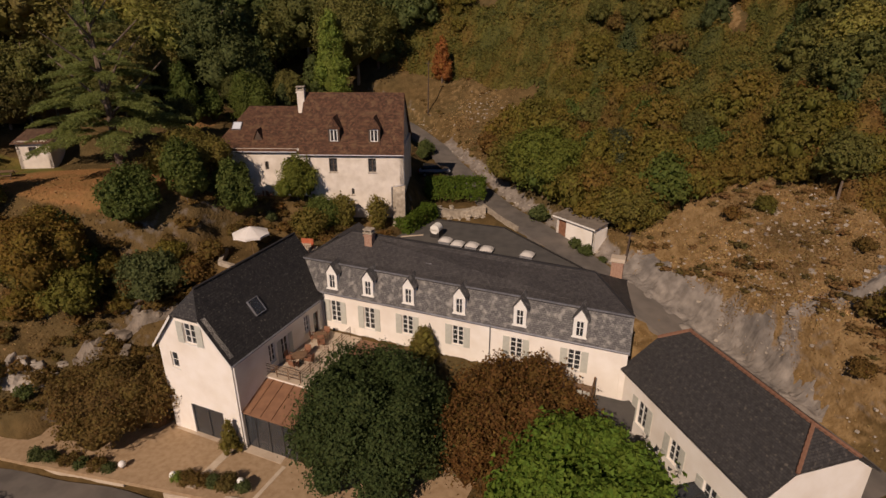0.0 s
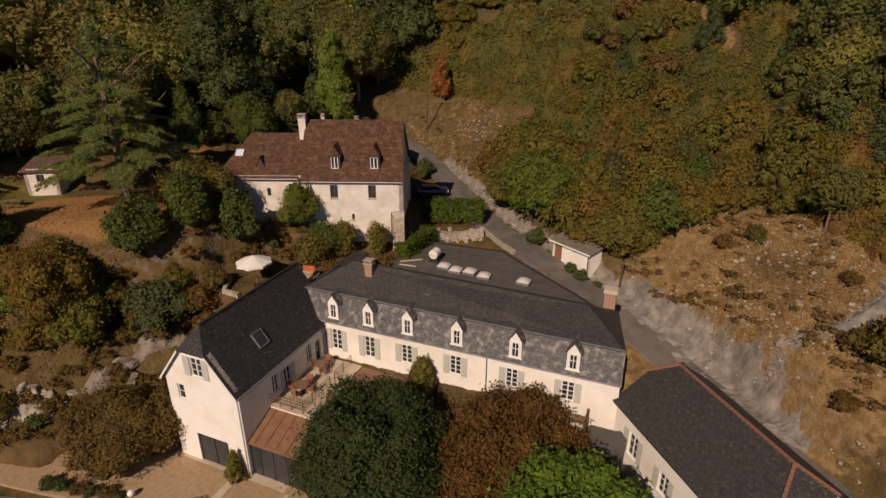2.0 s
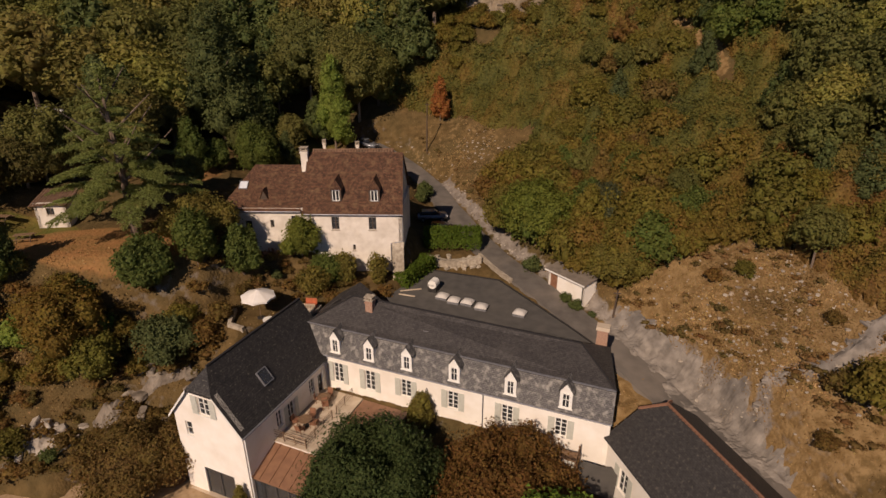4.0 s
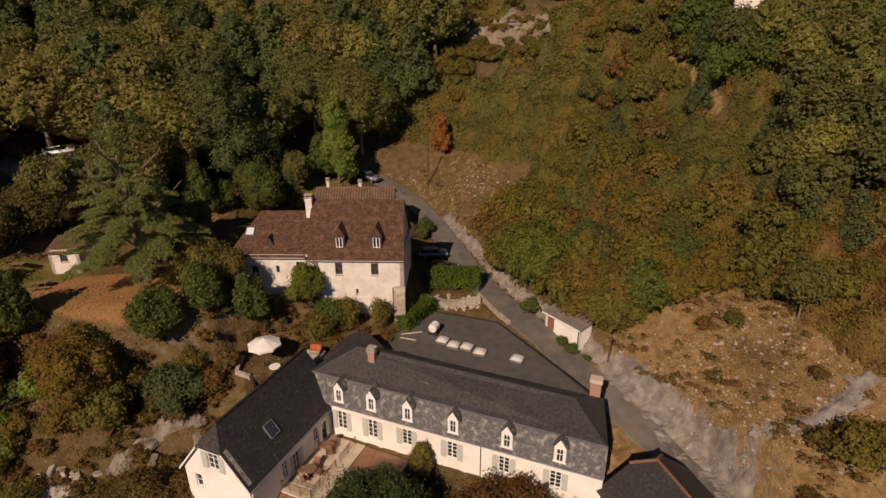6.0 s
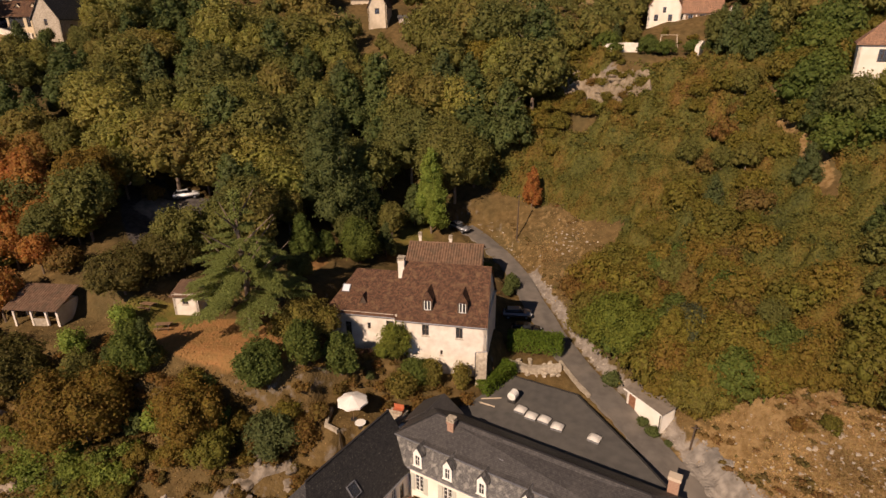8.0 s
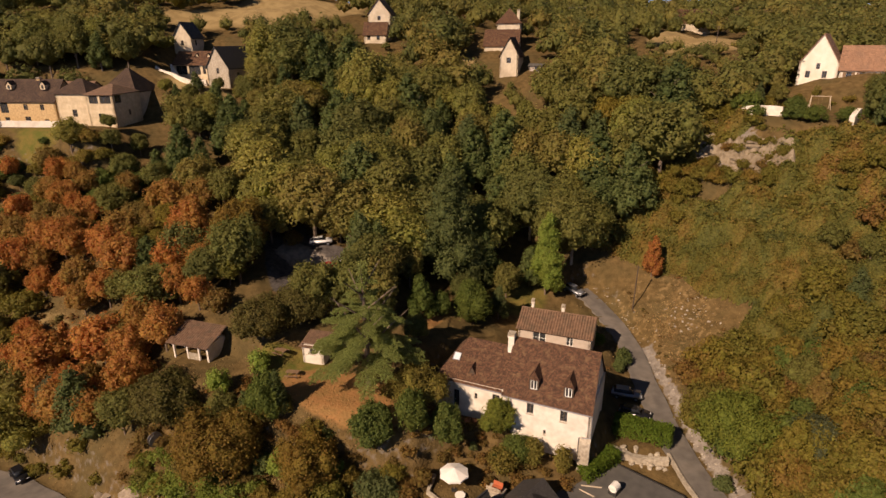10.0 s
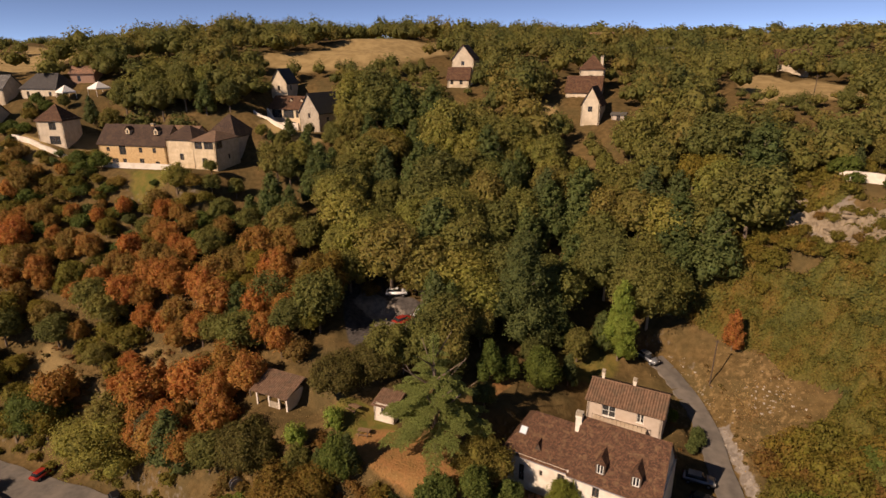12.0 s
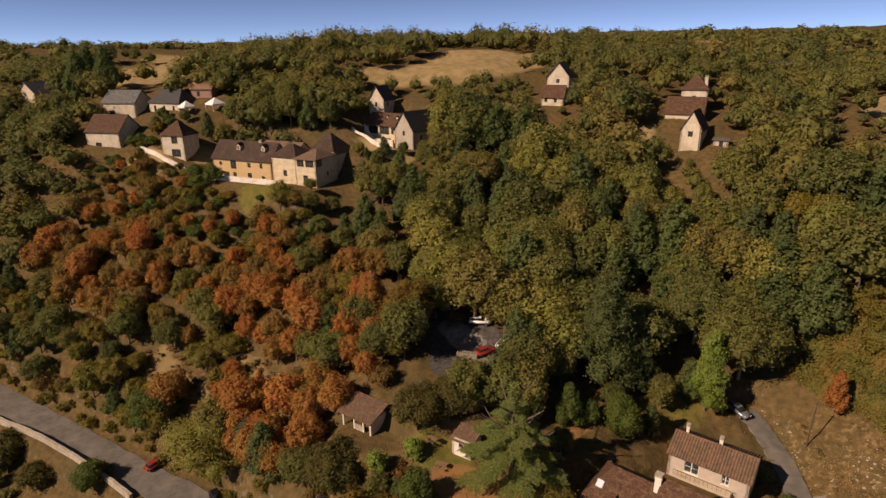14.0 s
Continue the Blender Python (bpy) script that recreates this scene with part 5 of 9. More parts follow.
# roof lights on the felt roof
def roof_lights():
    first = thing("roof_light", "domed pale acrylic roof light on the felt roof", "roof light", HOUSE @ Matrix.Translation((6.0, 14.0, 8.75)), "roof lights")
    bm = bmesh.new()
    box(bm, -0.62, 0.62, -0.55, 0.55, 0, 0.28)
    part("curb", bm, M_ZINC, first)
    bm = bmesh.new()
    n = 8
    vs = [[bm.verts.new((x * 0.66, y * 0.59, 0.282 + 0.3 * (1 - x ** 4) * (1 - y ** 4))) for x in np.linspace(-1, 1, n)] for y in np.linspace(-1, 1, n)]
    for i in range(n - 1):
        for j in range(n - 1):
            bm.faces.new((vs[i][j], vs[i][j + 1], vs[i + 1][j + 1], vs[i + 1][j]))
    part("dome", bm, M_DOME, first, smooth=True)
    for x, y, a in ((7.5, 13.6, 3), (9.0, 13.8, -2), (10.7, 13.4, 4), (14.8, 13.7, -3)):
        copy_thing(first, HOUSE @ Matrix.Translation((x, y, 8.75)) @ Matrix.Rotation(radians(a), 4, "Z"))
    v = thing("roof_vent", "white hooded roof vent on a dark box", "vent", HOUSE @ Matrix.Translation((4.4, 15.2, 8.75)))
    bm = bmesh.new()
    box(bm, -0.5, 0.5, -0.5, 0.5, 0, 0.75)
    part("box", bm, M_DARKMETAL, v)
    bm = bmesh.new()
    tube(bm, (0, -0.52, 0.95), (0, 0.5, 0.95), 0.5, seg=16)
    box(bm, -0.5, 0.5, -0.52, 0.5, 0.752, 0.95)
    part("hood", bm, M_WHITE, v)
    s = thing("small_roof_vent", "small pale mushroom vent on the felt roof", "vent", HOUSE @ Matrix.Translation((6.0, 8.9, 8.75)), "mushroom vents")
    bm = bmesh.new()
    tube(bm, (0, 0, 0), (0, 0, 0.45), 0.13)
    part("pipe", bm, M_ZINC, s)
    bm = bmesh.new()
    tube(bm, (0, 0, 0.45), (0, 0, 0.62), 0.24, 0.1, 12)
    part("cap", bm, M_DOME, s)
    for x, y in ((8.2, 9.2), (20.6, 9.3)):
        copy_thing(s, HOUSE @ Matrix.Translation((x, y, 8.75)))
    for x, y, l, a in ((1.0, 13.6, 2.4, 35), (1.2, 12.9, 1.9, 5)):
        p = thing("timber_batten", "loose pale timber batten lying on the felt roof", "timber", HOUSE @ Matrix.Translation((x, y, 8.75)) @ Matrix.Rotation(radians(a), 4, "Z"), "loose battens")
        bm = bmesh.new()
        box(bm, 0, l, -0.06, 0.06, 0.0, 0.09)
        part("plank", bm, M_PAVE, p)


roof_lights()


def deck():
    """Sun deck in the corner of the court, on a wall, with rails, steps and furniture."""
    t = tagged(thing("terrace", "pale paved terrace with iron rails between the house wings", "terrace", HOUSE), kind="structure")
    bm = bmesh.new()
    box(bm, -0.59, 3.9, -7.7, -0.01, 0.0, 4.6)
    part("terrace_wall", bm, M_CREAM, t)
    bm = bmesh.new()
    nx, ny = 6, 11
    for i in range(nx):
        for j in range(ny):
            if (i * 7 + j * 3) % 11 == 5:
                z = 4.672
            else:
                z = 4.68
            box(bm, -0.58 + i * 0.75 + 0.01, -0.58 + (i + 1) * 0.75 - 0.01, -7.75 + j * 0.703 + 0.01, -7.75 + (j + 1) * 0.703 - 0.01, 4.604, z)
    tagged(part("paving", bm, M_PAVE, t), "pale stone paving slabs", kind="stuff")

    def rail(name, a, b, n):
        r = thing(name, "low brown iron railing along the terrace edge", "railing", HOUSE, "terrace railings")
        a, b = Vector(a), Vector(b)
        for k in range(n + 1):
            bm = bmesh.new()
            p = a.lerp(b, k / n)
            box(bm, p.x - 0.025, p.x + 0.025, p.y - 0.025, p.y + 0.025, p.z, p.z + 1.0)
            part("post", bm, M_WOOD, r)
        for z in (0.3, 0.55, 0.8, 1.0):
            bm = bmesh.new()
            bar(bm, a + Vector((0, 0, z)), b + Vector((0, 0, z)), 0.035)
            part("rail", bm, M_WOOD, r)

    rail("railing", (-0.4, -7.55, 4.68), (2.9, -7.55, 4.68), 3)
    rail("railing", (2.9, -7.5, 4.68), (2.9, -3.6, 4.68), 3)
    rail("railing", (2.9, -2.9, 4.68), (2.9, -0.2, 4.68), 2)
    for k in range(4):
        s = tagged(thing("step", "pale stone step beside the terrace rail", "step", HOUSE, "terrace steps"), kind="structure")
        bm = bmesh.new()
        box(bm, 3.92 + k * 0.3, 4.22 + k * 0.3, -5.2, -3.2, 0, 4.4 - k * 0.18)
        part("tread", bm, M_PAVE, s)
    # brown sheet roofs and the glazed front under them
    g = thing("glazed_lean_to", "glazed lean-to with brown standing-seam sheet roof", "lean-to", HOUSE)
    bm = bmesh.new()
    slab(bm, [(-0.58, -10.8, 3.35), (4.6, -10.8, 3.35), (4.6, -7.72, 4.45), (-0.58, -7.72, 4.45)], 0.1)
    part("roof", bm, M_COPPER, g)
    for k in range(6):
        bm = bmesh.new()
        x = -0.5 + k * 0.98
        bar(bm, (x, -10.8, 3.4), (x, -7.72, 4.5), 0.04, 0.06)
        part("seam", bm, M_COPPER, g)
    for k in range(5):
        bm = bmesh.new()
        x = -0.5 + k * 1.24
        box(bm, x, x + 0.08, -10.6, -10.5, 0, 3.3)
        part("mullion", bm, M_DARKMETAL, g)
        if k < 4:
            bm = bmesh.new()
            box(bm, x + 0.08, x + 1.24, -10.56, -10.54, 0.05, 3.25)
            part("pane", bm, M_GLASS, g)
    bm = bmesh.new()
    box(bm, -0.55, 4.55, -10.62, -10.48, 3.2, 3.3)
    part("head_rail", bm, M_COPPER, g)
    g = thing("sheet_roof_shelter", "flat brown sheet roof beside the terrace", "shelter", HOUSE)
    bm = bmesh.new()
    slab(bm, [(3.95, -3.1, 4.5), (8.6, -3.1, 4.45), (8.6, -0.05, 4.55), (3.95, -0.05, 4.6)], 0.2)
    part("roof", bm, M_COPPER, g)
    for x in (4.1, 8.2):
        bm = bmesh.new()
        box(bm, x, x + 0.15, -3.0, -2.85, 0, 4.28)
        part("post", bm, M_WOOD, g)


deck()


def garden_chair(m):
    c = thing("garden_chair", "dark red-brown garden armchair", "chair", m, "garden chairs")
    for x in (-0.25, 0.21):
        for y in (-0.25, 0.21):
            bm = bmesh.new()
            box(bm, x, x + 0.04, y, y + 0.04, 0, 0.42)
            part("leg", bm, M_RUST, c)
    bm = bmesh.new()
    box(bm, -0.27, 0.27, -0.27, 0.27, 0.42, 0.5)
    part("seat", bm, M_RUST, c)
    bm = bmesh.new()
    box(bm, -0.27, 0.27, 0.23, 0.28, 0.502, 1.0, Matrix.Rotation(radians(-8), 4, "X"))
    part("backrest", bm, M_RUST, c)
    for x in (-0.3, 0.25):
        bm = bmesh.new()
        box(bm, x, x + 0.05, -0.25, 0.25, 0.64, 0.69)
        box(bm, x, x + 0.05, -0.25, -0.2, 0.43, 0.64)
        part("armrest", bm, M_RUST, c)
    return c


def round_table(m, label="round dark garden table on the terrace", material=None):
    t = thing("garden_table", label, "table", m)
    bm = bmesh.new()
    tube(bm, (0, 0, 0.7), (0, 0, 0.75), 0.6, seg=20)
    part("tabletop", bm, material or M_WOOD, t)
    bm = bmesh.new()
    tube(bm, (0, 0, 0.03), (0, 0, 0.698), 0.06)
    part("pedestal", bm, M_DARKMETAL, t)
    bm = bmesh.new()
    tube(bm, (0, 0, 0), (0, 0, 0.03), 0.3, seg=12)
    part("foot", bm, M_DARKMETAL, t)
    return t


round_table(HOUSE @ Matrix.Translation((1.2, -5.2, 4.68)))
first_chair = garden_chair(HOUSE @ Matrix.Translation((1.2, -4.3, 4.68)) @ Matrix.Rotation(0.2, 4, "Z"))
for x, y, a in ((0.4, -5.4, 95), (2.0, -5.1, -85), (1.3, -6.1, 175), (1.5, -2.6, 40), (0.4, -2.0, 120), (1.0, -1.2, 10)):
    copy_thing(first_chair, HOUSE @ Matrix.Translation((x, y, 4.68)) @ Matrix.Rotation(radians(a), 4, "Z"))
round_table(HOUSE @ Matrix.Translation((1.0, -2.0, 4.68)), "small round red-brown table by the house wall")
for x, y, a in ((-20.6, 58.9, 20), (-19.4, 58.6, -60), (-18.4, 59.0, 140)):
    copy_thing(first_chair, Matrix.Translation((x, y, gz(x, y))) @ Matrix.Rotation(radians(a), 4, "Z"))


def parasol(x, y):
    z = gz(x, y)
    p = thing("parasol", "large open white canvas parasol on the garden terrace", "parasol", Matrix.Translation((x, y, z)))
    bm = bmesh.new()
    n, r, zt, ze = 8, 1.75, 3.2, 2.5
    rim = []
    top = bm.verts.new((0, 0, zt))
    for k in range(n * 2):
        a = math.pi * k / n
        rr = r if k % 2 == 0 else r * 0.9
        rim.append((bm.verts.new((rr * math.cos(a), rr * math.sin(a), ze + (0.0 if k % 2 == 0 else 0.04))), bm.verts.new((rr * math.cos(a), rr * math.sin(a), ze - 0.18 + (0.0 if k % 2 == 0 else 0.04)))))
    for k in range(n * 2):
        a, b = rim[k], rim[(k + 1) % (n * 2)]
        bm.faces.new((top, a[0], b[0])), bm.faces.new((a[0], a[1], b[1], b[0]))
    c = part("canopy", bm, M_CLOTH, p)
    for k in range(n):
        a = 2 * math.pi * k / n
        bm = bmesh.new()
        bar(bm, (0, 0, zt - 0.05), (r * math.cos(a), r * math.sin(a), ze - 0.03), 0.02)
        part("rib", bm, M_WOOD, c)
    bm = bmesh.new()
    tube(bm, (0, 0, 0), (0, 0, zt - 0.02), 0.03)
    part("pole", bm, M_WOOD, p)
    bm = bmesh.new()
    tube(bm, (0, 0, 0), (0, 0, 0.1), 0.35, seg=14)
    part("base", bm, M_DARKMETAL, p)


parasol(-18.0, 50.3)
round_table(Matrix.Translation((-17.0, 49.6, gz(-17.0, 49.6))), "round white table under the parasol", M_WHITE)
stone_wall("terrace_parapet", "low rubble wall round the parasol terrace", [(-21.0, 51.5), (-20.6, 48.6), (-17.6, 47.6)], 0.4, 0.45)


def side_balcony():
    """A small balcony with pale palings and a red bench behind the wing."""
    f = thing("paling_fence", "small fence of pale wooden palings", "fence", Matrix.Translation((-14.4, 51.2, 9.6)) @ Matrix.Rotation(radians(-8), 4, "Z"))
    for k in range(11):
        bm = bmesh.new()
        box(bm, k * 0.17, k * 0.17 + 0.09, 0, 0.03, 0, 0.95)
        part("paling", bm, M_PAVE, f)
    for z in (0.25, 0.75):
        bm = bmesh.new()
        box(bm, 0, 1.8, 0.031, 0.07, z, z + 0.07)
        part("rail", bm, M_PAVE, f)
    bm = bmesh.new()
    box(bm, -0.1, 1.9, 0.0, 1.6, -4.0, -0.01)
    part("base", bm, M_STONE, f)
    b = thing("bench_box", "orange-red wooden bench box on the small balcony", "bench", Matrix.Translation((-13.9, 51.8, 9.6)) @ Matrix.Rotation(radians(-8), 4, "Z"))
    bm = bmesh.new()
    box(bm, 0, 1.2, 0, 0.55, 0, 0.45)
    part("seat", bm, M_ORANGEWOOD, b)
    bm = bmesh.new()
    box(bm, 0, 1.2, 0.47, 0.55, 0.452, 0.95)
    part("backrest", bm, M_ORANGEWOOD, b)


M_ORANGEWOOD = make_mat("orange_red_paint", (0.42, 0.11, 0.05), (0.48, 0.15, 0.07), 0.6, 4)
side_balcony()


def wood_stair():
    """Grey-brown timber landing and rails in front of the long house's right end, and the porch roof beside it."""
    s = thing("timber_landing", "weathered timber landing with panelled rails", "stair", HOUSE)
    bm = bmesh.new()
    box(bm, 21.5, 24.0, -2.2, -0.01, 5.15, 5.3)
    part("floor", bm, M_WOOD, s)
    for x, y in ((21.6, -2.15), (22.75, -2.15), (23.9, -2.15), (20.6, -0.4), (19.4, -0.9), (23.9, -0.4)):
        bm = bmesh.new()
        box(bm, x - 0.06, x + 0.06, y - 0.06, y + 0.06, 0.5, 6.4)
        part("post", bm, M_WOOD, s)
    for a, b in (((19.4, -0.9), (20.6, -0.4)), ((20.6, -0.4), (21.6, -2.15)), ((21.6, -2.15), (23.9, -2.15)), ((23.9, -2.15), (23.9, -0.4))):
        for z in (5.5, 5.9, 6.32):
            bm = bmesh.new()
            bar(bm, (*a, z), (*b, z), 0.05, 0.09)
            part("rail", bm, M_WOOD, s)
    for k in range(4):
        bm = bmesh.new()
        box(bm, 21.72 + k * 0.55, 22.2 + k * 0.55, -2.17, -2.14, 5.4, 6.25)
        part("panel", bm, M_SHUTTER, s)
    p = thing("porch_roof", "flat dark porch roof between house and wing", "roof", HOUSE)
    bm = bmesh.new()
    slab(bm, [(24.1, -3.0, 4.62), (27.0, -3.0, 4.62), (27.0, 0.6, 4.66), (26.05, -0.02, 4.66), (24.1, -0.02, 4.66)], 0.18)
    part("deck", bm, M_FELT, p)
    for x in (24.3, 26.6):
        bm = bmesh.new()
        box(bm, x, x + 0.14, -2.9, -2.76, 0.5, 4.44)
        part("post", bm, M_WOOD, p)
    g = thing("glass_porch", "small dark-framed glass porch against the low wing", "porch", WING @ Matrix.Translation((-1.6, -8.6, 1.0)))
    bm = bmesh.new()
    for x, y in ((0, 0), (0, -2.6), (1.8, 0), (1.8, -2.6)):
        box(bm, x - 0.04, x + 0.04, y - 0.04, y + 0.04, 0, 2.3 if x < 1 else 2.9)
    bar(bm, (0, 0, 2.3), (0, -2.6, 2.3), 0.08)
    for k in range(4):
        bar(bm, (0, -2.6 * k / 3, 2.3), (1.8, -2.6 * k / 3, 2.9), 0.07)
    part("frame", bm, M_DARKMETAL, g)
    bm = bmesh.new()
    slab(bm, [(0.03, -2.57, 2.33), (1.8, -2.57, 2.93), (1.8, -0.03, 2.93), (0.03, -0.03, 2.33)], 0.02)
    part("roof_pane", bm, M_GLASS, g)


wood_stair()


# forecourt: paving, planted bed, globe lamps
def forecourt():
    def sheet(name, label, pts, z, material, thick=0.3):
        bm = bmesh.new()
        slab(bm, [(x, y, z) for x, y in pts], thick)
        tagged(part(name, bm, material), label, "paving", kind="structure")

    sheet("forecourt", "tan gravel forecourt in front of the wing", [(-40, 35.6), (-31, 33.4), (-22.8, 31.6), (-13, 29.3), (0, 26.6), (3, 33), (-10.6, 36.6), (-18.2, 38.6), (-27, 40)], 0.06, M_SANDY)
    sheet("pale_walk", "pale paved strip along the wing's foot", [(-21.5, 37.3), (-12.1, 33.3), (-11.6, 34.9), (-14.6, 36.2), (-20.8, 38.8)], 0.085, M_PAVE)
    sheet("pale_band", "pale paved band across the forecourt", [(-16.6, 35.0), (-16.0, 34.75), (-17.6, 30.9), (-18.2, 31.05)], 0.08, M_PAVE)
    sheet("pale_band", "pale paved band across the forecourt", [(-11.9, 33.1), (-11.6, 33.0), (-13.2, 29.3), (-13.5, 29.4)], 0.08, M_PAVE)
    for pts in ([(-32, 34.2), (-28.5, 33.2), (-23.2, 32.1)], [(-19.9, 31.2), (-16.0, 30.3), (-11, 29.0)]):
        stone_wall("kerb_wall", "low tan kerb wall of the planted bed", pts, 0.35, 0.42, M_PAVE)
    first = thing("globe_lamp", "white globe garden lamp on a short post in the bed", "lamp", Matrix.Translation((-23.6, 32.9, gz(-23.6, 32.9))), "globe lamps")
    bm = bmesh.new()
    tube(bm, (0, 0, 0), (0, 0, 0.55), 0.05)
    part("post", bm, M_DARKMETAL, first)
    bm = bmesh.new()
    bmesh.ops.create_uvsphere(bm, u_segments=16, v_segments=10, radius=0.27, matrix=Matrix.Translation((0, 0, 0.8)))
    part("globe", bm, M_WHITE, first, smooth=True)
    for x, y in ((-19.5, 32.0), (-14.2, 30.9)):
        copy_thing(first, Matrix.Translation((x, y, gz(x, y))))


forecourt()
stone_wall("drive_wall", "low stone and concrete wall between felt roof and drive", [(4.9, 66.2), (7.0, 62.0), (8.3, 60.0)], 0.35, 0.5, M_STONE)
stone_wall("bank_wall", "dry rubble retaining wall below the clipped hedge", [(-1.6, 64.0), (2.0, 64.3), (5.0, 64.8)], 0.7, 0.9, M_STONE)
stone_wall("road_parapet", "long pale stone parapet on the valley side of the road", [(-150, 24.2), (-131, 28.4), (-119, 30.2), (-108, 31.4), (-98, 32.2)], 0.6, 1.4, M_STONE)
stone_wall("swing_lawn_wall", "pale stone terrace wall above the cliff", [(12.4, 131.5), (15.5, 128.8), (19, 127.4)], 0.6, 1.8, M_OLDWALL)
stone_wall("garden_pillar_wall", "pale stone garden wall above the cliff", [(28.6, 120.0), (30.2, 123.5)], 0.8, 2.4, M_OLDWALL)
stone_wall("farm_terrace_wall", "low pale stone terrace wall before the farmhouse", [(-150.5, 84.6), (-140, 87.4), (-133, 89.4), (-127.5, 91)], 0.5, 1.4, M_OLDWALL)
stone_wall("house_terrace_wall", "long pale terrace wall before the tiled house", [(-132, 128.2), (-126, 128.5), (-120.5, 128.7)], 0.6, 2.2, M_OLDWALL)
stone_wall("village_wall", "long pale stone wall beside the village lane", [(-131, 122), (-124, 121), (-114, 119)], 0.5, 1.2, M_OLDWALL)
stone_wall("village_wall", "long pale stone wall beside the village lane", [(-178, 80), (-166, 81), (-152, 84)], 0.5, 1.2, M_OLDWALL)


def car(m, paint, label, group="parked cars"):
    c = thing("car", label, "car", m, group)
    bm = bmesh.new()
    prof = [(-2.05, 0.35), (-2.1, 0.7), (-1.95, 0.92), (-1.0, 1.0), (1.2, 0.98), (1.95, 0.9), (2.1, 0.65), (2.05, 0.35)]
    for s, w in ((1, 0.84),):
        a = [bm.verts.new((x, -w, z)) for x, z in prof]
        b = [bm.verts.new((x, w, z)) for x, z in prof]
        bm.faces.new(a), bm.faces.new(b[::-1])
        for i in range(len(prof)):
            bm.faces.new((a[i], b[i], b[(i + 1) % len(prof)], a[(i + 1) % len(prof)]))
    bmesh.ops.bevel(bm, geom=[e for e in bm.edges], offset=0.07, segments=2, affect="EDGES")
    part("body", bm, paint, c, smooth=True)
    bm = bmesh.new()
    lo = [(-1.75, -0.76), (1.05, -0.76), (1.05, 0.76), (-1.75, 0.76)]
    hi = [(-1.45, -0.6), (0.35, -0.6), (0.35, 0.6), (-1.45, 0.6)]
    a = [bm.verts.new((x, y, 0.96)) for x, y in lo]
    b = [bm.verts.new((x, y, 1.43)) for x, y in hi]
    bm.faces.new(b), bm.faces.new(a[::-1])
    for i in range(4):
        bm.faces.new((a[i], a[(i + 1) % 4], b[(i + 1) % 4], b[i]))
    bmesh.ops.bevel(bm, geom=[e for e in bm.edges], offset=0.05, segments=2, affect="EDGES")
    part("glasshouse", bm, M_CARGLASS, c, "dark car windows", smooth=True)
    bm = bmesh.new()
    box(bm, -1.42, 0.32, -0.58, 0.58, 1.41, 1.46)
    bmesh.ops.bevel(bm, geom=[e for e in bm.edges], offset=0.02, segments=1, affect="EDGES")
    part("roof_panel", bm, paint, c)
    for x in (-1.3, 1.3):
        for y in (-0.82, 0.82):
            bm = bmesh.new()
            tube(bm, (x, y - 0.1, 0.31), (x, y + 0.1, 0.31), 0.31, seg=16)
            w = part("wheel", bm, M_TYRE, c)
            bm = bmesh.new()
            s = 1 if y > 0 else -1
            tube(bm, (x, y + 0.1 * s, 0.31), (x, y + 0.112 * s, 0.31), 0.19, seg=12)
            part("rim", bm, M_ZINC, w)
    for y in (-0.6, 0.6):
        bm = bmesh.new()
        box(bm, 2.04, 2.1, y - 0.17, y + 0.17, 0.66, 0.8)
        part("headlight", bm, M_LAMP, c)
        bm = bmesh.new()
        box(bm, -2.12, -2.06, y - 0.15, y + 0.15, 0.66, 0.82)
        part("tail_light", bm, M_CARRED, c)
    return c


def parked(x, y, turn, paint, label, tilt=0.0):
    return car(Matrix.Translation((x, y, gz(x, y) + 0.12)) @ Matrix.Rotation(radians(turn), 4, "Z") @ Matrix.Rotation(radians(tilt), 4, "Y"), paint, label)


parked(-1.2, 75.2, 5, M_CARGREY, "silver grey hatchback parked in the house's shade", 0)
parked(0.2, 71.6, -4, M_CARBLACK, "black car parked in shade beside the hedge", 0)
parked(-12.9, 97.6, -30, M_CARGREY, "silver car parked at the top of the drive", 4)
parked(-84.8, 41.4, -18, M_CARBLACK, "black car standing on the road's verge", 0)
parked(-103.3, 39.3, 100, M_CARRED, "dark red car parked beside the valley road", 0)
parked(-50.3, 83.6, 20, M_CARWHITE, "white car parked under trees", 0)
parked(-58.2, 86.0, 30, M_CARWHITE, "white car half hidden under trees", 0)
parked(-53.0, 80.4, 70, M_CARRED, "red car parked under trees", 0)


def bench(m, label):
    b = thing("picnic_bench", label, "bench", m, "picnic benches")
    bm = bmesh.new()
    for k in range(4):
        box(bm, -0.9, 0.9, -0.36 + k * 0.185, -0.36 + k * 0.185 + 0.16, 0.7, 0.74)
    part("tabletop", bm, M_WOOD, b)
    for y in (-0.75, 0.75):
        bm = bmesh.new()
        box(bm, -0.9, 0.9, y - 0.13, y + 0.13, 0.42, 0.46)
        part("seat", bm, M_WOOD, b)
    for x in (-0.65, 0.65):
        bm = bmesh.new()
        box(bm, x - 0.03, x + 0.03, -0.85, 0.85, 0.36, 0.419)
        bar(bm, (x + 0.06, -0.3, 0.7), (x + 0.06, -0.7, 0), 0.06)
        bar(bm, (x + 0.06, 0.3, 0.7), (x + 0.06, 0.7, 0), 0.06)
        part("frame", bm, M_DARKWOOD, b)
    return b


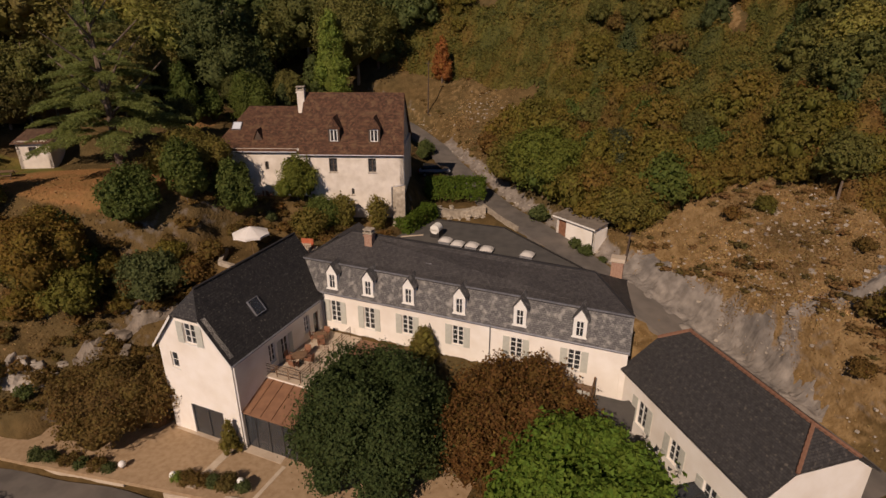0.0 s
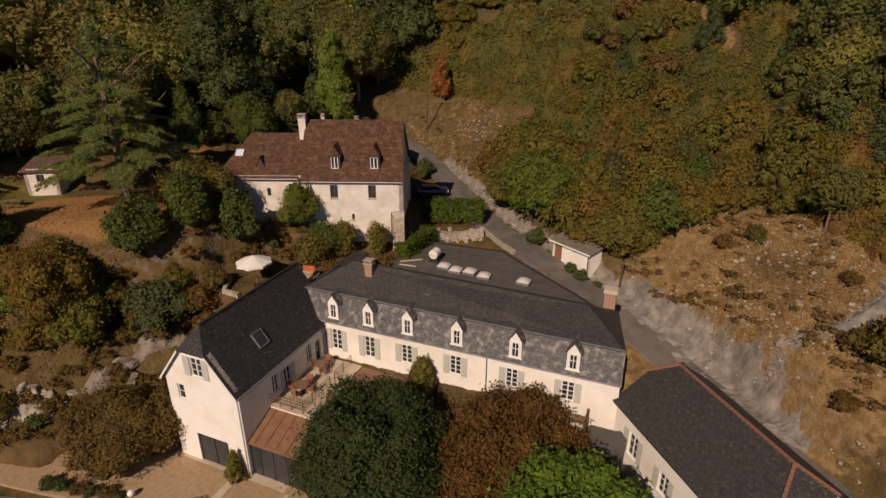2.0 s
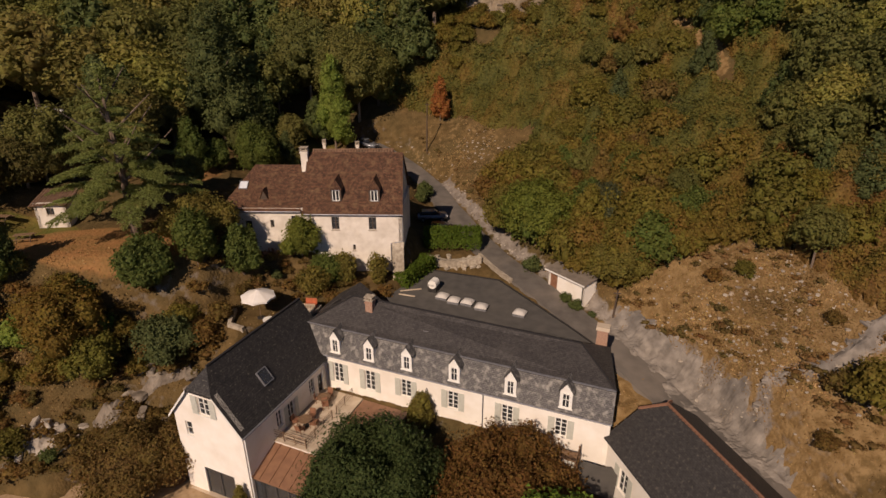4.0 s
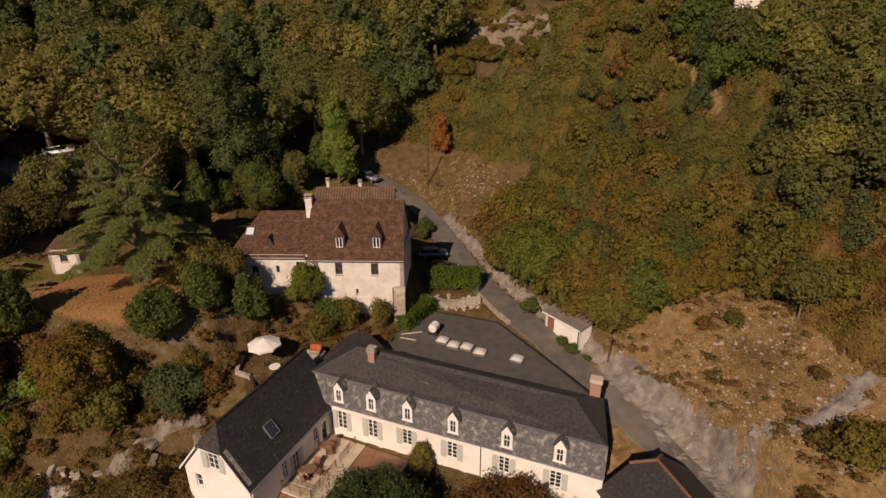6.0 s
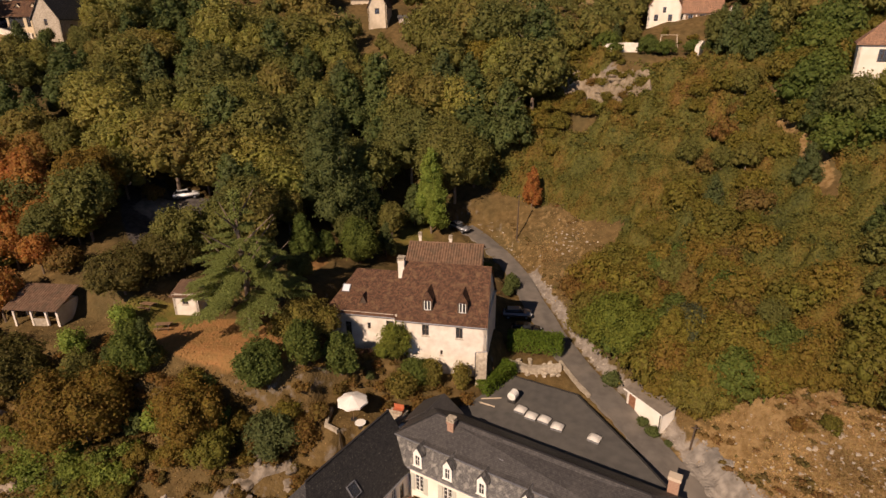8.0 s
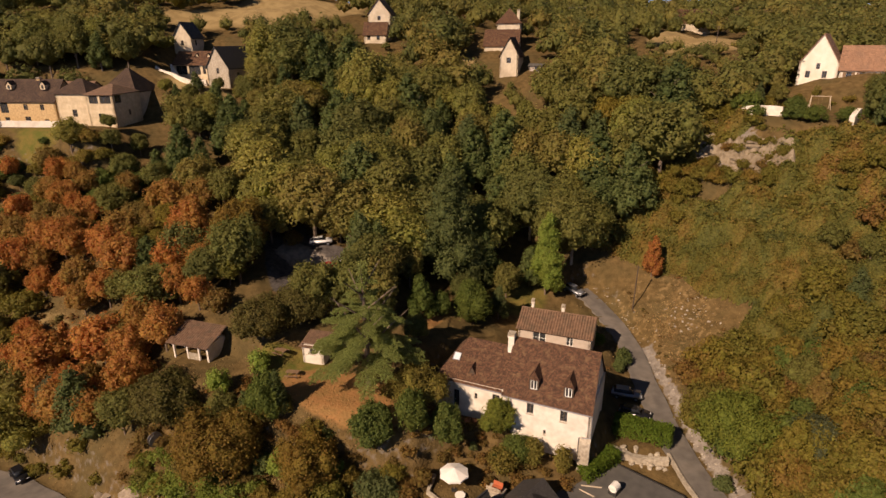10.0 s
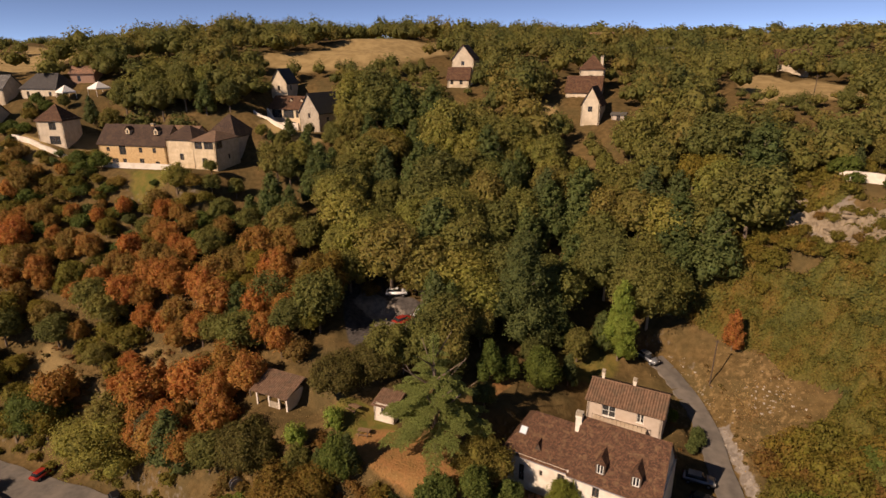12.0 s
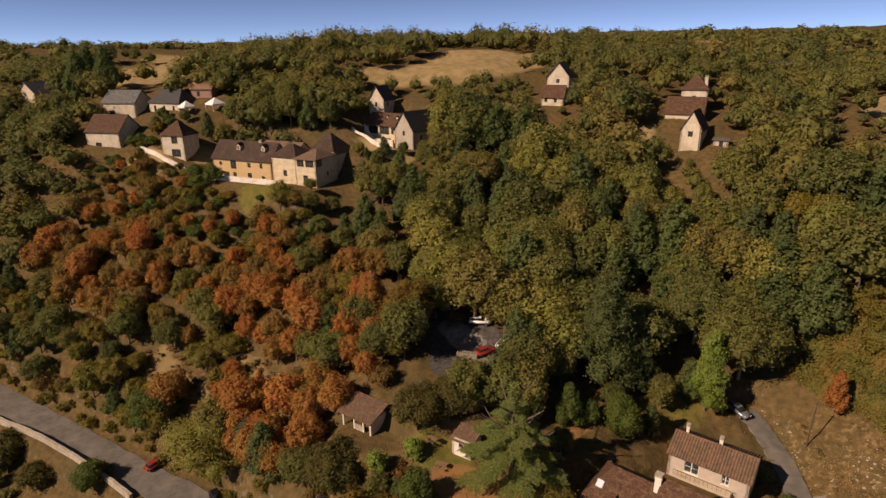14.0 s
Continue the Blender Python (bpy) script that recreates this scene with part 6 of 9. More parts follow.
bench(Matrix.Translation((-43.6, 55.7, gz(-43.6, 55.7))) @ Matrix.Rotation(radians(15), 4, "Z"), "dark wooden picnic bench on the brown lawn")
bench(Matrix.Translation((-47.6, 58.6, gz(-47.6, 58.6))) @ Matrix.Rotation(radians(-5), 4, "Z"), "pale wooden picnic bench beside the hut")


def pole(x, y, h, lean, label):
    p = thing("utility_pole", label, "pole", Matrix.Translation((x, y, gz(x, y) - 0.3)) @ Matrix.Rotation(radians(lean), 4, "Y"))
    bm = bmesh.new()
    tube(bm, (0, 0, 0), (0, 0, h), 0.12, 0.08)
    part("shaft", bm, M_DARKWOOD, p)
    bm = bmesh.new()
    box(bm, -0.4, 0.4, -0.04, 0.04, h - 0.4, h - 0.3)
    part("crossarm", bm, M_DARKWOOD, p)


pole(-2.4, 94.6, 8.5, 1, "tall dark wooden utility pole on the dry slope")
pole(-41, 158, 7, -1, "wooden utility pole beside the stone house")
pole(8, 190, 7, 2, "wooden utility pole in the dry field")
pole(18.5, 53.5, 3.5, 3, "short leaning post beside the drive")


def swing():
    s = thing("garden_swing", "wooden A-frame garden swing on the cliff-top lawn", "swing", Matrix.Translation((26.6, 137.5, gz(26.6, 137.5))))
    for x in (-1.6, 1.6):
        for y in (-0.9, 0.9):
            bm = bmesh.new()
            tube(bm, (x * 1.15, y, 0), (x, 0, 2.6), 0.06)
            part("leg", bm, M_PAVE, s)
    bm = bmesh.new()
    tube(bm, (-1.8, 0, 2.6), (1.8, 0, 2.6), 0.06)
    part("beam", bm, M_PAVE, s)
    bm = bmesh.new()
    box(bm, -0.3, 0.3, -0.12, 0.12, 0.5, 0.55)
    tube(bm, (-0.28, 0, 0.55), (-0.28, 0, 2.56), 0.012)
    tube(bm, (0.28, 0, 0.55), (0.28, 0, 2.56), 0.012)
    part("seat", bm, M_WOOD, s)


swing()


def reel():
    r = thing("cable_reel", "grey round cable reel standing on the bank", "reel", Matrix.Translation((-59.1, 45.3, gz(-59.1, 45.3) + 0.95)) @ Matrix.Rotation(radians(70), 4, "Z"))
    for y in (-0.3, 0.3):
        bm = bmesh.new()
        tube(bm, (0, y - 0.04, 0), (0, y + 0.04, 0), 0.95, seg=24)
        part("flange", bm, M_ZINC, r)
    bm = bmesh.new()
    tube(bm, (0, -0.26, 0), (0, 0.26, 0), 0.45, seg=18)
    part("drum", bm, M_WOOD, r)


reel()


def bicycle():
    b = thing("bicycle", "dark bicycle leaning by the old house's side", "bicycle", Matrix.Translation((-3.0, 84.6, gz(-3.0, 84.6) + 0.36)) @ Matrix.Rotation(radians(60), 4, "Z"))
    for x in (-0.52, 0.52):
        bm = bmesh.new()
        pts = [Vector((x + 0.34 * math.cos(a), 0, 0.34 * math.sin(a))) for a in np.linspace(0, 2 * math.pi, 17)]
        for p, q in zip(pts, pts[1:]):
            tube(bm, p, q, 0.025, seg=5)
        part("wheel", bm, M_TYRE, b)
    bm = bmesh.new()
    for p, q in (((-0.52, 0, 0), (-0.1, 0, 0.0)), ((-0.1, 0, 0), (-0.2, 0, 0.55)), ((-0.2, 0, 0.5), (0.4, 0, 0.55)), ((-0.1, 0, 0), (0.4, 0, 0.5)), ((0.52, 0, 0), (0.38, 0, 0.65))):
        tube(bm, p, q, 0.02, seg=6)
    part("frame", bm, M_DARKMETAL, b)
    bm = bmesh.new()
    tube(bm, (0.38, -0.25, 0.66), (0.38, 0.25, 0.66), 0.015, seg=6)
    part("handlebar", bm, M_DARKMETAL, b)


bicycle()


def log_pile():
    p = thing("log_pile", "stacked split firewood logs beside the track", "firewood", Matrix.Translation((-55.0, 77.6, gz(-55.0, 77.6))) @ Matrix.Rotation(radians(20), 4, "Z"))
    r = random.Random(3)
    for k in range(60):
        bm = bmesh.new()
        row, col = divmod(k, 15)
        tube(bm, (-1.9 + col * 0.26 + 0.13 * (row % 2), -0.5, 0.13 + row * 0.23), (-1.9 + col * 0.26 + 0.13 * (row % 2), 0.5 + r.uniform(-0.1, 0.1), 0.13 + row * 0.23), 0.125, seg=7)
        part("log", bm, M_PALETRUNK, p)


log_pile()

# ---- far village ----
H = simple_house
H("golden_farmhouse", "golden limestone farmhouse with dark brown tiled roof", -152.3, 87.8, 39.8, 15, 20.5, 8, 6.4, 10.8, M_GOLD, M_DARKTILE,
  [(2.4, 3.4, 4.2, 5.2), (3.6, 5.6, 0.2, 2.4), (6.4, 8.4, 3.4, 6.0), (7.0, 8.2, 0.2, 2.4), (12.4, 13.5, 4.1, 5.4), (12.2, 13.6, 0.2, 2.6), (16.6, 17.6, 4.1, 5.4), (17, 18.2, 0.4, 2.0)], chim=[(14.5, 4, 10.8)])
H("pale_stone_house", "pale limestone house with low tiled roof", -132.0, 93.2, 40.5, 14, 8, 8, 7.4, 10.2, M_FACESTONE, M_DARKTILE, [(3.6, 4.8, 2.0, 3.6)], hip=3.4)
H("gallery_house", "pale limestone house with open gallery and orange tiles", -124.0, 94.6, 40.5, 16, 6.5, 10, 7.2, 9.0, M_FACESTONE, M_CLAY,
  [(0.7, 2.8, 5.0, 6.8), (3.3, 5.9, 5.0, 6.8), (2.4, 3.8, 0.6, 2.8)], hip=2.8, side_wins=[(0.6, 3, 5.0, 6.8), (5, 5.8, 2, 3.2)])
H("tall_roofed_house", "pale stone house with steep dark pyramid roof", -130.5, 104.0, 42.0, 14, 9, 10, 5.6, 10.6, M_FARWALL, M_DARKTILE, [(3.6, 4.6, 4.4, 5.8)], hip=4.2)
H("low_outbuilding", "low pale outbuilding between the stone houses", -146.0, 100.0, 41.0, 14, 13, 5, 7.0, 8.6, M_FARWALL, M_CLAY, [(2, 3, 4, 5.4), (6, 7, 4, 5.4)])
H("tiled_house", "stone house with orange tiled roof above a terrace", -132.6, 129.6, 46.5, 4, 11.5, 7, 6.4, 9.6, M_FACESTONE, M_BROWNTILE,
  [(0.8, 4.6, 3.4, 5.8), (5.2, 9.0, 3.4, 5.8), (9.8, 10.8, 3.6, 5.6), (2, 3, 0.2, 2.2), (7, 9.6, 0.1, 2.3)])
H("stone_gable_house", "rubble stone house with steep slate roof, gable forward", -112.2, 128.4, 46.0, 88, 11, 7.6, 6.2, 11.4, M_STONE, M_SPOTTED, [(3, 4, 3.2, 4.6)], gable_wins=[(3.3, 4.2, 4.4, 5.8)])
H("small_steep_house", "small pale house with steep dark roof on the slope", -130.5, 135.5, 55.5, 105, 7, 5.4, 4.4, 8.4, M_FARWALL, M_SPOTTED, [(2, 3, 2, 3.5)], gable_wins=[(2.2, 3, 2, 3.4)])
H("tower_house", "tall narrow cream house with brown tiled roof", -84.8, 170.6, 58.0, 105, 9, 7, 8.4, 12.6, M_FARWALL, M_BROWNTILE, [(2, 3, 3.4, 4.8)], gable_wins=[(3, 4, 6.4, 7.6)])
H("front_porch_house", "low cream house with brown tiled roof", -91.8, 166.2, 57.5, 12, 7.0, 4.0, 3.2, 6.4, M_FARWALL, M_BROWNTILE, [(1, 2, 1.2, 2.6), (4, 5, 1.2, 2.6)])
H("narrow_gable_house", "narrow gabled stone house with brown roof at the wood's edge", -40.9, 158.6, 48.0, 96, 9, 5.0, 6.8, 11.2, M_FARWALL, M_BROWNTILE, [(3, 4, 3, 4.4)], gable_wins=[(1.8, 3.0, 4.6, 6.0)])
H("long_white_house", "white house with brown tiled roof behind the gabled house", -55.0, 172, 53.0, 8, 10, 7, 4.2, 8.4, M_FARWALL, M_BROWNTILE, [(2, 3, 1, 2.5), (6, 7, 1, 2.5)])
H("white_tower", "tall white tower house with pyramid brown roof", -53.0, 178.0, 54.0, 12, 7, 7, 9.6, 13.4, M_FARWALL, M_BROWNTILE, [(3, 4, 6, 7.5)], hip=3.4, chim=[(6.2, 2, 12.6)])
H("concrete_hut", "small concrete hut beside the pole", -38.6, 162.0, 49.6, 5, 3.6, 3, 2.4, 2.8, M_PINKISH, M_FELT, [(1.4, 2.4, 0.2, 1.9)])
H("white_gabled_house", "tall white gabled house with red tiled roof above the cliff", 30.9, 149.6, 49.0, 74, 9, 7.4, 4.6, 10.4, M_WHITEWALL, M_CANAL, (), gable_wins=[(1.5, 2.4, 1.4, 2.8), (4.6, 5.5, 1.4, 2.8), (3.3, 4.0, 3.2, 4.4)])
H("white_side_house", "white house side with red tiled roof and shuttered windows", 31.1, 149.0, 49.0, -12, 8, 7, 3.6, 8.0, M_WHITEWALL, M_CANAL,
  [(1.2, 2.2, 1.2, 2.7), (3.6, 4.6, 1.2, 2.7), (5.8, 7.0, 0.2, 2.5)], shutters=M_WOOD)
H("white_gable_annex", "small white gabled annex with red tiled roof", 40.5, 135.5, 46.4, 70, 7, 5.4, 3.4, 7.0, M_WHITEWALL, M_CANAL, ())
H("hillside_villa", "white villa with red tiled roof and covered terrace", 46.6, 99.6, 42.0, -22, 7.2, 9, 5.4, 8.6, M_WHITEWALL, M_CANAL, [(2.6, 3.8, 2.6, 4.4)], hip=3.0)
H("villa_terrace_wing", "white villa wing with tiled roof over a terrace", 53.4, 96.9, 42.0, -22, 11, 8, 4.6, 7.6, M_WHITEWALL, M_CANAL, [(1.0, 4.6, 1.6, 4.0), (5.4, 9.8, 1.6, 4.0)])
H("grey_barn", "large pale barn with grey slate roof", -208.5, 83.6, 53.0, 30, 11.5, 9, 6.0, 9.6, M_FARWALL, M_LICHEN, [(2, 4, 0.2, 3)])
H("brown_barn", "large pale barn with brown tiled roof, gable end in shade", -196.5, 72.4, 45.2, 28, 11.5, 10.5, 6.4, 11.0, M_FARWALL, M_BROWNTILE, [(3, 5, 0.2, 3)])
H("balcony_house", "pale house with steep brown roof and front balcony", -169.6, 82.4, 45.0, 25, 7.4, 7, 6.8, 10.6, M_FARWALL, M_BROWNTILE, [(3.4, 5.4, 4.0, 6.0), (3, 6, 0.2, 2.4)], hip=3.8)
H("slate_mansion", "pale house with steep slate roof", -197.0, 93.4, 54.4, 16, 13, 9, 4.6, 8.6, M_FARWALL, M_SLATE, [(2, 3, 1.4, 3.4), (6, 7, 1.4, 3.4), (10, 11, 1.4, 3.4)], hip=2.6)
H("pink_house", "small salmon pink house among the trees", -188.0, 103.5, 59.0, 35, 7, 6, 4.0, 6.0, M_BRICK, M_CANAL, [(2, 3, 1.4, 3)])
H("left_edge_house", "small pale gabled house at the field's edge", -268.0, 83.0, 54.5, 110, 9, 8, 5.6, 9.4, M_FARWALL, M_LICHEN, [(2, 3, 1.4, 3)])
H("ridge_house", "distant white house with red roof on the ridge", -84, 290, 70.5, 5, 12, 7, 4.0, 7.6, M_FARWALL, M_CANAL, [(2, 3, 1.4, 3)])
H("slate_cottage", "distant slate-roofed house among trees", -43, 238, 62.5, 5, 9, 7, 4.0, 7.6, M_FARWALL, M_SLATE, [(2, 3, 1.4, 3)])
H("far_farm", "distant brown-roofed farmhouse above the dry field", -4, 254, 60.5, 10, 12, 7, 4.0, 8.6, M_FARWALL, M_BROWNTILE, [(2, 3, 1.4, 3)])


def marquee(x, y, w, label):
    z = gz(x, y)
    m = thing("marquee_tent", label, "tent", Matrix.Translation((x, y, z)), "tents")
    bm = bmesh.new()
    r = w / 2
    base = [(-r, -r, 2.4), (r, -r, 2.4), (r, r, 2.4), (-r, r, 2.4)]
    v = [bm.verts.new(p) for p in base]
    t = bm.verts.new((0, 0, 4.2))
    low = [bm.verts.new((p[0], p[1], 2.0)) for p in base]
    for i in range(4):
        bm.faces.new((v[i], v[(i + 1) % 4], t)), bm.faces.new((v[i], low[i], low[(i + 1) % 4], v[(i + 1) % 4]))
    part("canopy", bm, M_CLOTH, m)
    for p in base:
        bm = bmesh.new()
        tube(bm, (p[0] * 0.97, p[1] * 0.97, 0), (p[0] * 0.97, p[1] * 0.97, 2.3), 0.06)
        part("leg", bm, M_WHITE, m)


marquee(-171.4, 102.0, 4.4, "white pointed marquee tent beside the lane")
marquee(-180.2, 97.2, 3.8, "small white marquee tent beside the house")


def roof_dormer(x, y, z, turn, w, label):
    """A small gabled roof dormer of a village house."""
    d = thing("small_dormer", label, "dormer", Matrix.Translation((x, y, z)) @ Matrix.Rotation(radians(turn), 4, "Z"))
    bm = bmesh.new()
    box(bm, 0, w, 0, 1.6, 0, 1.1)
    prism(bm, [(0, 0.01, 1.1), (w, 0.01, 1.1), (w / 2, 0.01, 1.8)], 0, 1.6)
    part("body", bm, M_FACESTONE, d)
    bm = bmesh.new()
    slab(bm, [(-0.15, -0.15, 1.05), (w / 2, -0.15, 1.95), (w / 2, 1.7, 1.95), (-0.15, 1.7, 1.05)], 0.1)
    slab(bm, [(w / 2, -0.15, 1.95), (w + 0.15, -0.15, 1.05), (w + 0.15, 1.7, 1.05), (w / 2, 1.7, 1.95)], 0.1)
    part("roof", bm, M_DARKTILE, d)
    bm = bmesh.new()
    box(bm, w * 0.25, w * 0.75, -0.03, 0.02, 0.15, 1.0)
    part("pane", bm, M_GLASS, d)


for x, y, z, turn in ((-144.9, 91.2, 48.4, 15), (-136.6, 93.4, 48.4, 15), (-126.5, 131.9, 53.6, 4), (-122.6, 132.2, 53.6, 4)):
    roof_dormer(x, y, z, turn, 1.2, "small gabled roof dormer of the stone house")

# ---- trees ----
rng = np.random.default_rng(7)


def fill_mesh(me, co, tris, tint=None):
    """Fills a mesh with triangles."""
    n = len(tris)
    me.vertices.add(len(co))
    me.vertices.foreach_set("co", np.asarray(co, np.float32).ravel())
    me.loops.add(3 * n)
    me.loops.foreach_set("vertex_index", np.asarray(tris, np.int32).ravel())
    me.polygons.add(n)
    me.polygons.foreach_set("loop_start", np.arange(0, 3 * n, 3, dtype=np.int32))
    if tint is not None:
        me.attributes.new("tint", "FLOAT", "FACE").data.foreach_set("value", np.asarray(tint, np.float32))
    me.update()
    me.shade_smooth()


def leaf_faces(me, co, tint=None):
    """Fills a mesh with loose three-cornered leaf clumps."""
    fill_mesh(me, co, np.arange(len(co)).reshape(-1, 3), tint)


def unit_ball(level):
    bm = bmesh.new()
    bmesh.ops.create_icosphere(bm, subdivisions=level, radius=1.0)
    bm.verts.ensure_lookup_table()
    v = np.array([tuple(q.co) for q in bm.verts])
    f = np.array([[q.index for q in g.verts] for g in bm.faces])
    bm.free()
    return v, f


BALLS = {k: unit_ball(k) for k in (1, 2)}


def foliage(rng, n, lobes, leaf, up=0.3, wild=0.5, level=1, core=0.78):
    """A crown: uneven inner masses of foliage, with loose leaf clumps standing out of them all over."""
    v, f = BALLS[level]
    cos, tris, at = [], [], 0
    for x, y, z, rx, rz in lobes:
        k = rng.uniform(0, 6.283, 4)
        d = 1 + 0.20 * np.sin(v[:, 0] * 3.1 + k[0]) * np.cos(v[:, 1] * 3.4 + k[1]) + 0.13 * np.sin(v[:, 2] * 6.3 + v[:, 0] * 4.7 + k[2]) + rng.normal(0, 0.05, len(v))
        cos.append(v * (core * d)[:, None] * (rx, rx, rz) + (x, y, z))
        tris.append(f + at)
        at += len(v)
    c, nrm, size = lobed(rng, n, lobes, leaf, up, wild)
    me = quads_mesh("tmp", c, nrm, size, rng, dense=1)
    q = np.empty(len(me.vertices) * 3, np.float32)
    me.vertices.foreach_get("co", q)
    bpy.data.meshes.remove(me)
    cos.append(q.reshape(-1, 3))
    tris.append(np.arange(3 * n).reshape(-1, 3) + at)
    return np.concatenate(cos), np.concatenate(tris)


def crown_mesh(name, rng, n, lobes, leaf, wild=0.5, level=1):
    me = bpy.data.meshes.new(name)
    fill_mesh(me, *foliage(rng, n, lobes, leaf, wild=wild, level=level))
    return me


def quads_mesh(name, centre, normal, size, rng, tint=None, dense=2):
    """Many small leaf clumps, each of its own turn and size; dense: clumps for each place."""
    if dense > 1:
        size = np.asarray(size)
        centre = np.concatenate([centre + rng.normal(size=centre.shape) * size[:, None] * (0.9 * (k > 0)) for k in range(dense)])
        normal = np.concatenate([normal + 0.4 * (k > 0) * rng.normal(size=normal.shape) for k in range(dense)])
        size = np.concatenate([size * 0.8] * dense)
        tint = None if tint is None else np.concatenate([tint] * dense)
    n = len(centre)
    normal = normal / np.linalg.norm(normal, axis=1, keepdims=True)
    r = rng.normal(size=(n, 3))
    a = np.cross(normal, r)
    a /= np.linalg.norm(a, axis=1, keepdims=True)
    b = np.cross(normal, a)
    size = np.asarray(size).reshape(-1, 1)
    w = size * rng.uniform(0.6, 1.1, (n, 1))
    co = np.stack([centre - a * w - b * size * 0.6, centre + a * w - b * size * 0.4, centre + a * w * rng.uniform(-0.5, 0.5, (n, 1)) + b * size], 1)
    me = bpy.data.meshes.new(name)
    leaf_faces(me, co.reshape(-1, 3), tint)
    return me


def lobed(rng, n, lobes, leaf, up=0.35, wild=0.7):
    """Leaf clumps over a set of lobes (x, y, z, rx, rz), leaving their inside hollow."""
    lobes = np.asarray(lobes, float)
    area = lobes[:, 3] * (lobes[:, 3] + lobes[:, 4])
    want, n = n, int(n * 3.2)
    pick = rng.choice(len(lobes), n, p=area / area.sum())
    d = rng.normal(size=(n, 3))
    d /= np.linalg.norm(d, axis=1, keepdims=True)
    d[:, 2] = np.where(d[:, 2] < -0.35, -d[:, 2], d[:, 2])
    q = lobes[pick]
    r = 1.0 + 0.19 * rng.normal(size=(n, 1)).clip(-1.2, 2.4)
    ripple = 1 + 0.16 * np.sin(d[:, :1] * 7 + pick[:, None]) * np.cos(d[:, 1:2] * 6 + d[:, 2:3] * 5)
    c = q[:, :3] + d * np.c_[q[:, 3], q[:, 3], q[:, 4]] * r * ripple
    deep = ((c[:, None, :] - lobes[None, :, :3]) / np.stack([lobes[:, 3], lobes[:, 3], lobes[:, 4]], -1)[None]) ** 2
    shown = (deep.sum(-1) > 0.84).all(1)
    order = np.concatenate([np.flatnonzero(shown), np.flatnonzero(~shown)])[:want]
    c, d, pick, q, n = c[order], d[order], pick[order], q[order], want
    mid = np.average(lobes[:, :3], axis=0, weights=area)
    out = c - mid
    out /= np.linalg.norm(out, axis=1, keepdims=True) + 1e-6
    nrm = 0.6 * d + 0.5 * out + 1.4 * wild * rng.normal(size=(n, 3)) + (0, 0, up)
    return c, nrm, leaf * rng.uniform(0.6, 1.35, n)


def crown_lobes(rng, kind, h, w):
    """Lobes of a crown h high and w wide with its foot at z = 0."""
    out = []
    if kind == "round":
        lean = (rng.uniform(-0.08, 0.08) * w, rng.uniform(-0.08, 0.08) * w)
        out.append((0, 0, h * 0.5, w * 0.36, h * 0.34))
        for k in range(24):
            t = (k + rng.uniform(0.2, 0.8)) / 24
            up, a = -0.45 + 1.42 * t, k * 2.4 + rng.uniform(-0.4, 0.4)
            ring = math.sqrt(max(0.0, 1 - min(1, abs(up)) ** 2))
            far = rng.uniform(0.52, 0.84)
            s = w * rng.uniform(0.11, 0.18)
            out.append((w * 0.5 * far * ring * math.cos(a) + lean[0] * t, w * 0.5 * far * ring * math.sin(a) + lean[1] * t, h * (0.54 + 0.44 * up * far), s, s * rng.uniform(1.0, 1.5)))
    elif kind == "tall":
        out.append((0, 0, h * 0.42, w * 0.28, h * 0.30))
        for k in range(22):
            t = (k + rng.uniform(0, 1)) / 22
            a, z = k * 2.4 + rng.uniform(-0.4, 0.4), h * (0.12 + 0.80 * t)
            rad = w * 0.42 * (1 - 0.82 * t ** 1.3) * rng.uniform(0.65, 1.05)
            s = w * (0.19 - 0.09 * t) * rng.uniform(0.8, 1.2)
            out.append((rad * math.cos(a), rad * math.sin(a), z, s, s * 1.4))
        out.append((0, 0, h * 0.92, w * 0.08, h * 0.09))
    elif kind == "dome":
        out.append((0, 0, h * 0.42, w * 0.40, h * 0.46))
        for k in range(38):
            t = (k + rng.uniform(0.2, 0.8)) / 38
            a, z = k * 2.4 + rng.uniform(-0.3, 0.3), h * (0.10 + 0.78 * t)
            rad = w * 0.5 * math.sqrt(max(0.02, 1 - (z / h) ** 2.2)) * rng.uniform(0.72, 0.86)
            s = w * rng.uniform(0.09, 0.14)
            out.append((rad * math.cos(a), rad * math.sin(a), z, s, s * 1.2))
    elif kind == "bush":
        out.append((0, 0, h * 0.4, w * 0.36, h * 0.42))
        for k in range(14):
            a, up = k * 2.4 + rng.uniform(-0.4, 0.4), rng.uniform(-0.1, 1)
            ring = math.sqrt(1 - max(0, up) ** 2) * rng.uniform(0.6, 0.84)
            s = w * rng.uniform(0.11, 0.19)
            out.append((w * 0.5 * ring * math.cos(a), w * 0.5 * ring * math.sin(a), h * (0.34 + 0.46 * up), s, h * rng.uniform(0.16, 0.26)))
    return out


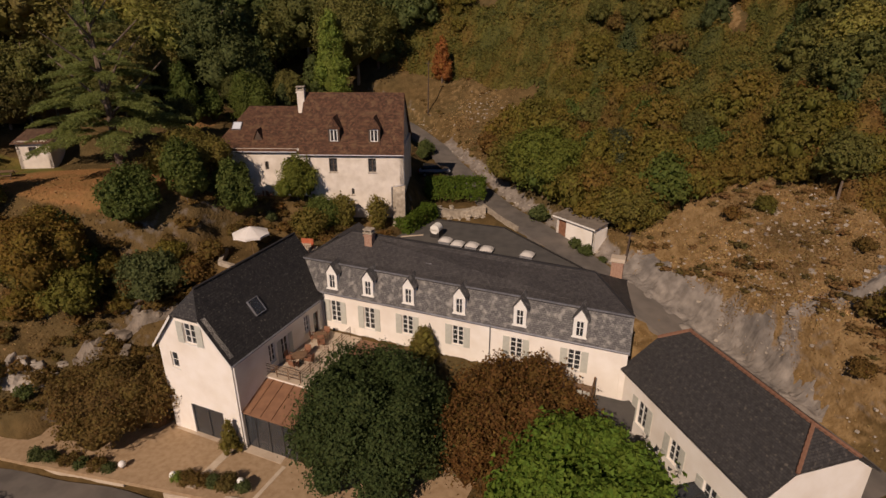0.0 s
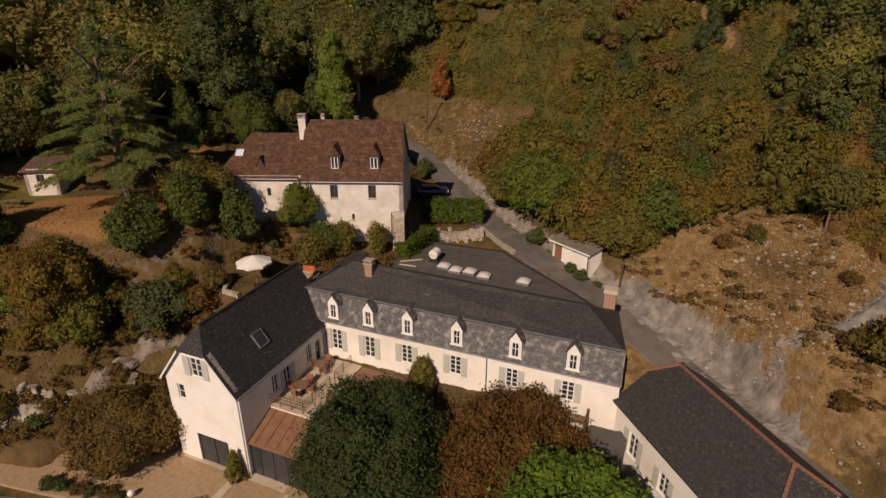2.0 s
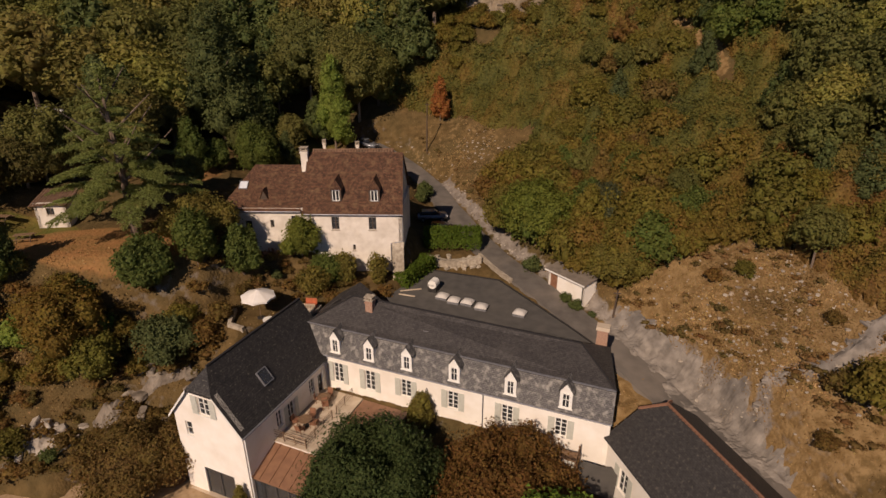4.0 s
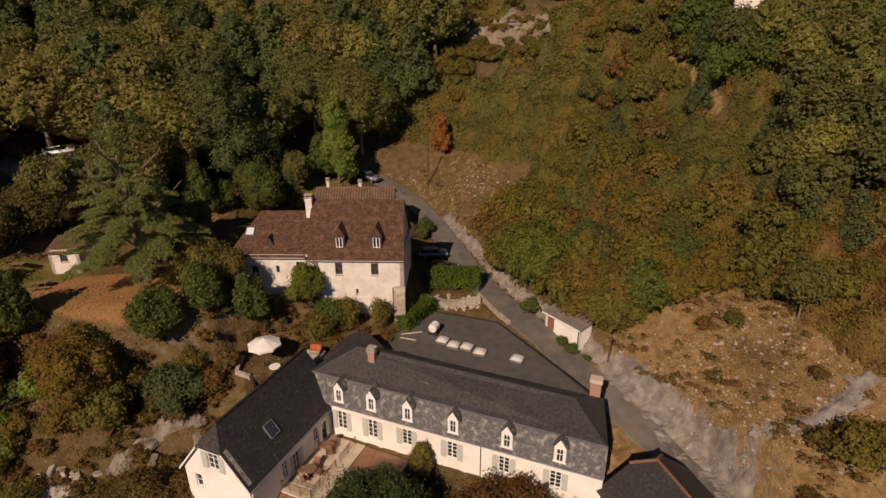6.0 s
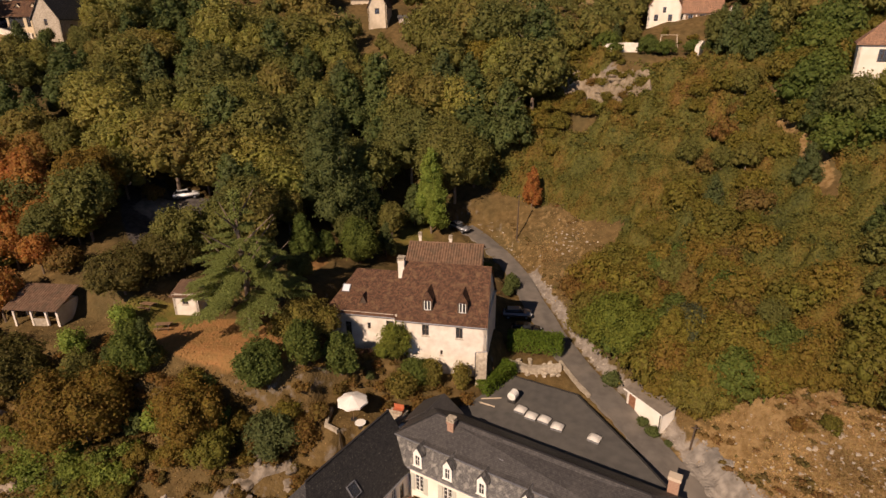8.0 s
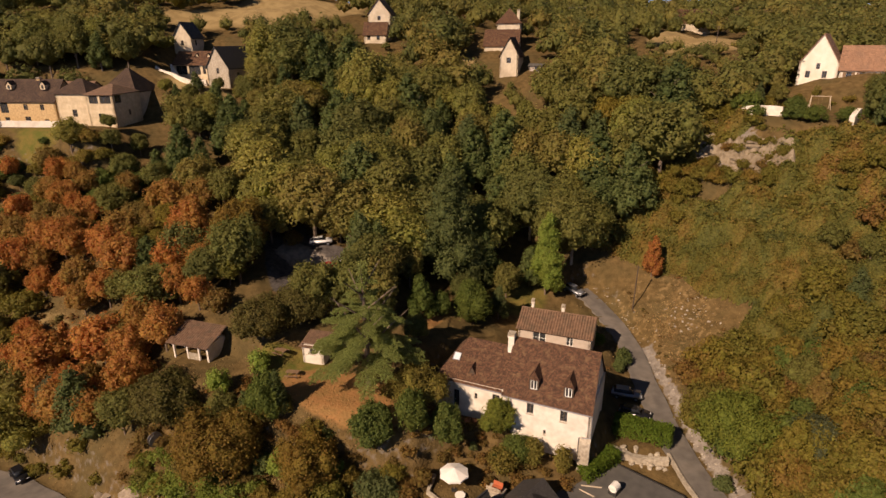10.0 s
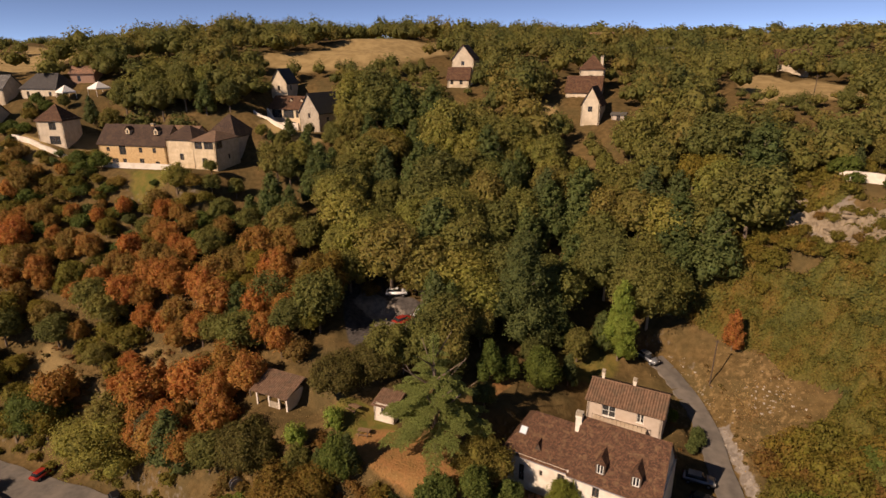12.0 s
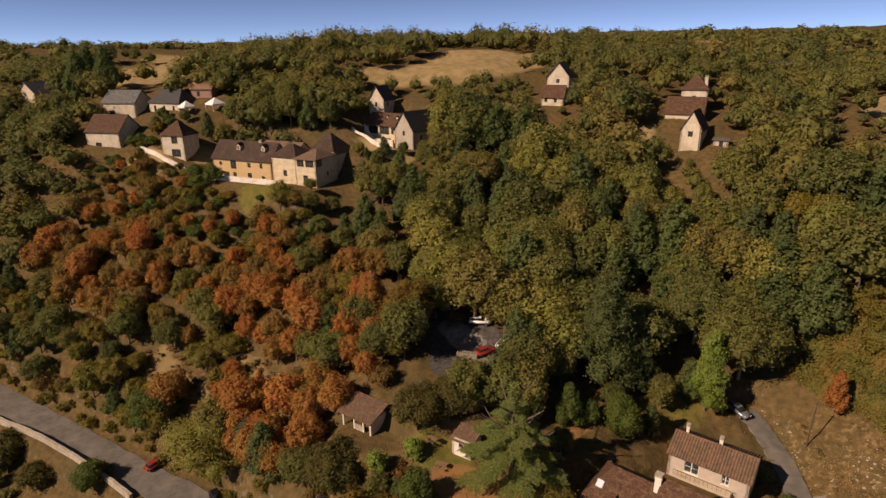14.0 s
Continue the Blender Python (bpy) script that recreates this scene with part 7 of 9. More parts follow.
def trunk_mesh(name, h, r, rng, limbs=5, fork=0.35):
    bm = bmesh.new()
    tip = Vector((rng.uniform(-0.3, 0.3), rng.uniform(-0.3, 0.3), h))
    mid = Vector((rng.uniform(-0.15, 0.15), rng.uniform(-0.15, 0.15), h * 0.5))
    tube(bm, (0, 0, -0.5), mid, r, r * 0.7, 7)
    tube(bm, mid, tip, r * 0.7, r * 0.18, 6)
    for k in range(limbs):
        a, z = k * 2.4 + rng.uniform(0, 1), h * (fork + (0.9 - fork) * k / max(1, limbs))
        s = mid * (z / (h * 0.5)) if z < h * 0.5 else mid.lerp(tip, (z - h * 0.5) / (h * 0.5))
        reach = h * 0.3 * (1.1 - 0.5 * k / limbs)
        tube(bm, s, s + Vector((math.cos(a) * reach, math.sin(a) * reach, reach * 0.9)), r * 0.36, r * 0.08, 5)
    me = bpy.data.meshes.new(name)
    bm.to_mesh(me)
    bm.free()
    return me


def plant(kind_name, label, category, crown_me, trunk_me, crown_mat, trunk_mat):
    """A first tree of its kind: trunk and crown under an Empty at its foot."""
    t = thing(kind_name, label, category, Matrix())
    if trunk_me:
        trunk_me.materials.append(trunk_mat)
        new("trunk", trunk_me).parent = t
    crown_me.materials.append(crown_mat)
    new("crown", crown_me).parent = t
    return t


KINDS = {}


def kind_of(key, name, label, category, shape, h, w, n, leaf, mat_leaf, trunk=0.2, variants=2, bark=None, seed=1, wild=0.5, limbs=5):
    out = []
    for v in range(variants):
        r = np.random.default_rng(seed * 31 + v)
        me = crown_mesh(name + "_crown", r, n, crown_lobes(r, shape, h, w), leaf, wild)
        tm = trunk_mesh(name + "_trunk", h * (0.8 if shape != "bush" else 0.6), trunk, r, limbs) if trunk else None
        out.append((name, label, category, me, tm, mat_leaf, bark or M_TRUNK))
    KINDS[key] = (out, h, w, {})


def put(key, x, y, size=1.0, wide=None, turn=None, sink=0.1, label="", group=""):
    """Plants a tree of the kind; size is its height over the kind's own."""
    protos, h, w, used = KINDS[key]
    v = int(rng.integers(len(protos)))
    turn = rng.uniform(0, 6.283) if turn is None else turn
    m = Matrix.Translation((x, y, gz(x, y) - sink)) @ Matrix.Rotation(turn, 4, "Z")
    if v not in used:
        used[v] = plant(*protos[v])
        ob = used[v]
        ob.scale = (1, 1, 1)
        ob.matrix_world = m @ Matrix.Diagonal((wide or size, wide or size, size, 1))
    else:
        ob = copy_thing(used[v], m)
        ob.scale = (wide or size, wide or size, size)
    tagged(ob, label, "", group)
    return ob


kind_of("oak", "broadleaf_tree", "broad green deciduous tree in early autumn leaf on the wooded slope", "tree", "round", 10.2, 7.5, 2100, 0.22, L_GREEN, 0.22, 5, seed=1)
kind_of("dark", "dark_tree", "tall dark green tree in the shaded wood", "tree", "tall", 11, 6.5, 2000, 0.21, L_DARK, 0.22, 3, seed=2)
kind_of("orange", "autumn_tree", "tree with orange and russet autumn leaves", "tree", "round", 7, 5.6, 1500, 0.17, L_ORANGE, 0.16, 4, seed=3, wild=0.6)
kind_of("yellow", "yellowing_tree", "tree with yellowing autumn leaves", "tree", "round", 7.5, 6, 1700, 0.18, L_YELLOW, 0.18, 3, seed=4)
kind_of("scrub", "scrub_bush", "dense green and rust coloured scrub bush on the hillside", "bush", "bush", 3.2, 4.6, 1080, 0.14, L_SCRUB, 0.08, 4, seed=5, limbs=3)
kind_of("goldscrub", "golden_scrub_bush", "dense golden brown autumn scrub bush on the hillside", "bush", "bush", 3.2, 4.6, 1080, 0.125, L_SCRUBGOLD, 0.08, 3, seed=15, limbs=3)
kind_of("shrub", "garden_shrub", "dark green evergreen garden shrub", "bush", "bush", 2.6, 2.6, 560, 0.13, L_DARK, 0.07, 2, seed=6, limbs=3)




def cedar_mesh(name, h, w, rng):
    """Tiers of flat sprays on long level boughs, with gaps between the tiers."""
    cs, ns, ss = [], [], []
    tiers = 10
    for k in range(tiers):
        t = k / (tiers - 1)
        z = h * (0.26 + 0.68 * t)
        reach = w * 0.5 * (1 - t) ** 0.85
        boughs = 6 if t < 0.6 else 4
        for b in range(boughs):
            a = 6.283 * b / boughs + k * 2.4 + rng.uniform(-0.25, 0.25)
            r1 = reach * rng.uniform(0.78, 1.08) + 0.6
            lift = rng.uniform(-0.5, 0.5)
            for f in range(int(r1 / 0.22)):
                u0 = 0.22 + 0.76 * (f + rng.uniform(0, 1)) / int(r1 / 0.22)
                off = (-1, 1)[f % 2] * rng.uniform(0.7, 1.0)
                ln = r1 * 0.25 * (1.1 - 0.85 * u0) * rng.uniform(0.7, 1.2) + 0.25
                n = int(62 * ln) + 12
                v = rng.uniform(0, 1, n)
                x = u0 * r1 + 0.7 * ln * v + rng.normal(0, 0.07, n)
                y = off * ln * v + rng.normal(0, 0.07, n)
                u = x / r1
                zz = z + lift + 0.14 * r1 * u - 0.22 * r1 * u ** 2.2 + rng.normal(0, 0.03, n) - 0.16 * np.abs(y)
                cs.append(np.c_[x * math.cos(a) - y * math.sin(a), x * math.sin(a) + y * math.cos(a), zz])
                ns.append(rng.normal(0, 0.3, (n, 3)) + (0, 0, 1))
                ss.append(0.088 * rng.uniform(0.6, 1.3, n))
    n = 260
    cs.append(np.c_[rng.normal(0, 0.35, (n, 2)), h * rng.uniform(0.86, 1.02, n)])
    ns.append(rng.normal(0, 0.6, (n, 3)) + (0, 0, 1))
    ss.append(np.full(n, 0.17))
    return quads_mesh(name, np.concatenate(cs), np.concatenate(ns), np.concatenate(ss), rng)


def single(name, label, category, x, y, mesh, material, trunk_h=0.0, trunk_r=0.2, bark=None, z=None, limbs=4):
    r = np.random.default_rng(int(abs(x * 13 + y * 7)))
    t = plant(name, label, category, mesh, trunk_mesh(name + "_trunk", trunk_h, trunk_r, r, limbs) if trunk_h else None, material, bark or M_TRUNK)
    t.matrix_world = Matrix.Translation((x, y, (gz(x, y) if z is None else z) - 0.1))
    return t


def made(name, label, category, x, y, shape, h, w, n, leaf, material, trunk_r=0.18, seed=3, bark=None, wild=0.5, limbs=4, z=None):
    r = np.random.default_rng(seed)
    me = crown_mesh(name + "_crown", r, int(n * 1.7), crown_lobes(r, shape, h, w), leaf * 0.8, wild, 2)
    return single(name, label, category, x, y, me, material, h * 0.75 if trunk_r else 0, trunk_r or 0.1, bark, z, limbs)


kind_of("light", "light_green_tree", "light green broadleaf tree in the wood", "tree", "round", 10.2, 7.5, 2100, 0.22, L_LIGHT, 0.22, 3, seed=9)
kind_of("darkbush", "dense_green_bush", "dense rounded green bush on the hilltop", "bush", "bush", 3.6, 5.0, 1200, 0.16, L_MID, 0.1, 2, seed=10, limbs=3)
kind_of("bright", "bright_shrub", "small bright green shrub on the lawn's edge", "bush", "bush", 3.6, 3.4, 700, 0.12, L_BRIGHT, 0.08, 2, seed=11, limbs=3)
kind_of("rust", "rust_shrub", "rust brown autumn shrub on the bank", "bush", "bush", 3.0, 3.8, 700, 0.13, L_RUST, 0.08, 3, seed=12, limbs=3)
kind_of("red", "red_autumn_tree", "slender tree with bright orange-red leaves", "tree", "tall", 7.5, 3.6, 700, 0.15, L_RED, 0.12, 2, seed=13)

# single trees: the cedar, the trees of the court and along the drive
single("cedar_tree", "large old cedar with wide level boughs on the lawn", "tree", -32.8, 57.4, cedar_mesh("cedar_crown", 17.4, 15.0, np.random.default_rng(4)), L_CEDAR, 16.8, 0.45, limbs=9)
made("laurel_tree", "broad dense dark green laurel tree in the court", "tree", -5.0, 33.4, "dome", 8.5, 11.4, 15000, 0.145, L_LAUREL, 0.3, 21, z=0.0, wild=0.5)
made("purple_plum_tree", "broad brown-red leaved tree in the court", "tree", 5.3, 33.3, "dome", 6.9, 11.4, 13000, 0.145, L_BROWN, 0.25, 22, z=0.6, wild=0.9)
made("chestnut_tree", "bright green leafy chestnut tree in the court", "tree", 8.3, 25.5, "dome", 7.5, 11.0, 8000, 0.24, L_CHESTNUT, 0.3, 23, z=0.6, wild=0.55)
made("tall_dark_tree", "tall dense dark green tree behind the cedar", "tree", -33.4, 88.2, "tall", 20, 12.0, 5750, 0.25, L_TALLDARK, 0.4, 24)
made("pale_trunked_tree", "broad tree with several pale trunks above the drive", "tree", -14.5, 102.8, "round", 14.5, 14, 4830, 0.26, L_GREEN, 0.3, 25, bark=M_PALETRUNK, limbs=8)
made("pale_trunked_tree", "broad tree with several pale trunks above the drive", "tree", -23.5, 106.5, "round", 14, 13, 4140, 0.26, L_GREEN, 0.3, 26, bark=M_PALETRUNK, limbs=8)
made("pale_green_tree", "slender bright yellow-green tree beside the annex", "tree", -17.4, 94.2, "tall", 15.0, 6.6, 4140, 0.19, L_BRIGHT, 0.2, 27)
made("round_evergreen", "round dense green tree on the lawn behind the house", "tree", -25.6, 78.3, "bush", 7.2, 6.4, 2989, 0.16, L_MID, 0.2, 28)
made("conical_shrub", "upright green garden shrub", "bush", -32.7, 74.2, "tall", 7.0, 4.6, 1724, 0.16, L_MID, 0.15, 29)
made("conical_shrub", "upright green garden shrub", "bush", -30.2, 76.6, "bush", 4.2, 3.4, 1035, 0.16, L_MID, 0.12, 30)
for x, y, h, w, sd in ((-24.0, 51.9, 6.0, 3.8, 31), (-20.6, 54.4, 5.4, 4.2, 32), (-28.4, 50.2, 6.0, 5.2, 33), (-42.6, 48.6, 6.4, 4.8, 34), (-26.2, 46.9, 4.6, 6.4, 35)):
    made("evergreen_shrub", "tall dark evergreen shrub on the bank below the lawn", "bush", x, y, "bush", h, w, 1900, 0.18, L_MID if sd != 35 else L_DARK, 0.12, sd)
made("olive_shrub", "broad olive green shrub at the old house's corner", "bush", -25.2, 56.6, "bush", 5.2, 8.0, 2530, 0.16, L_OLIVE, 0.15, 36)
made("golden_tree", "broad tree with golden brown autumn leaves on the bank", "tree", -46.4, 44.0, "round", 7.6, 11.4, 4370, 0.21, L_GOLD, 0.25, 37)
made("golden_tree", "airy tree with yellowing leaves on the bank", "tree", -34.6, 45.4, "round", 7.2, 7.6, 1900, 0.17, L_GOLD, 0.16, 67)
made("young_tree", "small young green tree on a thin trunk", "tree", -38.2, 45.4, "round", 4.6, 3.6, 804, 0.16, L_BRIGHT, 0.07, 38)
made("dark_bank_tree", "broad dark olive tree below the shelter", "tree", -58.6, 47.6, "round", 6.6, 9.5, 3219, 0.21, L_DARKOLIVE, 0.25, 39)
made("rounded_shrubbery", "large rounded dark shrub beside the hut", "bush", -51.2, 59.6, "bush", 6.6, 8.6, 3449, 0.19, L_DARKOLIVE, 0.2, 40)
made("rounded_shrubbery", "large rounded dark shrub beside the hut", "bush", -47.6, 63.8, "bush", 6.4, 8.0, 2530, 0.19, L_DARKOLIVE, 0.2, 41)
made("golden_tree", "tall tree with golden autumn leaves beside the track", "tree", -66.8, 74.6, "round", 11.5, 9.0, 2989, 0.22, L_GOLD, 0.2, 42)
made("orange_tree", "tall tree with orange autumn leaves beside the track", "tree", -75.5, 73.4, "tall", 11.5, 8.2, 2760, 0.22, L_ORANGE, 0.2, 43)
made("brown_tree", "broad brown-green tree over the parked cars", "tree", -55.2, 88.2, "round", 10.0, 12.0, 3219, 0.24, L_OLIVE, 0.25, 44)
made("light_green_tree", "light green tree in the wood", "tree", -68.0, 91.0, "round", 12, 10.5, 2989, 0.24, L_LIGHT, 0.25, 45)
made("light_green_tree", "broad light green tree in the wood", "tree", -57.5, 104, "round", 14, 16, 4370, 0.26, L_LIGHT, 0.3, 46)
made("light_green_tree", "broad green tree on the road's verge", "tree", -92.0, 44.6, "bush", 10.5, 16, 4830, 0.22, L_LIGHT, 0.3, 47)
made("grey_shrub", "grey-green leafy shrub on the verge", "bush", -81.8, 48.4, "bush", 6.0, 7.6, 1839, 0.19, L_GREY, 0.15, 48)
made("dark_verge_tree", "dark green tree on the road's verge", "tree", -111.0, 43.5, "bush", 8.0, 11.5, 2989, 0.22, L_MID, 0.25, 49)
made("parapet_shrub", "round green shrub beside the road parapet", "bush", -109.4, 29.6, "bush", 5.4, 7.4, 2070, 0.19, L_MID, 0.15, 50)
made("parapet_shrub", "round green shrub beside the road parapet", "bush", -138, 22.6, "bush", 7.0, 11, 2530, 0.22, L_DARKOLIVE, 0.15, 51)
made("parapet_shrub", "round green shrub beside the road parapet", "bush", -124, 24.2, "bush", 4.0, 8, 1724, 0.21, L_DARKOLIVE, 0.15, 52)
made("green_hill_tree", "dense green tree at the foot of the scrub hillside", "tree", 12.4, 67.8, "bush", 7.4, 10.0, 4140, 0.18, L_GREENHILL, 0.2, 53)
made("green_hill_tree", "dense green tree at the foot of the scrub hillside", "tree", 9.2, 71.6, "bush", 6.2, 7.6, 2760, 0.18, L_OLIVE, 0.2, 54)
made("golden_shrub", "golden yellow autumn shrub beside the shed", "bush", 17.6, 64.6, "tall", 7.6, 5.6, 1954, 0.16, L_YELLOW, 0.12, 55)
made("golden_shrub", "orange-gold autumn shrub on the hillside", "bush", 21.0, 73.0, "tall", 6.6, 3.4, 1150, 0.16, L_ORANGE, 0.12, 56)
made("hillside_bush", "large olive bush hiding the shed's end", "bush", 19.4, 57.6, "bush", 4.8, 6.6, 2300, 0.16, L_OLIVE, 0.1, 57)
made("hillside_bush", "dark green bush on the hillside", "bush", 19.6, 66.5, "bush", 5.8, 5.4, 1839, 0.16, L_GREY, 0.1, 58)
made("orange_tree", "slender tree with pale orange leaves above the dry slope", "tree", -0.2, 100.6, "tall", 7.6, 3.6, 1400, 0.18, L_RED, 0.12, 59)
made("front_shrub", "large sprawling brown-green shrub against the wing", "bush", -26.6, 37.8, "bush", 5.6, 9.6, 4830, 0.14, L_RUST, 0.15, 60)
made("front_shrub", "large sprawling brown-green shrub against the wing", "bush", -22.6, 38.6, "bush", 4.4, 5.0, 2530, 0.14, L_RUST, 0.12, 61)
made("climbing_rose", "leafy climber on the wing's corner", "bush", -16.1, 34.5, "tall", 3.3, 1.6, 690, 0.09, L_OLIVE, 0.04, 62)
made("climber", "dense green climber against the old house", "bush", -15.4, 58.6, "bush", 4.8, 4.2, 2300, 0.13, L_GREENHILL, 0.08, 63)
made("climber", "dense green climber against the old house", "bush", -12.6, 57.6, "bush", 3.8, 4.4, 1839, 0.13, L_MID, 0.08, 64)
made("corner_vine", "thin vine climbing the old house's wall", "bush", -14.3, 59.5, "tall", 5.0, 1.1, 482, 0.10, L_GREENHILL, 0.04, 65, z=12.0)
made("court_climber", "young leafy shrub by the long house's wall", "bush", -1.6, 40.6, "tall", 3.2, 2.6, 804, 0.10, L_OLIVE, 0.05, 66, z=4.4)


def spiky(name, label, x, y, h, w, n, material, seed):
    """A fountain of upright narrow leaves."""
    r = np.random.default_rng(seed)
    a, rad = r.uniform(0, 6.283, n), w * 0.5 * np.sqrt(r.uniform(0, 1, n))
    t = r.uniform(0.15, 1, n)
    c = np.c_[np.cos(a) * rad * (0.35 + 0.65 * t), np.sin(a) * rad * (0.35 + 0.65 * t), h * t * (1 - 0.35 * (rad / (w * 0.5)) ** 2)]
    nrm = np.c_[np.cos(a), np.sin(a), 0.25 + 0 * a] + 0.5 * r.normal(size=(n, 3))
    return single(name, label, "shrub", x, y, quads_mesh(name, c, nrm, 0.17 * r.uniform(0.6, 1.3, n), r), material)


spiky("spiky_shrub", "upright spiky grey-green shrub before the old house", -10.5, 57.6, 4.1, 3.0, 1500, L_OLIVE, 1)
spiky("spiky_shrub", "upright spiky grey-green shrub before the old house", -6.9, 57.8, 3.8, 2.6, 1300, L_OLIVE, 2)
spiky("spiky_shrub", "upright spiky grey-green shrub before the old house", -13.6, 55.4, 3.2, 4.4, 1700, L_OLIVE, 3)


def hedge(name, label, a, b, depth, h, n, material, seed):
    r = np.random.default_rng(seed)
    a, b = Vector((*a, 0)), Vector((*b, 0))
    d = b - a
    length, d = d.length, d.normalized()
    nn = Vector((-d.y, d.x, 0))
    face = r.integers(0, 5, n)
    face[face == 4] = 2
    u, v = r.uniform(0, length, n), r.uniform(0, 1, n)
    s = np.where(face == 0, -0.5, np.where(face == 1, 0.5, r.uniform(-0.5, 0.5, n))) * depth
    z = np.where(face == 2, h, np.where(face == 3, r.uniform(0.1, h, n), v * h))
    u = np.where(face == 3, np.where(v < 0.5, 0, length), u)
    nx = np.where(face == 0, -1.0, np.where(face == 1, 1.0, 0))
    nu = np.where(face == 3, np.where(v < 0.5, -1.0, 1.0), 0)
    c = np.c_[u * d.x + s * nn.x, u * d.y + s * nn.y, z] + r.normal(0, 0.06, (n, 3))
    nrm = np.c_[nx * nn.x + nu * d.x, nx * nn.y + nu * d.y, np.where(face == 2, 1.0, 0.15)] + 0.4 * r.normal(size=(n, 3))
    return single(name, label, "hedge", a.x, a.y, quads_mesh(name, c, nrm, 0.15 * r.uniform(0.6, 1.3, n), r), material)


hedge("clipped_hedge", "bright green clipped hedge above the retaining wall", (-1.9, 67.6), (5.0, 67.4), 1.7, 2.3, 4200, L_HEDGE, 1)
hedge("low_hedge", "low green hedge beside the buttress and felt roof", (-4.4, 58.2), (-1.4, 63.4), 1.7, 1.9, 2400, L_HEDGE, 2)
hedge("low_hedge", "low clipped hedge behind the annex", (-11.5, 86.6), (-6.0, 84.8), 1.4, 1.2, 1500, L_HEDGE, 3)
hedge("low_hedge", "low clipped hedge before the far stone house", (-62.0, 154.0), (-47.0, 155.0), 2.0, 1.6, 1500, L_MID, 4)

# ---- woods and scrub ----
class Stuff:
    """Far or countless plants gathered into one mesh."""

    def __init__(self, shape, h, w, n, leaf, seed, variants=4, few=5):
        self.base = []
        for v in range(variants):
            r = np.random.default_rng(seed * 17 + v)
            self.base.append(foliage(r, n, crown_lobes(r, shape, h, w)[:few], leaf))
        self.co, self.tris, self.tint, self.at = [], [], [], 0

    def add(self, x, y, size, tint, wide=None, z=None):
        b, f = self.base[int(rng.integers(len(self.base)))]
        a = rng.uniform(0, 6.283)
        c, s = math.cos(a), math.sin(a)
        wide = wide or size
        q = np.empty_like(b)
        q[:, 0] = (b[:, 0] * c - b[:, 1] * s) * wide + x
        q[:, 1] = (b[:, 0] * s + b[:, 1] * c) * wide + y
        q[:, 2] = b[:, 2] * size + (gz(x, y) if z is None else z) - 0.15
        self.co.append(q)
        self.tris.append(f + self.at)
        self.at += len(b)
        self.tint.append(np.full(len(f), tint, np.float32))

    def build(self, name, label, category, material):
        me = bpy.data.meshes.new(name)
        fill_mesh(me, np.concatenate(self.co), np.concatenate(self.tris), np.concatenate(self.tint))
        me.materials.append(material)
        return tagged(new(name, me), label, category, kind="stuff")


DRIVE_PTS = np.array([tuple(p) for p in spread(DRIVE, 2.0)])
LOWER_PTS = np.array([tuple(p) for p in spread(LOWER_ROAD, 3.0)])


def near_road(x, y):
    return (np.hypot(DRIVE_PTS[:, 0] - x, DRIVE_PTS[:, 1] - y).min(), np.hypot(LOWER_PTS[:, 0] - x, LOWER_PTS[:, 1] - y).min())


CLEAR = [(-34.5, 55.5, 11.5, 5.6), (-43.5, 60, 4, 3.5), (-57.5, 54.5, 6.5, 5), (-15, 64, 14, 7), (-11.5, 79, 9, 8), (-2, 73, 7, 7), (-19, 50, 4.5, 4), (1.0, 90, 7.5, 10.5),
         (-53, 75, 6.5, 5), (-61, 77, 3.0, 6), (-51.5, 81, 4.5, 5), (-35, 111, 3.5, 7), (-31, 76, 2.5, 6), (-138, 92, 20, 13), (-126, 106, 9, 8), (-121, 131, 14, 9), (27, 130, 14, 9), (38, 151, 12, 12), (-47, 166, 11, 13), (-88, 171, 7, 8), (-131, 138, 5, 6), (-172, 86, 12, 10), (-192, 80, 14, 13), (-200, 90, 14, 10), (-174, 100, 12, 6), (56, 102, 11, 7), (-52, 181, 6, 7), (-268, 86, 10, 9), (9, 117, 7, 5),
         (-14, 41, 12, 14), (8, 44, 22, 12), (8, 54, 12, 8), (15, 58, 4.5, 4.5), (-13, 92, 3.5, 4), (-26, 72, 7, 4), (-33, 80, 3, 9)]
OPEN_FIELDS = [(-104, 49.5, 7, 3.0), (-87, 56, 6, 3.0), (-119, 50, 6, 3.2), (-97, 58, 4, 2), (-270, 128, 52, 30), (-300, 180, 60, 30), (-138, 195, 24, 36), (-104, 305, 24, 9), (5, 212, 18, 25), (-160, 92, 8, 5), (-150, 155, 12, 6)]


def is_clear(x, y, grow=0.0):
    return any(((x - a) / (max(0.5, c + grow))) ** 2 + ((y - b) / max(0.5, d + grow)) ** 2 < 1 for a, b, c, d in CLEAR) or \
        any(((x - a) / c) ** 2 + ((y - b) / d) ** 2 < 1 for a, b, c, d in OPEN_FIELDS)


# What stands low before the village houses: (x, y, half width).
SEEN = [(-142, 92, 12), (-121, 98, 11), (-121, 128, 14), (-130, 136, 4.5), (-88, 169, 5.5), (-43, 160, 5), (-50, 173, 6), (30, 150, 9), (40, 146, 8), (52, 98, 10), (-190, 76, 9), (-166, 84, 7),
        (-203, 87, 9), (-189, 95, 9), (-174, 99, 7), (-186, 105, 5), (-268, 84, 7), (27, 133, 4), (-38, 162, 4), (-64, 55, 6), (-45, 60, 4), (12, 119, 8)]


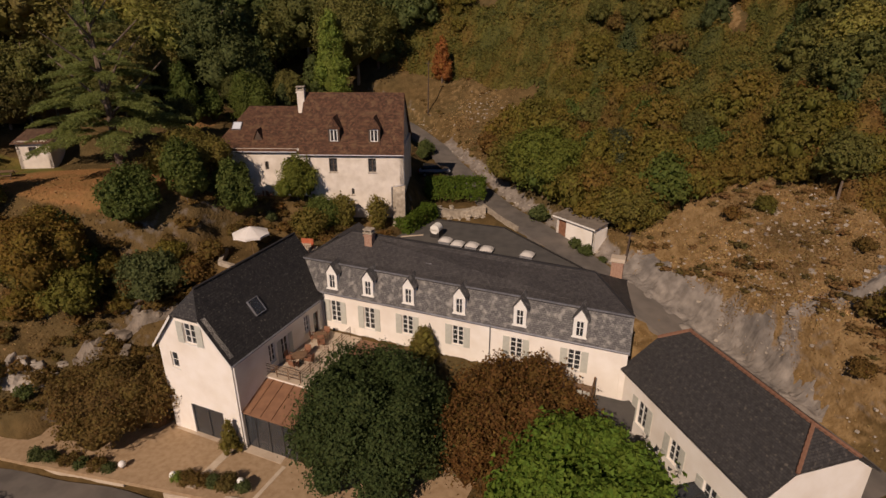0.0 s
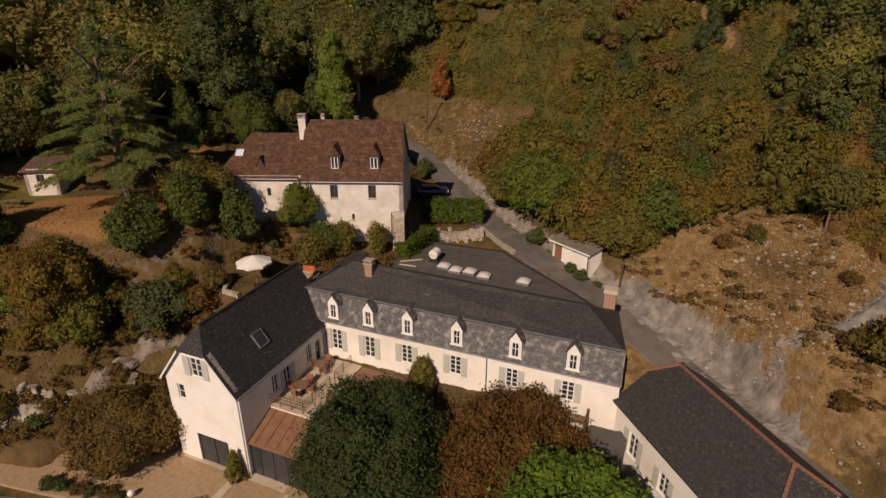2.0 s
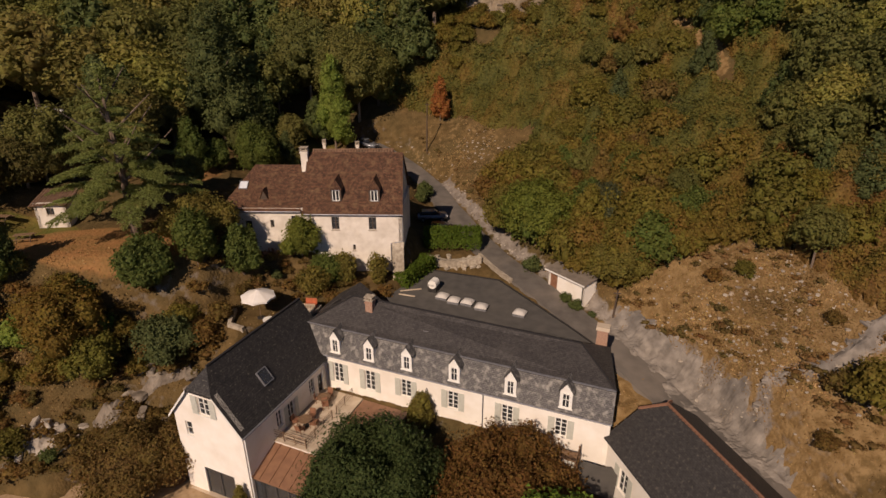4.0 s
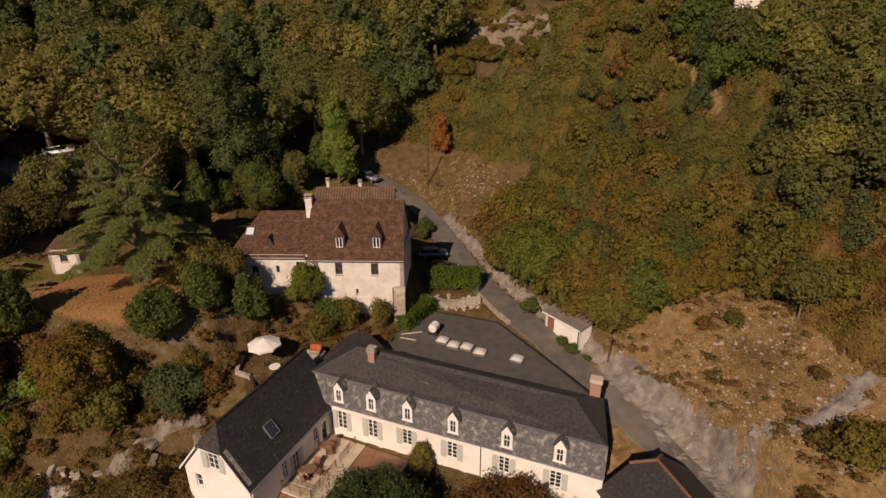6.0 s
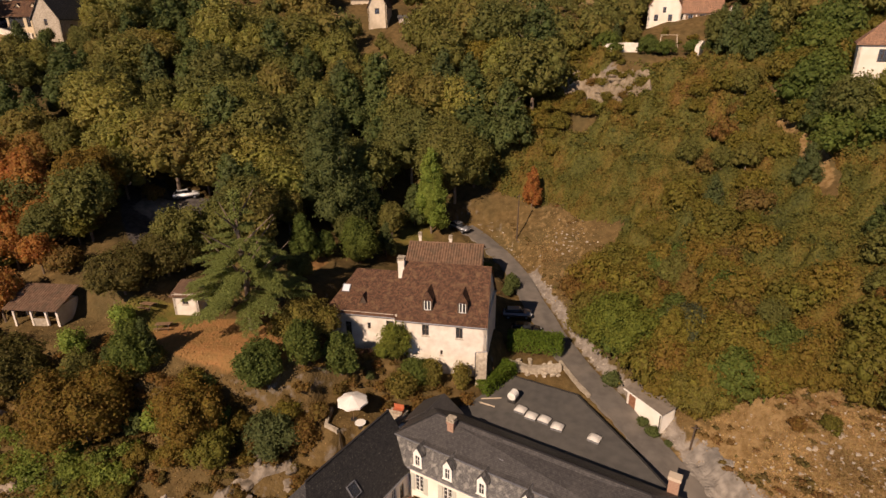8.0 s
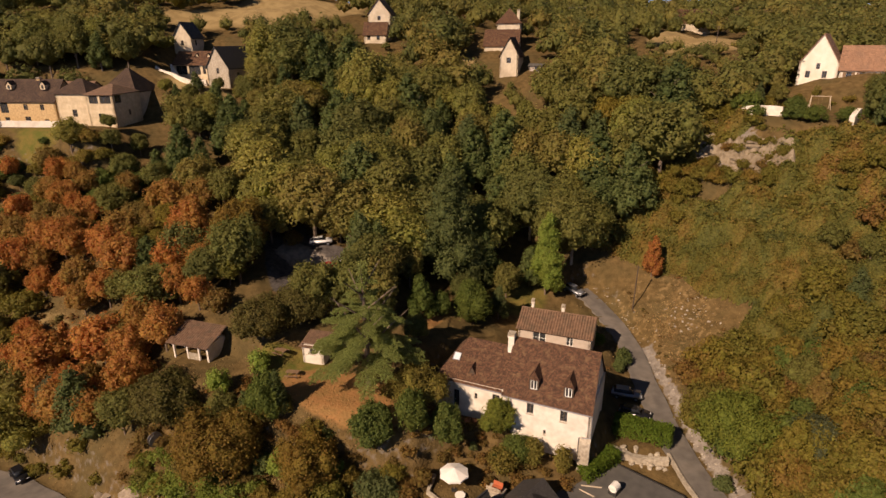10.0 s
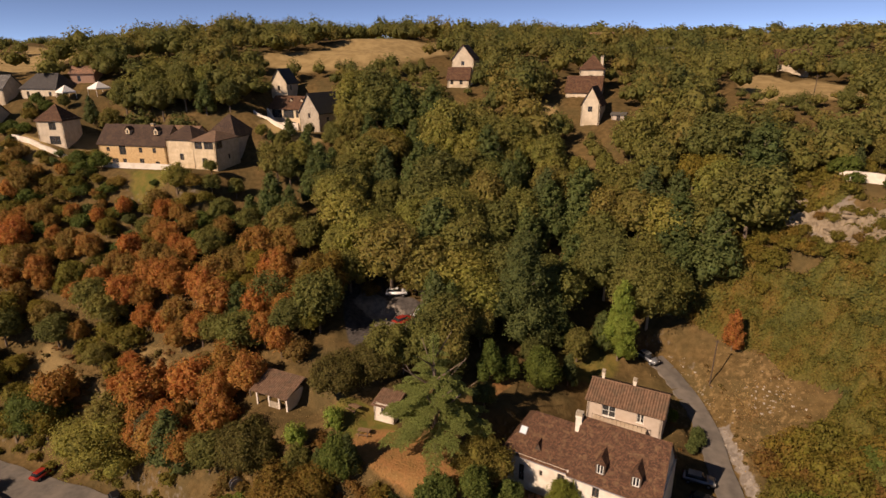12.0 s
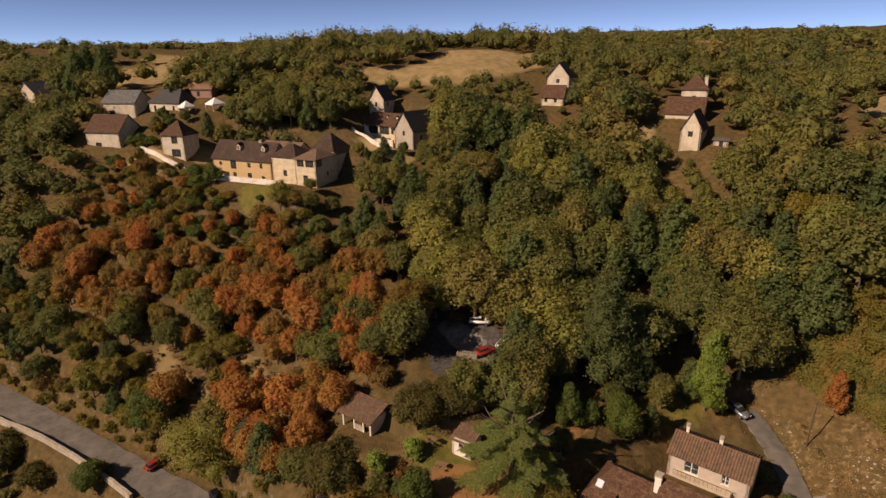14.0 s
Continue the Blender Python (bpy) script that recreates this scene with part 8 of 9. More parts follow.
def before_house(x, y):
    for hx, hy, half in SEEN:
        d = math.hypot(hx, hy)
        ux, uy = -hx / d, -hy / d
        s, l = (x - hx) * ux + (y - hy) * uy, (x - hx) * -uy + (y - hy) * ux
        if -3 < s < 34 and abs(l) < half:
            return s
    return None


def low_before_field(x, y):
    """Trees stay low on the slopes below the open fields."""
    return 0.55 if math.hypot((x + 122) / 36, (y - 160) / 28) < 1 or math.hypot((x - 1) / 20, (y - 172) / 22) < 1 or math.hypot((x + 232) / 34, (y - 112) / 24) < 1 else 1.0


def scatter(x0, x1, y0, y1, step):
    for i in range(int((x1 - x0) / step)):
        for j in range(int((y1 - y0) / step)):
            yield x0 + (i + 0.5 * (j % 2) + rng.uniform(0.1, 0.9)) * step, y0 + (j + rng.uniform(0.1, 0.9)) * step


def patch(x, y, scale, seed):
    return noise.noise(Vector((x * scale, y * scale, seed)))



scrub_stuff = Stuff("bush", 3.2, 4.6, 300, 0.20, 5, 5, 9)
wood_stuff = Stuff("round", 10, 7.5, 280, 0.36, 6, 6, 9)
ridge_stuff = Stuff("round", 10, 7.5, 70, 0.62, 8, 4, 4)


def golden(x, y):
    """True in the swathes of scrub that have turned golden brown."""
    return patch(x, y, 0.05, 33) + 0.12 * rng.normal() + 0.006 * (70 - y) > -0.04


def scrub_edge(x, y):
    """True where the scrub covers the hillside above the dry slope."""
    wob = 2.0 * patch(x, y, 0.13, 3)
    return y + wob > 55.5 if x < 30 else x + wob > 30.5 + (54 - y) * 0.5


SCRUB_GAPS = [(41, 90, 1.4, 6), (39.5, 103, 2.0, 5.5), (26.5, 62.5, 1.2, 1.0), (12, 120.5, 6.5, 2.4), (23, 125.5, 8, 3.2)]


def hill_canopy(x0, x1, y0, y1, step):
    """The closed scrub of the hillside: a swelling sheet of boughs under countless leaf clumps."""
    xs, ys = np.arange(x0, x1, step), np.arange(y0, y1, step)
    mask, hgt, hue, base = (np.zeros((len(xs), len(ys))) for _ in range(4))
    for i, x in enumerate(xs):
        for j, y in enumerate(ys):
            wob = 2.2 * patch(x, y, 0.15, 3) + 0.8 * patch(x, y, 0.5, 4)
            west = y + wob > 100 - 0.55 * (x - 1) or x + wob > 7.5 + 0.55 * max(0, y - 77)
            open_slope = (not scrub_edge(x, y)) and y < 80
            gap = any(((x - a) / c) ** 2 + ((y - b) / d) ** 2 < 1 + 0.4 * wob for a, b, c, d in SCRUB_GAPS)
            mask[i, j] = west and not open_slope and not gap and not is_clear(x, y) and near_road(x, y)[0] > 4.6 and y > 30 + 0.28 * (x - 36)
            d, p = noise.voronoi(Vector((x * 0.30 + 0.25 * patch(x, y, 0.6, 1), y * 0.30 + 0.25 * patch(x, y, 0.6, 2), 0.0)))
            own = 0.5 + 0.5 * math.sin(p[0].x * 91.7 + p[0].y * 47.3)
            d2, p2 = noise.voronoi(Vector((x * 0.72, y * 0.72, 3.0)))
            tuft = math.sin(p2[0].x * 57.1 + p2[0].y * 83.9)
            hgt[i, j] = 0.3 + (0.7 + 2.5 * own * own) * max(0.0, 1 - (d[0] / 0.72) ** 2) + 1.2 * patch(x, y, 0.12, 8) + (0.55 + 0.45 * tuft) * max(0.0, 1 - (d2[0] / 0.6) ** 2)
            hue[i, j] = 0.44 + 0.13 * tuft + 0.36 * patch(x, y, 0.055, 33) + 0.26 * patch(x, y, 0.19, 34) + 0.30 * (math.sin(p[0].x * 13.1 + p[0].y * 71.9) * 0.5) + 0.018 * max(0, 68 - y) + 0.006 * max(0, 14 - x) * (y > 78)
            base[i, j] = gz(x, y)
    soft = mask.copy()
    for _ in range(10):
        p = np.pad(soft, 1, mode="edge")
        soft = (p[:-2, 1:-1] + p[2:, 1:-1] + p[1:-1, :-2] + p[1:-1, 2:] + p[1:-1, 1:-1]) / 5
    top = base - 0.1 + (np.maximum(0.25, hgt) + 0.1) * smooth01((soft - 0.42) / 0.5)
    p = np.pad(mask, 1)
    rim = (p[:-2, 1:-1] * p[2:, 1:-1] * p[1:-1, :-2] * p[1:-1, 2:]) == 0
    top = np.where(rim, np.minimum(top, base - 0.1), top)
    xx, yy = np.meshgrid(xs, ys, indexing="ij")
    at = np.arange(mask.size).reshape(mask.shape)
    full = (mask[:-1, :-1] * mask[1:, :-1] * mask[1:, 1:] * mask[:-1, 1:]) > 0
    a, b, c, d = at[:-1, :-1][full], at[1:, :-1][full], at[1:, 1:][full], at[:-1, 1:][full]
    co = np.stack([xx, yy, top - 0.22], -1).reshape(-1, 3)
    tris = np.concatenate([np.stack([a, b, c], -1), np.stack([a, c, d], -1)])
    flat = hue.ravel()
    ci, cj = np.nonzero(full)
    dist = np.hypot(xs[ci], ys[cj])
    per = np.where(dist < 78, 78, np.where(dist < 105, 52, 24)) * step * step
    pick = np.repeat(np.arange(len(ci)), rng.poisson(per))
    u, v = rng.uniform(0, 1, (2, len(pick)))
    i, j = ci[pick], cj[pick]

    def mixed(f):
        return (f[i, j] * (1 - u) + f[i + 1, j] * u) * (1 - v) + (f[i, j + 1] * (1 - u) + f[i + 1, j + 1] * u) * v

    gx, gy = np.gradient(top, step)
    z = mixed(top) + 0.20 * rng.normal(size=len(pick)) + 0.4 * (rng.random(len(pick)) < 0.08)
    centre = np.c_[xs[i] + u * step, ys[j] + v * step, z]
    normal = np.c_[-mixed(gx), -mixed(gy), np.ones(len(pick))] * 0.8 + 0.85 * rng.normal(size=(len(pick), 3))
    size = np.where(dist < 78, 0.125, np.where(dist < 105, 0.16, 0.26))[pick] * rng.uniform(0.6, 1.4, len(pick))
    tmp = quads_mesh("tmp", centre, normal, size, rng, dense=1)
    q = np.empty(len(tmp.vertices) * 3, np.float32)
    tmp.vertices.foreach_get("co", q)
    bpy.data.meshes.remove(tmp)
    tint = np.concatenate([flat[tris].mean(1), mixed(hue) + 0.09 * rng.normal(size=len(pick))]).clip(0.01, 0.98)
    used, back = np.unique(tris, return_inverse=True)
    me = bpy.data.meshes.new("hillside_scrub")
    fill_mesh(me, np.concatenate([co[used], q.reshape(-1, 3)]), np.concatenate([back.reshape(-1, 3), len(used) + np.arange(3 * len(pick)).reshape(-1, 3)]), tint)
    me.materials.append(L_HILLSIDE)
    tagged(new("hillside_scrub", me), "dense green, golden and rust autumn scrub covering the hillside", "scrub", kind="stuff")


hill_canopy(-10, 84, 34, 131, 0.52)
# bushes and small trees standing out of the scrub
for x, y in scatter(8, 72, 46, 122, 3.9):
    dr, lo = near_road(x, y)
    if dr < 7 or is_clear(x, y) or not scrub_edge(x, y) or x < 13 and y > 80 or before_house(x, y) is not None or y < 34 + 0.28 * (x - 36):
        continue
    k, s = rng.random(), rng.uniform(0.8, 1.5)
    if k < 0.68:
        put("goldscrub" if golden(x, y) else "scrub" if k < 0.5 else "rust", x, y, s * 1.1, s * 1.05, sink=0.2)
    elif k < 0.84:
        put("oak" if k < 0.77 else "yellow" if k < 0.81 else "dark", x, y, 0.42 * s)
# full golden and green crowns over the drive
for x, y in scatter(6, 28, 56, 84, 2.7):
    dr = near_road(x, y)[0]
    if dr > 4.4 and scrub_edge(x, y) and x > DRIVE_PTS[np.abs(DRIVE_PTS[:, 1] - y).argmin(), 0] + 4:
        s = rng.uniform(1.0, 1.4) + (0.3 if dr < 10 else 0.0)
        k = rng.random()
        put("goldscrub" if k < 0.5 else "scrub" if k < 0.72 else "darkbush" if k < 0.86 else "rust", x, y, s, 0.85 * s, sink=0.2)
# ragged front of the scrub above the dry slope, and scrub below the cliff
for x, y in scatter(18, 46, 44, 62, 2.0):
    if scrub_edge(x, y) and not scrub_edge(x + 1.2, y - 2.6) and near_road(x, y)[0] > 4.6:
        s = rng.uniform(0.5, 0.95)
        put("goldscrub" if rng.random() < 0.6 else "rust", x, y, s, s * 0.9, sink=0.25)
for x, y, s in ((29.0, 56.0, 1.0), (30.2, 55.2, 0.9), (31.4, 54.6, 1.0), (32.8, 53.8, 0.9), (30.0, 57.4, 1.3), (31.6, 56.4, 1.25), (33.2, 55.6, 1.2), (28.0, 57.2, 1.1), (31.4, 58.4, 1.3)):
    put("goldscrub", x, y, s, 0.8 * s, sink=0.25)
for x, y, s in ((0.5, 121, 0.9), (2.2, 118.6, 1.0), (4.4, 117.2, 0.9), (6.4, 115.8, 1.0), (8.6, 114.6, 0.9), (11.2, 113.8, 1.0), (14, 113.2, 0.9), (3.4, 120.6, 0.7), (6.0, 118.4, 0.7), (17, 112.8, 1.0), (-1.5, 118, 1.1), (1.0, 115.6, 1.0), (4.0, 114, 1.1)):
    put("scrub" if s > 0.9 else "goldscrub", x, y, s, s)
# taller trees along the hillside's far flank
for x, y, k, s in ((39.5, 58.5, "oak", 0.85), (43.5, 63.5, "light", 0.9), (40.5, 66.5, "oak", 0.75), (45.5, 69.5, "oak", 1.0), (49.0, 64.5, "oak", 1.05), (42.5, 73.5, "dark", 0.6), (48.0, 76.0, "oak", 0.95), (52.5, 71.0, "light", 1.0),
                   (46.0, 58.0, "oak", 0.95), (52.0, 57.0, "oak", 1.0), (41.5, 53.5, "dark", 0.6), (46.5, 51.0, "oak", 0.8), (54.0, 80.0, "oak", 1.0), (58.5, 75.0, "oak", 1.1), (50.5, 83.5, "light", 0.9), (60.0, 66.0, "oak", 1.1), (37.0, 55.0, "yellow", 0.6)):
    put(k, x, y, s, s * 1.12)

oaks = 0
for x, y in scatter(-128, -2, 84, 172, 6.6):
    dr, lo = near_road(x, y)
    if dr < 7 or is_clear(x, y) or (x > -10 and y < 112) or (x > -27 and y < 98) or math.hypot(x + 18, y - 104) < 7 or math.hypot(x + 17.4, y - 94.2) < 6 or math.hypot(x + 33.4, y - 88.2) < 7:
        continue
    s = (rng.uniform(0.85, 1.3) + 0.5 * rng.random() ** 3) * low_before_field(x, y)
    b4 = before_house(x, y)
    if b4 is not None:
        if b4 < 7:
            continue
        s *= 0.16 + 0.018 * b4
    if y < 142 and oaks < 260:
        k = patch(x, y, 0.07, 12) + 0.3 * rng.normal()
        put("light" if k > 0.34 else "yellow" if k > 0.28 else "oak" if k > -0.3 else "dark", x, y, s, s * rng.uniform(0.95, 1.25))
        oaks += 1
    else:
        wood_stuff.add(x, y, s, rng.uniform(0, 1), s * rng.uniform(0.85, 1.15))

reds = 0
for x, y in scatter(-178, -58, 30, 87, 4.5):
    dr, lo = near_road(x, y)
    if lo < 5.6 or x > -70 and lo < 7 or y < LOWER_PTS[np.abs(LOWER_PTS[:, 0] - x).argmin(), 1] or is_clear(x, y) or patch(x, y, 0.13, 4) > 0.5 or (x > -63 and y < 58):
        continue
    s = rng.uniform(0.7, 1.35)
    b4 = before_house(x, y)
    if b4 is not None:
        if b4 < 7:
            continue
        s *= 0.25 + 0.02 * b4
    k = patch(x, y, 0.05, 9) + 0.22 * rng.normal() - 0.006 * (x + 100)
    if k > 0.0 and reds < 230 and y > 46:
        put("orange", x, y, s, s * rng.uniform(0.9, 1.2))
        reds += 1
    elif rng.random() < 0.25:
        put("yellow" if rng.random() < 0.6 else "orange", x, y, s * 0.85)
    elif rng.random() < 0.3:
        put("rust" if rng.random() < 0.6 else "scrub", x, y, s * 1.2)
    else:
        put("oak" if rng.random() < 0.55 else "yellow" if rng.random() < 0.6 else "dark", x, y, s * 0.75, s * 0.9)
for x, y in scatter(-64, -36, 66, 86, 4.2):
    if is_clear(x, y, 0.5) or math.hypot(x + 52, y - 65) < 6 or math.hypot((x + 59) / 4.5, (y - 80) / 2.6) < 1:
        continue
    s = rng.uniform(0.7, 1.15)
    put("oak" if rng.random() < 0.6 else "dark", x, y, s)

for x, y in scatter(-760, 420, 300, 760, 15.0):
    if is_clear(x, y) or (y < 310 and -340 < x < 160) or patch(x, y, 0.008, 5) < -0.3:
        continue
    s = rng.uniform(0.7, 1.2)
    ridge_stuff.add(x, y, s, rng.uniform(0, 1), s * rng.uniform(1.2, 1.7))
for x, y in scatter(-760, -340, 60, 300, 15.0):
    if is_clear(x, y) or patch(x, y, 0.008, 5) < -0.1:
        continue
    s = rng.uniform(0.6, 1.1)
    ridge_stuff.add(x, y, s, rng.uniform(0, 1), s * rng.uniform(1.2, 1.7))
for x, y in scatter(-340, 160, 140, 305, 7.6):
    if is_clear(x, y) or (-128 < x < -2 and y < 172) or patch(x, y, 0.02, 5) < -0.42:
        continue
    s = (rng.uniform(0.55, 1.1) + 0.4 * rng.random() ** 3) * low_before_field(x, y)
    b4 = before_house(x, y)
    if b4 is not None:
        if b4 < 5:
            continue
        s *= 0.22 + 0.016 * b4
    wood_stuff.add(x, y, s, rng.uniform(0, 1), s * rng.uniform(0.85, 1.2))
for x, y in scatter(-340, -128, 84, 142, 6.8):
    if is_clear(x, y) or patch(x, y, 0.03, 6) < -0.3:
        continue
    s = rng.uniform(0.75, 1.25)
    b4 = before_house(x, y)
    if b4 is not None:
        if b4 < 5:
            continue
        s *= 0.22 + 0.016 * b4
    wood_stuff.add(x, y, s, rng.uniform(0, 1), s * 1.2)
for x, y in scatter(-2, 150, 122, 200, 6.0):
    if is_clear(x, y) or y < 136 - 0.1 * x and x < 18 or (18 < x < 50 and 112 < y < 146):
        continue
    s = rng.uniform(0.6, 1.1) * low_before_field(x, y)
    b4 = before_house(x, y)
    if b4 is not None:
        if b4 < 5:
            continue
        s *= 0.22 + 0.016 * b4
    wood_stuff.add(x, y, s, rng.uniform(0, 1), s * 1.2)
for x, y in scatter(-2, 52, 108, 147, 3.4):
    if is_clear(x, y):
        continue
    s = rng.uniform(0.4, 0.9) * (0.6 if before_house(x, y) is not None else 1)
    scrub_stuff.add(x, y, s, rng.uniform(0, 1), s * 1.2)
for x, y in scatter(-330, -150, 22, 84, 6.4):
    if near_road(x, y)[1] < 6 or is_clear(x, y) or (x > -175 and y < 86):
        continue
    s = rng.uniform(0.75, 1.2) * (0.5 if before_house(x, y) is not None else 1)
    wood_stuff.add(x, y, s, rng.uniform(0, 1), s * 1.2)
for x, y in scatter(-230, -30, -5, 26, 6.5):
    if near_road(x, y)[1] < 7:
        continue
    s = rng.uniform(0.3, 0.7)
    wood_stuff.add(x, y, s, rng.uniform(0, 1), s * 1.3)
# trees between the cedar and the wood
for x, y in scatter(-50, -22, 63, 98, 5.6):
    if is_clear(x, y, 0.8) or math.hypot(x + 32.8, y - 57.4) < 7 or math.hypot(x + 33.4, y - 88.2) < 6.5 or math.hypot(x + 25.6, y - 78.3) < 4.5 or near_road(x, y)[0] < 6:
        continue
    k = rng.random()
    put("dark" if k < 0.5 else "oak", x, y, rng.uniform(0.45, 0.95))
# trees on the bank that shade the lawn's edge, and before the villa
for x, y, k, s in ((-41.4, 49.3, "dark", 0.55), (-45.8, 48.6, "dark", 0.42), (-36.2, 45.0, "oak", 0.5), (-48.8, 47.4, "oak", 0.6), (-33.5, 23.5, "oak", 0.8), (-39.5, 24.5, "oak", 0.75),
                   (45.2, 93.6, "oak", 0.95), (49.6, 92.4, "light", 0.9), (55.2, 90.8, "oak", 0.95), (41.4, 96.4, "dark", 0.7), (60.5, 90, "light", 0.9), (38.5, 88, "dark", 0.6)):
    put(k, x, y, s)
# hedge trees of the cliff-top garden, trees behind the stone farmhouse
for x, y, k, s in ((20.6, 124.4, "darkbush", 0.8), (23.6, 123.6, "darkbush", 0.85), (28.4, 122.4, "darkbush", 0.8), (14.6, 127, "darkbush", 0.6), (22.0, 134.5, "darkbush", 0.9), (15.5, 137, "dark", 0.5), (19.5, 140, "oak", 0.5),
                   (34, 118.5, "dark", 0.9), (37.5, 116, "dark", 0.95), (40, 120, "oak", 1.1), (33.5, 124, "oak", 0.8), (35.6, 133, "dark", 0.8), (43, 99.5, "darkbush", 1.6), (44, 127, "oak", 1.0), (36, 139, "oak", 0.6),
                   (-163, 104, "oak", 1.1), (-157, 108, "light", 1.1), (-151, 107, "oak", 1.15), (-146, 111, "oak", 1.1), (-140, 113, "dark", 0.9), (-153, 116, "oak", 1.1), (-161, 113, "oak", 1.0), (-135, 117, "oak", 0.9), (-147, 120, "light", 1.0),
                   (-107, 116, "oak", 0.42), (-112, 112, "oak", 0.4), (-117, 114, "dark", 0.32), (-101, 122, "oak", 0.75), (-140, 124, "oak", 0.5), (-228, 85, "dark", 1.6), (-234, 91, "dark", 1.7), (-222, 92, "dark", 1.5), (-238, 84, "oak", 1.5), (-216, 70, "oak", 0.85), (-209, 66, "dark", 0.75), (-214, 63, "oak", 0.8), (-206, 70, "darkbush", 1.2), (-204, 62, "oak", 0.7), (-221, 76, "oak", 0.9), (-183, 88, "oak", 0.4), (-180, 91, "darkbush", 0.9), (-186, 92, "darkbush", 0.9), (-176, 94, "oak", 0.45), (-167, 96, "dark", 0.7), (-163, 99, "oak", 0.8), (-177, 83, "darkbush", 0.8), (-183, 80, "darkbush", 0.9), (-146, 84, "darkbush", 1.2), (-152, 82, "darkbush", 1.1), (-127, 85, "darkbush", 0.45)):
    put(k, x, y, s)
# growth hanging between the cliff's ledges
for k in range(22):
    a = -9 + 0.85 * k
    put("scrub" if k % 3 else "rust", 12 + a + rng.uniform(-0.5, 0.5), 119.6 - 0.45 * a + rng.uniform(-4.5, 4.5), rng.uniform(0.35, 0.7))
# bushes beside the cliff-top house
for x, y, s in ((38, 119, 1.7), (42.5, 102, 2.0), (46, 112, 2.0), (50, 118, 2.2), (45, 106, 1.6), (43, 91.5, 1.7), (48, 90, 1.5), (54, 88.5, 1.6), (60, 87, 1.5), (33, 126, 0.8), (43, 130, 1.6), (13.5, 134, 1.2)):
    put("darkbush", x, y, s, s)

# bushes over the banks below the village
for x, y in scatter(-205, -100, 50, 92, 3.3):
    b4 = before_house(x, y)
    if b4 is None or b4 < 5 or is_clear(x, y, -3) or near_road(x, y)[1] < 6 or ((x + 130) / 9) ** 2 + ((y - 86) / 5) ** 2 < 1:
        continue
    k, s = rng.random(), rng.uniform(0.55, 0.8) + 0.012 * b4
    put("scrub" if k < 0.4 else "rust" if k < 0.6 and y < 78 else "shrub" if k < 0.75 else "darkbush" if k < 0.9 else "goldscrub", x, y, s, s * 1.1)

# bank below the lawn and the old house
thicket = Stuff("bush", 1.5, 2.4, 220, 0.11, 31, 4, 7)
for x, y in scatter(-64, -20.5, 37, 54.5, 1.55):
    if near_road(x, y)[1] < 5.2 or is_clear(x, y, 0.5) or patch(x, y, 0.22, 14) > 0.3 or math.hypot((x + 27) / 4, (y - 43.5) / 2.2) < 1:
        continue
    s = rng.uniform(0.4, 1.0)
    thicket.add(x, y, s, rng.uniform(0, 1), s * 1.2)
for x, y in scatter(-32, -20.5, 41.5, 49.6, 1.2):
    if math.hypot((x + 26) / 3.4, (y - 43.6) / 1.5) < 1 or math.hypot(x + 19, y - 50.2) < 3.6:
        continue
    s = rng.uniform(0.4, 0.95)
    thicket.add(x, y, s, rng.uniform(0, 1), s * 1.2)
for x, y in scatter(-23, -3.5, 52, 58.4, 1.25):
    if math.hypot(x + 19, y - 50.2) < 3.4 or (x > -9 and y < 54.5) or y > 57.6 and x > -14 or rng.random() < 0.2:
        continue
    s = rng.uniform(0.4, 0.9)
    thicket.add(x, y, s, rng.uniform(0, 1), s * 1.1)
thicket.build("bank_thicket", "low rust brown and olive undergrowth on the bank", "undergrowth", L_RUST)
for x, y in scatter(-62, -21.5, 37.5, 54.5, 3.4):
    dr, lo = near_road(x, y)
    if lo < 6.5 or is_clear(x, y, 0.8) or math.hypot((x + 27) / 4, (y - 43.5) / 2.2) < 1:
        continue
    k = rng.random()
    s = rng.uniform(0.4, 1.05)
    put("rust" if k < 0.45 else "scrub" if k < 0.75 else "shrub", x, y, s, s * 1.1)
for x, y in scatter(-24, -6, 52.5, 58.6, 2.2):
    if is_clear(x, y, -3.0) or rng.random() < 0.3 or (x > -21 and y < 53) or (x > -12.5 and y > 55.5):
        continue
    put("rust" if rng.random() < 0.5 else "shrub", x, y, rng.uniform(0.35, 0.7))
